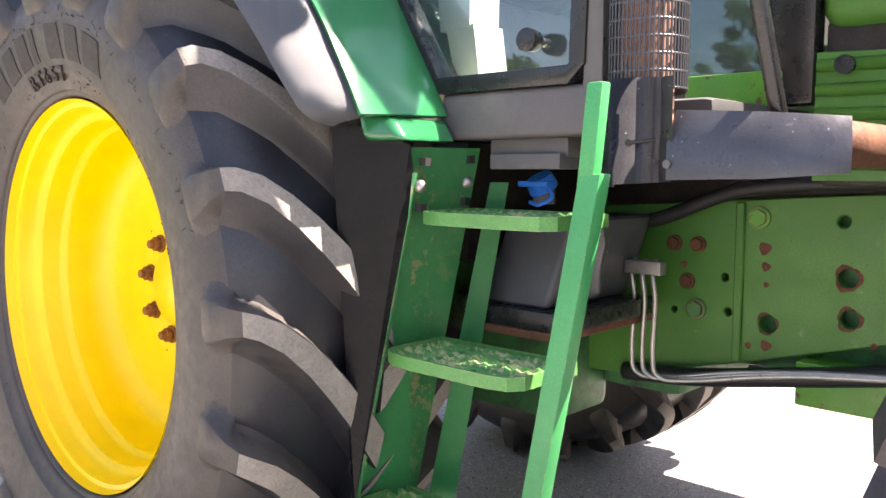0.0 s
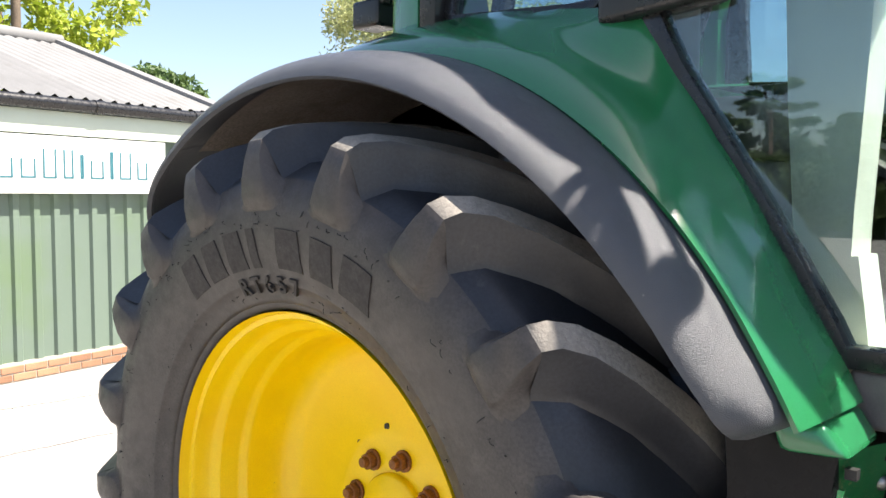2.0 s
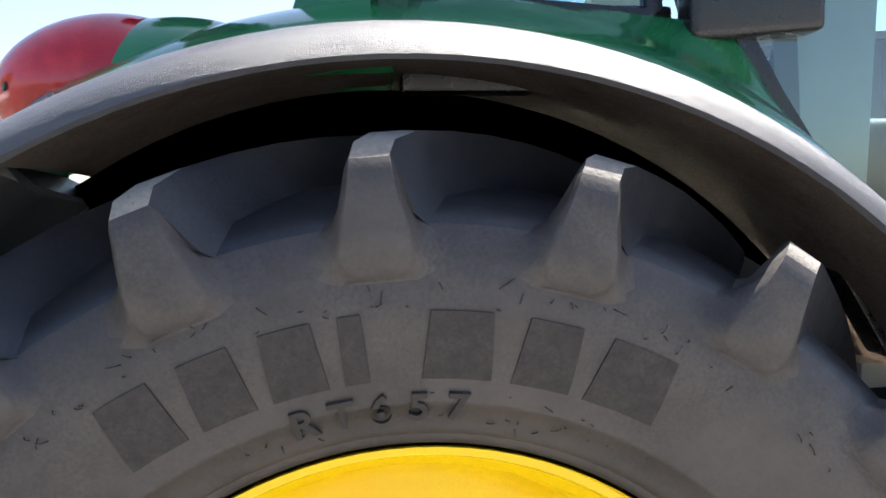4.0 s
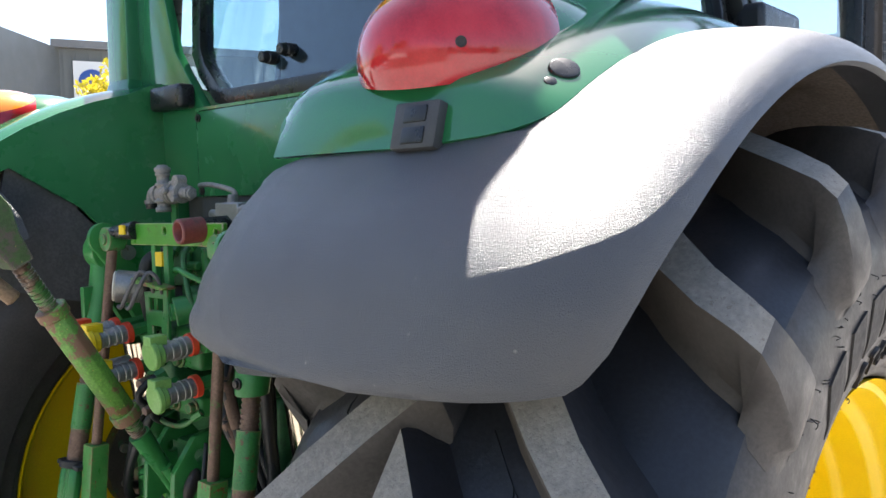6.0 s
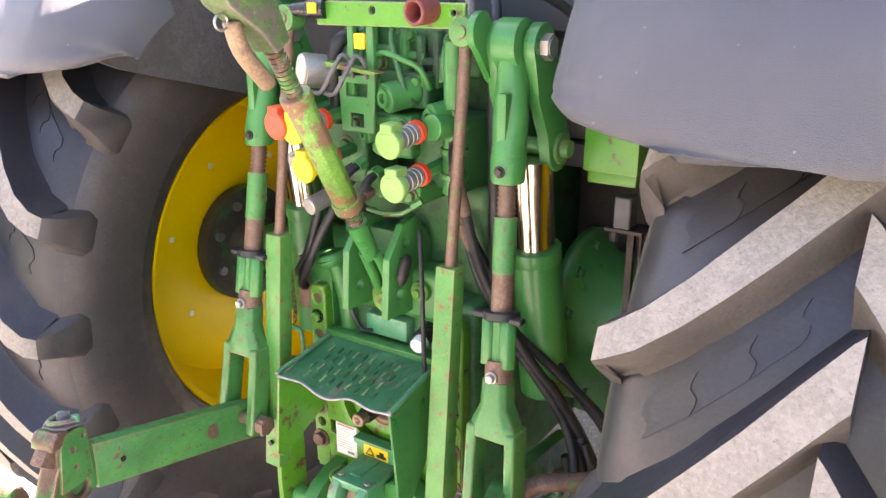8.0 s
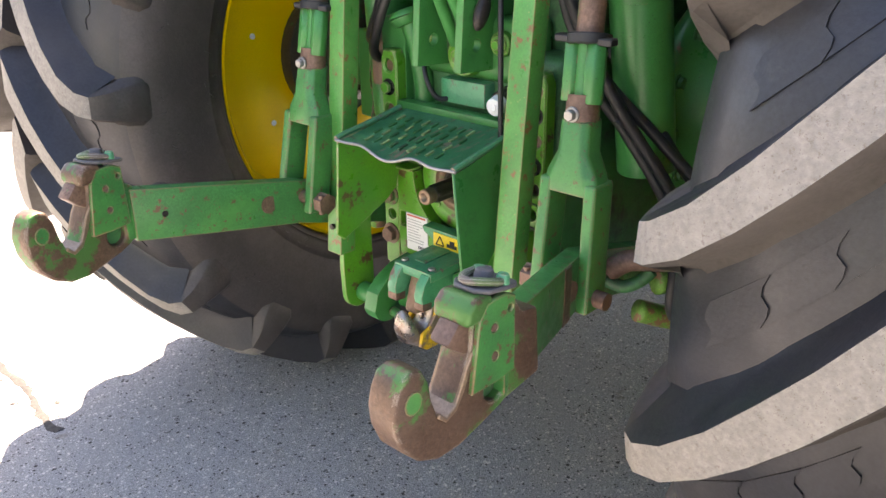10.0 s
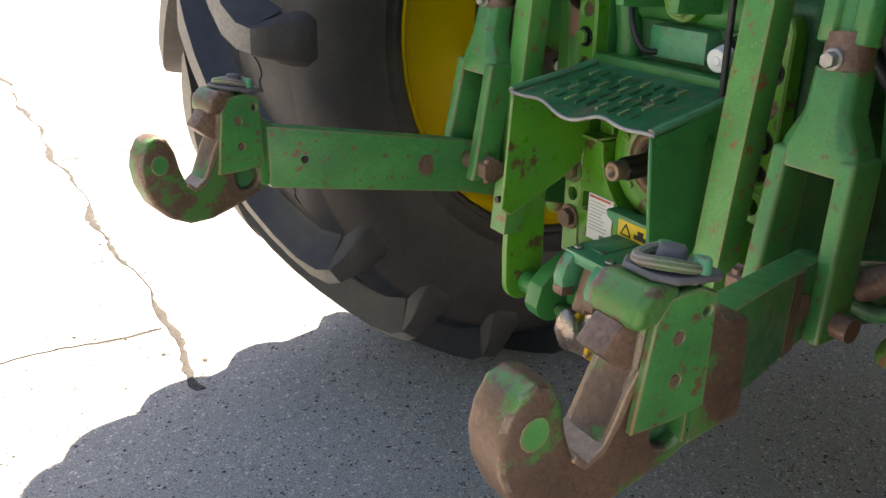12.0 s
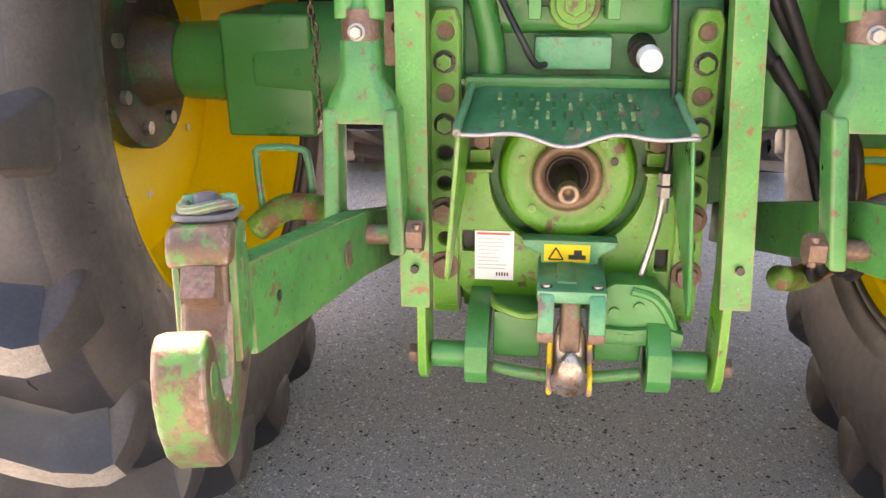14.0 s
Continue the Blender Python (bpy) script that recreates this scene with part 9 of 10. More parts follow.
def build_shed():
    C = Vector((-6.74, 2.56, 0))
    w = Vector((0.2, -0.98, 0)).normalized()
    back = Vector((-0.98, -0.2, 0)).normalized()
    M = Matrix.Translation(C) @ Matrix((w, back, Vector((0, 0, 1)))).transposed().to_4x4()
    shed = empty_thing("shed", "pale green corrugated shed on a brick plinth", "shed")
    L, D, E = 9.0, 6.0, 2.40

    def sheet(u0, u1, z0, z1, name, pitch=0.19, along_depth=False, mat=CLAD_GREEN):
        bm = bmesh.new()
        xs = []
        u = u0
        while u < u1:
            for f, d in ((0.0, 0.0), (0.52, 0.0), (0.62, -0.03), (0.9, -0.03)):
                xs.append((min(u + f * pitch, u1), d))
            u += pitch
        lo, hi = [], []
        for u, d in xs:
            p = (u, d, 0) if not along_depth else (-d * 1.0 - 0.0, u, 0)
            p = (u, d, 0) if not along_depth else (d, u, 0)
            lo.append(bm.verts.new(M @ Vector((p[0], p[1], z0))))
            hi.append(bm.verts.new(M @ Vector((p[0], p[1], z1))))
        for i in range(len(xs) - 1):
            if (lo[i].co - lo[i + 1].co).length > 1e-5:
                bm.faces.new((lo[i], lo[i + 1], hi[i + 1], hi[i]))
        bmesh.ops.recalc_face_normals(bm, faces=bm.faces[:])
        return part(name, bm, mat, shed, "pale green corrugated cladding", sharp=20)
    sheet(0.06, L, 0.17, E, "cladding")
    sheet(0.0, D, 0.17, E + 0.1, "end_cladding", along_depth=True)
    bm = bmesh.new()
    box(bm, (0.04, 0.03, 0.0), (L, D, E), M)
    part("inner_wall", bm, CLAD_GREEN, shed)
    bm = bmesh.new()
    box(bm, (-0.03, -0.06, 0.15), (0.09, 0.02, E), M)
    part("corner_trim", bm, CLAD_TRIM, shed, "pale corner trim", bevel=0.006)
    bm = bmesh.new()
    box(bm, (-0.05, -0.10, 2.17), (L, -0.03, 2.38), M)
    part("fascia", bm, CLAD_TRIM, shed, "pale green fascia board", bevel=0.006)
    bm = bmesh.new()
    rod(bm, M @ Vector((-0.08, -0.14, 2.44)), M @ Vector((L, -0.14, 2.44)), 0.062, seg=14)
    gut = part("gutter", bm, SATIN_BLACK, shed, "black plastic gutter")
    for u in (0.35, 1.5, 2.9, 4.4):
        bm = bmesh.new()
        rod(bm, M @ Vector((u, -0.14, 2.44)), M @ Vector((u + 0.1, -0.14, 2.44)), 0.07, seg=14)
        part("gutter_joint", bm, SATIN_BLACK, gut)
    bm = bmesh.new()
    tube(bm, [M @ Vector((-0.10, -0.14, 2.40)), M @ Vector((-0.12, -0.14, 2.30)), M @ Vector((-0.12, -0.12, 1.2)), M @ Vector((-0.12, -0.12, -0.04))], 0.045, 12, 3)
    part("downpipe", bm, SATIN_BLACK, shed, "black downpipe")
    # roof
    bm = bmesh.new()
    lo, hi = [], []
    n = 240
    for i in range(n + 1):
        u = -0.10 + (L + 0.1) * i / n
        d = 0.025 * math.sin(2 * math.pi * u / 0.15)
        lo.append(bm.verts.new(M @ Vector((u, -0.16, 2.50 + d))))
        hi.append(bm.verts.new(M @ Vector((u, 3.0, 3.56 + d))))
    for i in range(n):
        bm.faces.new((lo[i], lo[i + 1], hi[i + 1], hi[i]))
    bmesh.ops.recalc_face_normals(bm, faces=bm.faces[:])
    part("roof_sheet", bm, ROOF_SHEET, shed, "weathered grey corrugated roof", sharp=60)
    bm = bmesh.new()
    V = [bm.verts.new(M @ Vector(p)) for p in ((-0.1, 3.0, 3.56), (L, 3.0, 3.56), (L, 6.2, 2.5), (-0.1, 6.2, 2.5))]
    bm.faces.new(V)
    bmesh.ops.solidify(bm, geom=bm.faces[:], thickness=0.02)
    part("rear_roof", bm, ROOF_SHEET, shed)
    bm = bmesh.new()
    a, b = Vector((-0.10, -0.17, 2.51)), Vector((-0.10, 3.0, 3.58))
    for off in (0,):
        V = [bm.verts.new(M @ (p + Vector((dx, 0, dz)))) for p in (a, b) for dx, dz in ((-0.06, -0.1), (0.12, -0.02), (0.12, 0.045), (-0.06, 0.045))]
    for f in ((0, 1, 2, 3), (7, 6, 5, 4), (0, 4, 5, 1), (1, 5, 6, 2), (2, 6, 7, 3), (3, 7, 4, 0)):
        bm.faces.new([V[i] for i in f])
    bmesh.ops.recalc_face_normals(bm, faces=bm.faces[:])
    part("verge_trim", bm, ROOF_SHEET, shed)
    bm = bmesh.new()
    tube(bm, [M @ Vector((-0.1, 3.0, 3.6)), M @ Vector((L, 3.0, 3.6))], 0.08, 10)
    part("ridge_cap", bm, ROOF_SHEET, shed)
    bm = bmesh.new()
    V = [bm.verts.new(M @ Vector(p)) for p in ((0.0, 0.0, E), (0.0, D, E), (0.0, 3.0, 3.5))]
    bm.faces.new(V)
    bmesh.ops.solidify(bm, geom=bm.faces[:], thickness=0.02)
    part("gable", bm, CLAD_GREEN, shed)
    # plinth
    bm = bmesh.new()
    box(bm, (0.0, -0.035, -0.3), (L, 0.02, 0.17), M)
    box(bm, (-0.035, -0.035, -0.3), (0.02, D, 0.17), M)
    pl = part("plinth", bm, MORTAR, shed, "mortar of the brick plinth")
    bm = bmesh.new()
    box(bm, (-0.1035, -0.05, -0.03), (0.1035, 0.05, 0.03))
    for v in bm.verts:
        v.co.x *= 1.0
    me = bpy.data.meshes.new("brick")
    bmesh.ops.bevel(bm, geom=bm.edges[:], offset=0.004, segments=1, affect='EDGES')
    bm.to_mesh(me)
    bm.free()
    me.materials.append(BRICK)
    for row in range(2):
        for k in range(26):
            br = new("brick", me)
            br.parent = pl
            br.matrix_world = M @ Matrix.Translation((0.09 + 0.2175 * k + (0.109 if row else 0), 0.005, 0.042 + 0.072 * row))
        for k in range(10):
            br = new("brick", me)
            br.parent = pl
            br.matrix_world = M @ Matrix.Translation((0.005, 0.12 + 0.2175 * k + (0.109 if row else 0), 0.042 + 0.072 * row)) @ pose(0, 0, 0, 0, 0, 90)
    # sign board with thin teal strokes in place of the firm's name
    bm = bmesh.new()
    box(bm, (0.78, -0.11, 1.645), (3.6, -0.035, 2.155), M)
    sign = part("sign_board", bm, LABEL_WHITE, shed, "white sign board with thin teal bars", bevel=0.006)
    u = 1.0
    for hgt, wid in ((0.17, 0.10), (0.26, 0.11), (0.26, 0.02), (0.17, 0.12), (0.22, 0.02), (0.26, 0.08), (0.26, 0.11), (0.17, 0.12), (0.17, 0.12)):
        bm = bmesh.new()
        z0 = 1.78
        for du in (0.0, wid):
            box(bm, (u + du, -0.116, z0), (u + du + 0.016, -0.111, z0 + hgt), M)
        if wid > 0.05:
            box(bm, (u, -0.116, z0), (u + wid, -0.111, z0 + 0.016), M)
        part("sign_stroke", bm, SIGN_TEAL, shed)
        u += wid + 0.085
    bm = bmesh.new()
    box(bm, (0.22, -0.10, 1.84), (0.46, -0.03, 2.06), M)
    al = part("alarm_box", bm, LABEL_WHITE, shed, "white and blue alarm box", bevel=0.03, seg=4)
    bm = bmesh.new()
    box(bm, (0.25, -0.115, 1.86), (0.42, -0.09, 2.0), M)
    part("alarm_front", bm, SIGN_BLUE, al, bevel=0.02, seg=3)
    bm = bmesh.new()
    box(bm, (0.27, -0.119, 1.96), (0.40, -0.115, 1.985), M)
    part("alarm_mark", bm, LABEL_WHITE, al)


build_shed()


def build_car(name, label, M, paint, estate=False):
    """A hatchback: lofted body, dark glass, wheels with spokes. Local x forward, y left."""
    car = empty_thing(name, label, "car")
    car.matrix_world = M
    L2, W2 = 2.12, 0.88
    secs = [(-2.12, 0.45, 0.72, 0.70, 0.72), (-2.06, 0.35, 0.95, 0.82, 0.90), (-1.85, 0.30, 1.02, 0.87, 1.30), (-1.45, 0.28, 1.0, 0.88, 1.44), (-0.6, 0.25, 0.98, 0.885, 1.47), (0.1, 0.25, 0.96, 0.885, 1.44), (0.55, 0.25, 0.95, 0.885, 1.28), (1.05, 0.26, 0.93, 0.88, 0.99), (1.6, 0.28, 0.86, 0.86, 0.91), (1.98, 0.33, 0.74, 0.78, 0.80), (2.12, 0.42, 0.60, 0.62, 0.62)]
    bm = bmesh.new()
    rows = []
    for x, zb, zw, hw, zt in secs:
        row = []
        tw = hw * (0.72 if zt > zw + 0.15 else 0.93)
        pts = [(hw * 0.9, zb), (hw, zb + 0.18), (hw, zw - 0.12), (hw * 0.97, zw), (tw + (hw * 0.97 - tw) * 0.25, zw + (zt - zw) * 0.72), (tw * 0.8, zt), (0, zt + 0.015)]
        full = pts + [(-y, z) for y, z in reversed(pts[:-1])]
        rows.append([bm.verts.new((x, y, z)) for y, z in full])
    for a, b in zip(rows, rows[1:]):
        for k in range(len(a) - 1):
            bm.faces.new((a[k], a[k + 1], b[k + 1], b[k]))
        bm.faces.new((a[-1], a[0], b[0], b[-1]))
    bm.faces.new(rows[0])
    bm.faces.new(rows[-1][::-1])
    bmesh.ops.recalc_face_normals(bm, faces=bm.faces[:])
    body = part("body", bm, paint, car, sharp=50, bevel=0.0)
    for s in (-1, 1):
        for x0, x1, x2, x3 in ((-1.35, -0.35, -0.42, -1.15), (-0.28, 0.72, 0.25, -0.34)):
            bm = bmesh.new()
            V = [bm.verts.new(p) for p in ((x0, s * 0.868, 1.0), (x1, s * 0.868, 0.985), (x2, s * 0.73, 1.34), (x3, s * 0.73, 1.36))]
            bm.faces.new(V)
            bmesh.ops.solidify(bm, geom=bm.faces[:], thickness=0.02)
            part("side_window", bm, CAR_GLASS, car)
        bm = bmesh.new()
        box(bm, (-0.6, s * 0.885, 0.86), (-0.45, s * 0.91, 0.89))
        part("door_handle", bm, paint, car, bevel=0.008)
        bm = bmesh.new()
        tube(bm, [(-0.32, s * 0.886, 0.35), (-0.32, s * 0.888, 0.9)], 0.004, 6)
        part("door_gap", bm, PRINT_BLACK, car)
        bm = bmesh.new()
        box(bm, (0.6, s * 0.88, 0.98), (0.75, s * 1.05, 1.1))
        part("door_mirror", bm, paint, car, bevel=0.03, seg=3)
        bm = bmesh.new()
        box(bm, (-2.1, s * 0.55, 0.86), (-1.98, s * 0.85, 1.0))
        part("tail_lamp", bm, RED_LENS, car, bevel=0.02)
        bm = bmesh.new()
        box(bm, (1.85, s * 0.5, 0.66), (2.06, s * 0.8, 0.76))
        part("headlight", bm, CAR_GLASS, car, bevel=0.03)
        for x in (-1.3, 1.28):
            bm = bmesh.new()
            lathe(bm, [(0.375, 0.02), (0.36, 0.03), (0.33, 0.02), (0.33, -0.1)], Matrix.Translation((x, s * 0.865, 0.33)) @ frame_of((0, s, 0)), 40)
            part("wheel_arch", bm, PRINT_BLACK, car)
            m = Matrix.Translation((x, s * 0.80, 0.325)) @ frame_of((0, s, 0))
            bm = bmesh.new()
            lathe(bm, [(0.215, 0.085), (0.23, 0.1), (0.31, 0.1), (0.325, 0.08), (0.325, -0.1), (0.2, -0.1)], m, 40)
            wh = part("car_wheel", bm, RUBBER, car, "black car tyre")
            bm = bmesh.new()
            lathe(bm, [(0.225, 0.09), (0.215, 0.095), (0.205, 0.085), (0.2, 0.02), (0.0, 0.02)], m, 40)
            part("wheel_dish", bm, DARK_METAL, wh)
            for k in range(5):
                for da in (-9, 9):
                    a = radians(72 * k + da)
                    a2 = radians(72 * k + da * 1.7)
                    bm = bmesh.new()
                    tube(bm, [m @ Vector((0.04 * math.cos(a), 0.04 * math.sin(a), 0.085)), m @ Vector((0.21 * math.cos(a2), 0.21 * math.sin(a2), 0.085))], 0.013, 6)
                    part("spoke", bm, ALLOY, wh)
            bm = bmesh.new()
            lathe(bm, [(0.0, 0.1), (0.05, 0.097), (0.055, 0.07)], m, 20)
            part("hub_cap", bm, ALLOY, wh)
    for (x0, z0, x1, z1, hw0, hw1) in ((0.62, 1.235, 1.02, 1.0, 0.60, 0.74), (-1.88, 1.27, -2.05, 0.98, 0.58, 0.72)):
        bm = bmesh.new()
        V = [bm.verts.new(p) for p in ((x0, -hw0, z0 + 0.02), (x0, hw0, z0 + 0.02), (x1, hw1, z1 + 0.015), (x1, -hw1, z1 + 0.015))]
        bm.faces.new(V)
        bmesh.ops.solidify(bm, geom=bm.faces[:], thickness=0.015)
        part("windscreen", bm, CAR_GLASS, car)
    bm = bmesh.new()
    box(bm, (-2.15, -0.26, 0.62), (-2.125, 0.26, 0.73))
    part("plate_bar", bm, CAP_YELLOW, car)
    return car


def car_at(dist, size, heading, z):
    """Places a car by the foot of its right rear wheel."""
    foot = Vector((0.742 - 0.8217 * dist, -2.326 + 0.57 * dist, z))
    R = pose(0, 0, 0, 0, 0, heading)
    return Matrix.Translation(foot - R @ Vector((-1.3 * size, -0.9 * size, 0))) @ R @ Matrix.Scale(size, 4)


white_car = build_car("hatchback_car", "white hatchback car with alloy wheels beside the shed", car_at(9.5, 0.93, 55, -0.2), WHITE_CAR)
dark_car = build_car("estate_car", "dark blue car parked behind the white one", pose(-10.6, 8.2, -0.05, 0, 0, 62), BLUE_CAR)


def build_tree(name, label, at, height, spread, trunk_h, leaf, n_leaf, leaf_size, seed, clumps=60, droop=0.0, low=0.3, limbs=9, stem=0.1, group=""):
    rng = np.random.default_rng(seed)
    rnd = random.Random(seed)
    tree = empty_thing(name, label, "tree", group)
    tree.location = at
    bm = bmesh.new()
    tube(bm, [(0, 0, -0.05), (0.05 * height * 0.2, 0.02, trunk_h * 0.5), (0.0, 0.05, trunk_h), (0.06, 0.0, height * 0.75)], stem, 10, 5)
    for v in bm.verts:
        k = max(0.12, 1 - 0.9 * v.co.z / (height * 0.78))
        v.co.x *= k if v.co.z > trunk_h * 0.3 else 1
        v.co.y *= k if v.co.z > trunk_h * 0.3 else 1
    part("trunk", bm, BARK, tree, "tapered bark-covered trunk")
    centres = []
    for c in range(clumps):
        u = rnd.random()
        z = low + (1 - low) * u ** 0.85
        rad = spread * (math.sin(math.pi * min(1, max(0.02, (z - low * 0.8) / (1.03 - low * 0.8)))) ** 0.55) * math.sqrt(rnd.random()) * rnd.uniform(0.75, 1.1)
        a = rnd.uniform(0, 2 * math.pi)
        centres.append((rad * math.cos(a), rad * math.sin(a), z * height))
    for k in range(limbs):
        c = centres[(k * 7) % clumps]
        z0 = trunk_h * rnd.uniform(0.7, 1.1)
        bm = bmesh.new()
        tube(bm, [(0, 0, min(z0, c[2] * 0.9)), (c[0] * 0.4, c[1] * 0.4, z0 + (c[2] - z0) * 0.55), (c[0] * 0.95, c[1] * 0.95, c[2])], stem * 0.28, 6, 4)
        part("limb", bm, BARK, tree)
    C = np.array(centres)
    idx = rng.integers(0, clumps, n_leaf)
    csize = spread * rng.uniform(0.14, 0.3, clumps)
    off = rng.normal(0, 1, (n_leaf, 3))
    off /= np.linalg.norm(off, axis=1)[:, None]
    off *= (rng.random(n_leaf) ** 0.45)[:, None] * csize[idx][:, None]
    off[:, 2] *= 0.75
    P = C[idx] + off
    P[:, 2] -= droop * np.abs(rng.normal(0, 1, n_leaf)) * spread
    P[:, 2] = np.maximum(P[:, 2], 0.05)
    ax = rng.normal(0, 1, (n_leaf, 3))
    ax /= np.linalg.norm(ax, axis=1)[:, None]
    bx = np.cross(ax, rng.normal(0, 1, (n_leaf, 3)))
    bx /= np.linalg.norm(bx, axis=1)[:, None]
    s = leaf_size * rng.uniform(0.6, 1.3, n_leaf)[:, None]
    V = np.stack([P - ax * s, P + bx * s * 0.45, P + ax * s, P - bx * s * 0.45], 1).reshape(-1, 3)
    me = bpy.data.meshes.new("crown")
    me.vertices.add(len(V))
    me.vertices.foreach_set("co", V.astype(np.float32).ravel())
    me.loops.add(len(V))
    me.loops.foreach_set("vertex_index", np.arange(len(V), dtype=np.int32))
    me.polygons.add(n_leaf)
    me.polygons.foreach_set("loop_start", np.arange(0, len(V), 4, dtype=np.int32))
    me.polygons.foreach_set("loop_total", np.full(n_leaf, 4, dtype=np.int32))
    me.update()
    me.validate()
    me.materials.append(leaf)
    cr = new("crown", me)
    cr.parent = tree
    cr["kind"] = "stuff"
    tagged(cr, "loose crown of small leaves")
    return tree


build_tree("birch_tree", "tall airy pale green birch behind the parked cars", (-14.4, 13.2, -0.2), 8.6, 3.3, 3.0, LEAF_BIRCH, 52000, 0.068, 3, 170, 0.05, 0.16, 16, 0.16)
build_tree("birch_tree", "slender pale birch beside the taller one", (-13.2, 16.6, -0.2), 7.0, 2.3, 2.5, LEAF_BIRCH, 22000, 0.066, 5, 80, 0.05, 0.2, 10, 0.12)
build_tree("conifer_bush", "bright lime green conifer beside the shed", (-13.6, 7.0, -0.2), 3.7, 1.0, 0.6, LEAF_LIME, 11000, 0.10, 7, 60, 0.0, 0.04, 6, 0.1)
build_tree("conifer_bush", "bright lime green conifer beside the shed", (-14.6, 8.7, -0.2), 3.9, 1.2, 0.6, LEAF_LIME, 11000, 0.11, 8, 60, 0.0, 0.04, 6, 0.1)
build_tree("hedge_tree", "dense dark green hedge tree behind the cars", (-16.2, 11.2, -0.2), 3.9, 2.3, 0.8, LEAF_DARK, 13000, 0.11, 9, 70, 0.0, 0.04, 8, 0.12)
build_tree("hedge_tree", "dense green hedge tree behind the cars", (-14.6, 13.4, -0.2), 4.0, 2.4, 0.8, LEAF_MID, 13000, 0.11, 10, 70, 0.0, 0.04, 8, 0.12)
build_tree("hedge_tree", "dense green hedge tree below the birch", (-12.6, 15.4, -0.2), 3.7, 2.4, 0.8, LEAF_DARK, 13000, 0.11, 11, 70, 0.0, 0.04, 8, 0.12)
build_tree("hedge_tree", "green hedge tree below the birch", (-10.0, 17.0, -0.2), 3.7, 2.4, 0.8, LEAF_MID, 10000, 0.11, 12, 70, 0.0, 0.04, 8, 0.12)
build_tree("ash_tree", "leafy tree with yellowing leaves behind the shed", (-18.6, 4.2, 0), 7.6, 3.0, 2.5, LEAF_LIME, 15000, 0.13, 13, 80, 0.0, 0.25, 9, 0.16)
build_tree("ash_tree", "leafy green tree behind the shed", (-18.8, 1.0, 0), 8.8, 3.6, 2.5, LEAF_MID, 15000, 0.13, 14, 80, 0.0, 0.2, 9, 0.16)
build_tree("oak_tree", "distant dark round tree", (-29.5, 13.0, -0.2), 6.4, 3.0, 2.5, LEAF_DARK, 12000, 0.17, 15, 80, 0.0, 0.15, 9, 0.2)
build_tree("oak_tree", "distant dark round tree", (-27.5, 18.5, -0.2), 5.6, 3.4, 2.5, LEAF_DARK, 12000, 0.17, 16, 80, 0.0, 0.15, 9, 0.2)
build_tree("yellow_bush", "tall bush with bright yellow leaves", (6.1, 12.2, 0), 4.35, 1.35, 0.8, LEAF_YELLOW, 9000, 0.07, 17, 60, 0.0, 0.1, 6, 0.06)
build_tree("yard_hedge", "dense dark hedge far across the yard", (-13.5, -35.5, -0.3), 4.2, 4.2, 0.6, LEAF_DARK, 9000, 0.2, 31, 70, 0.0, 0.02, 6, 0.1, "hedges across the yard")
build_tree("yard_hedge", "dense dark hedge far across the yard", (-20.0, -31.0, -0.3), 4.0, 4.0, 0.6, LEAF_DARK, 9000, 0.2, 32, 70, 0.0, 0.02, 6, 0.1, "hedges across the yard")
build_tree("yard_hedge", "dense dark hedge far across the yard", (-6.5, -37.5, -0.3), 4.4, 4.4, 0.6, LEAF_DARK, 9000, 0.2, 33, 70, 0.0, 0.02, 6, 0.1, "hedges across the yard")
build_tree("yard_hedge", "dense dark hedge far across the yard", (1.5, -39, -0.3), 4.2, 4.4, 0.6, LEAF_DARK, 9000, 0.2, 34, 70, 0.0, 0.02, 6, 0.1, "hedges across the yard")
build_tree("yard_tree", "dark green tree far across the yard", (-12.9, -33.2, -0.3), 8.5, 1.7, 1.6, LEAF_DARK, 7000, 0.16, 18, 60, 0.0, 0.08, 7, 0.14, "trees across the yard")
build_tree("yard_tree", "dark green tree far across the yard", (-17.2, -31.0, -0.3), 6.9, 2.0, 1.6, LEAF_MID, 7000, 0.16, 19, 60, 0.0, 0.08, 7, 0.14, "trees across the yard")
build_tree("yard_tree", "dark green tree far across the yard", (-14.9, -33.0, -0.3), 6.0, 1.0, 1.6, LEAF_DARK, 7000, 0.16, 20, 60, 0.0, 0.08, 7, 0.14, "trees across the yard")
build_tree("yard_tree", "dark green tree far across the yard", (-9.6, -35.0, -0.3), 5.6, 2.6, 1.6, LEAF_DARK, 7000, 0.16, 21, 60, 0.0, 0.08, 7, 0.14, "trees across the yard")
build_tree("yard_tree", "dark green tree far across the yard", (-21.5, -29.0, -0.3), 6.2, 2.6, 1.6, LEAF_DARK, 7000, 0.16, 22, 60, 0.0, 0.08, 7, 0.14, "trees across the yard")
build_tree("yard_tree", "dark green tree far across the yard", (-4.5, -36.5, -0.3), 6.4, 3.0, 1.6, LEAF_DARK, 7000, 0.16, 23, 60, 0.0, 0.08, 7, 0.14, "trees across the yard")
build_tree("yard_tree", "dark green tree far across the yard", (3.0, -37.0, -0.3), 6.0, 3.2, 1.6, LEAF_MID, 7000, 0.16, 24, 60, 0.0, 0.08, 7, 0.14, "trees across the yard")

# utility pole behind the shed
bm = bmesh.new()
rod(bm, (-16.2, 3.7, 0), (-16.2, 3.7, 8.5), 0.11, 0.08, seg=14)
tagged(link_bm("utility_pole", bm, BARK), "weathered wooden pole behind the shed", "pole")


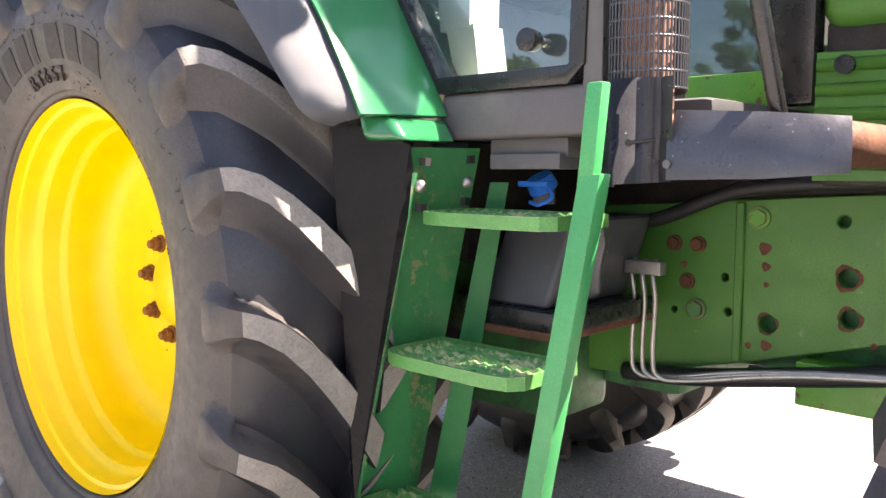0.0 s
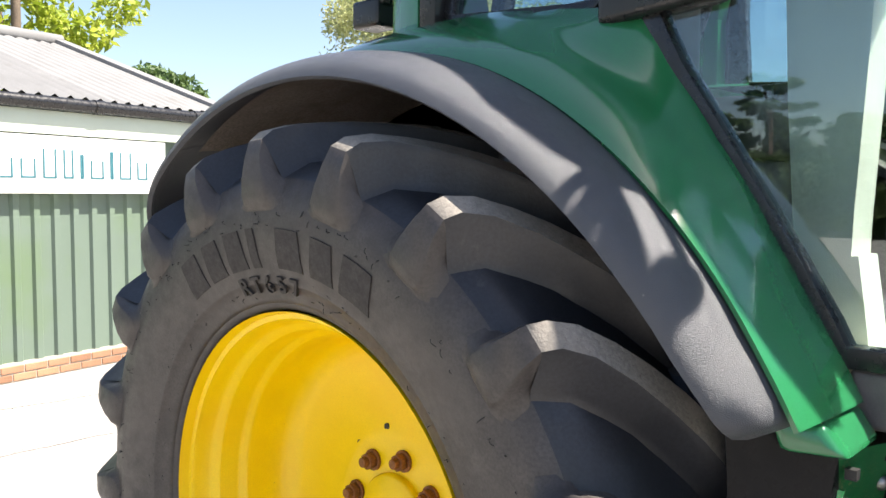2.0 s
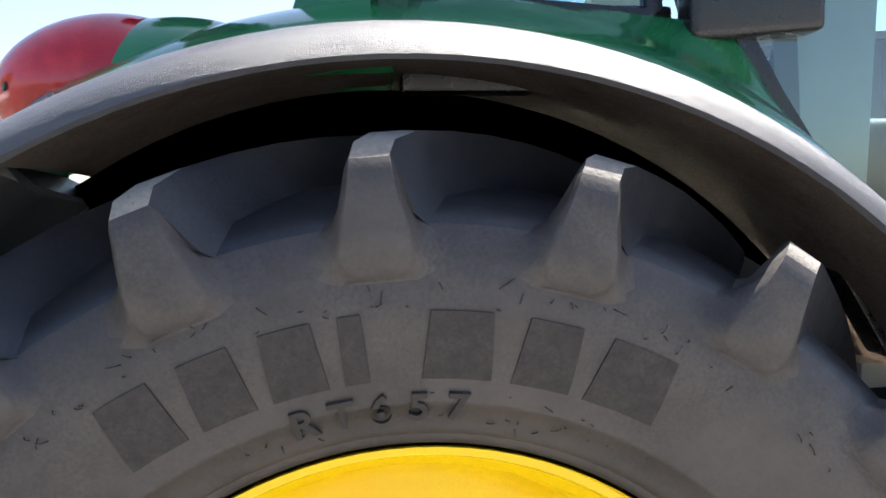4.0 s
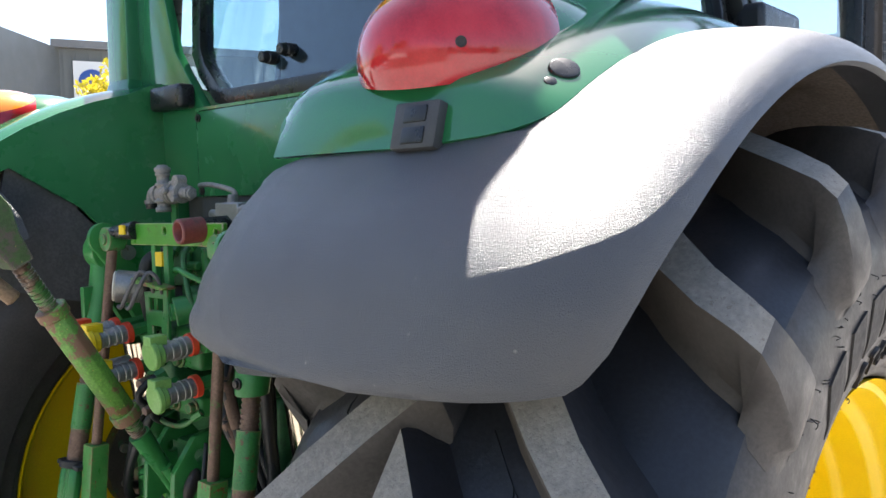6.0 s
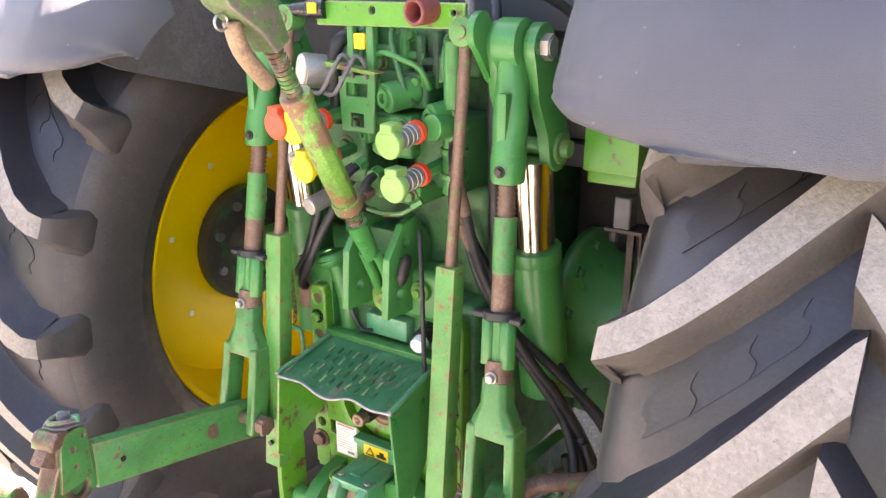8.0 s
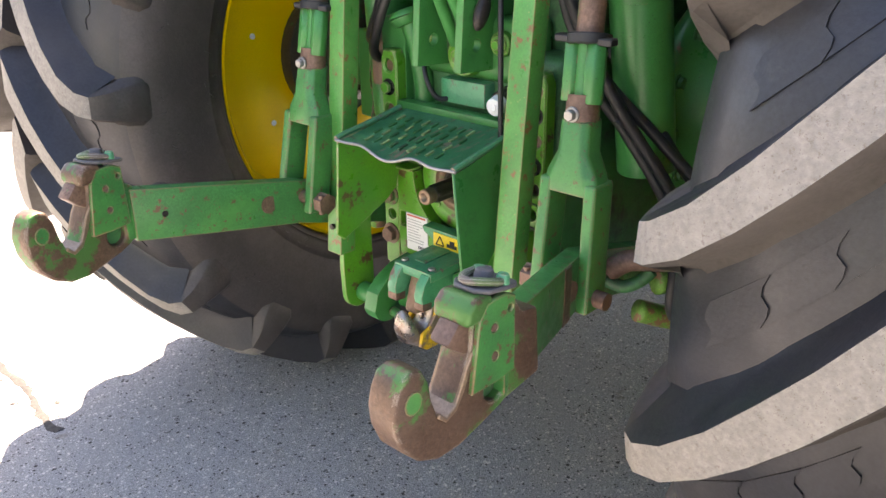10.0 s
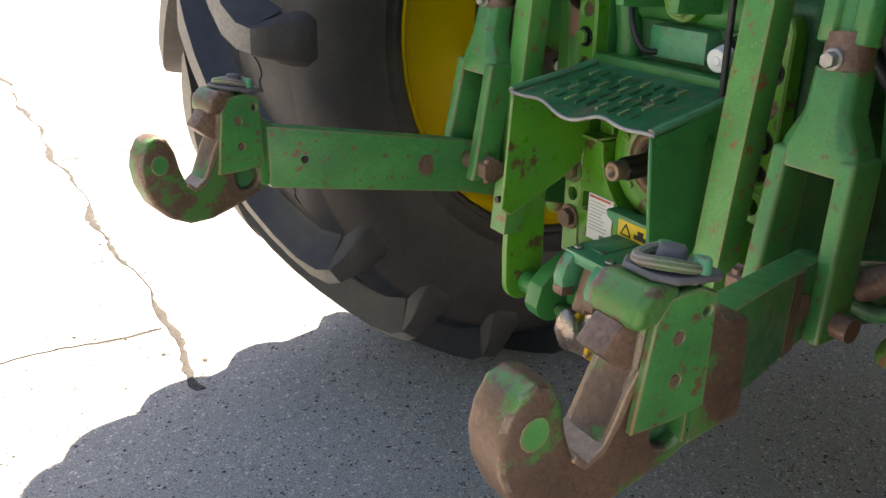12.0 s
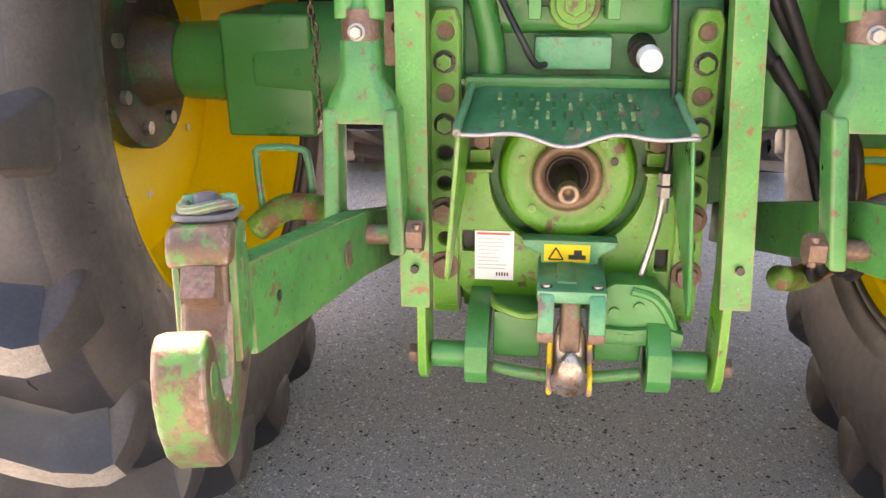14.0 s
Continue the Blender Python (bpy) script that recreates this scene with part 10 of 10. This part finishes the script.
def build_house():
    house = empty_thing("house", "brown brick house with a tiled hip roof", "house")
    x0, x1, y0, y1, e, r = 20.0, 29.0, -5.0, 5.4, 5.0, 7.0
    bm = bmesh.new()
    box(bm, (x0, y0, 0), (x1, y1, e))
    part("wall", bm, HOUSE_BRICK, house, "weathered brown brick wall")
    bm = bmesh.new()
    ov = 0.35
    B = [bm.verts.new(p) for p in ((x0 - ov, y0 - ov, e), (x1 + ov, y0 - ov, e), (x1 + ov, y1 + ov, e), (x0 - ov, y1 + ov, e))]
    R = [bm.verts.new(p) for p in (((x0 + x1) / 2, y0 + 3.5, r), ((x0 + x1) / 2, y1 - 3.5, r))]
    for f in ((B[0], B[1], R[0]), (B[1], B[2], R[1], R[0]), (B[2], B[3], R[1]), (B[3], B[0], R[0], R[1])):
        bm.faces.new(f)
    bm.faces.new(B[::-1])
    part("roof", bm, ROOF_TILE, house, "brown tiled roof")
    # tile courses on the two slopes that face the yard
    for k in range(16):
        f = k / 16
        z = e + (r - e) * f
        xx = x0 - ov + ((x0 + x1) / 2 - x0 + ov) * f
        ya = y0 - ov + (3.5 + ov) * f
        yb = y1 + ov - (3.5 + ov) * f
        bm = bmesh.new()
        box(bm, (xx - 0.02, ya, z), (xx + 0.1, yb, z + 0.06))
        part("tile_course", bm, ROOF_TILE, house)
    for y, z in ((3.6, 2.9), (0.5, 2.9), (-2.5, 2.9), (3.4, 0.9), (0.2, 0.9)):
        bm = bmesh.new()
        box(bm, (x0 - 0.03, y - 0.6, z), (x0 + 0.05, y + 0.6, z + 1.1))
        w = part("window", bm, CAR_GLASS, house)
        for lo, hi in (((-0.62, 0), (0.62, 0.07)), ((-0.62, 1.03), (0.62, 1.1)), ((-0.62, 0), (-0.55, 1.1)), ((0.55, 0), (0.62, 1.1)), ((-0.04, 0), (0.04, 1.1))):
            bm = bmesh.new()
            box(bm, (x0 - 0.06, y + lo[0], z + lo[1]), (x0 + 0.0, y + hi[0], z + hi[1]))
            part("window_frame", bm, LABEL_WHITE, w, "white window frame")
    bm = bmesh.new()
    tube(bm, [(x0 - 0.06, 4.6, 0), (x0 - 0.06, 4.6, 4.2), (x0 - 0.06, 4.9, 4.4)], 0.045, 8, 3)
    part("drainpipe", bm, SATIN_BLACK, house)


build_house()


def build_unit():
    unit = empty_thing("industrial_unit", "dark grey clad industrial building with a white sign", "building")
    c, r, l = Vector((9.3, 22.3, 0)), Vector((0.93, -0.36, 0)).normalized(), Vector((-0.75, -0.66, 0)).normalized()
    h = 6.1
    P = [c, c + r * 14, c + r * 14 + Vector((2, 12, 0)), c + l * 7 + Vector((-3, 12, 0)), c + l * 7]
    bm = bmesh.new()
    lo, hi = [bm.verts.new(p) for p in P], [bm.verts.new(p + Vector((0, 0, h))) for p in P]
    for i in range(5):
        bm.faces.new((lo[i], lo[(i + 1) % 5], hi[(i + 1) % 5], hi[i]))
    bm.faces.new(hi)
    bmesh.ops.recalc_face_normals(bm, faces=bm.faces[:])
    part("cladding_wall", bm, DARK_CLAD, unit, "dark grey cladding")
    n = Vector((r.y, -r.x, 0))
    if n.y > 0:
        n = -n
    m = Matrix.Translation(c) @ Matrix((r, -n, Vector((0, 0, 1)))).transposed().to_4x4()
    for k in range(40):
        bm = bmesh.new()
        box(bm, (0.1 + 0.34 * k, -0.03, 0), (0.2 + 0.34 * k, 0.0, h), m)
        part("cladding_rib", bm, DARK_CLAD, unit)
    bm = bmesh.new()
    box(bm, (-0.2, -0.25, h), (14, 0.1, h + 0.22), m)
    part("eaves_trim", bm, ROOF_SHEET, unit)
    bm = bmesh.new()
    box(bm, (0.35, -0.12, 4.55), (4.2, -0.04, 5.75), m)
    sg = part("unit_sign", bm, LABEL_WHITE, unit, "white sign with a blue shape and grey bars")
    bm = bmesh.new()
    plate(bm, arc(0.85, 5.15, 0.38, 0, 360, 24)[:-1], m @ Matrix.Translation((0, -0.125, 0)) @ XZ, 0.01)
    part("sign_shape", bm, SIGN_BLUE, unit)
    bm = bmesh.new()
    box(bm, (1.5, -0.13, 5.05), (3.8, -0.121, 5.45), m)
    part("sign_bar", bm, SIGN_BLUE, unit)
    bm = bmesh.new()
    box(bm, (1.5, -0.13, 4.72), (3.8, -0.121, 4.85), m)
    part("sign_bar", bm, PRINT_GREY, unit)


build_unit()


def build_digger():
    d = empty_thing("parked_machine", "faded orange machine parked across the yard", "machine")
    bm = bmesh.new()
    box(bm, (9.0, -0.6, 0.75), (11.4, 1.75, 1.95))
    part("machine_body", bm, ORANGE, d, "faded orange body", bevel=0.08, seg=3)
    bm = bmesh.new()
    box(bm, (8.98, 0.75, 1.15), (9.02, 1.4, 1.75))
    part("machine_window", bm, CAR_GLASS, d, bevel=0.01)
    for y in (-0.3, 1.4):
        for x in (9.5, 11.0):
            bm = bmesh.new()
            rod(bm, (x, y - 0.2, 0.5), (x, y + 0.2, 0.5), 0.5, seg=28)
            part("machine_wheel", bm, RUBBER, d, bevel=0.05, seg=2)
    bm = bmesh.new()
    tube(bm, [(8.9, 1.9, 0.8), (8.4, 2.0, 1.3), (8.0, 2.0, 0.9)], 0.08, 8)
    part("machine_arm", bm, BROWN_STEEL, d)


build_digger()
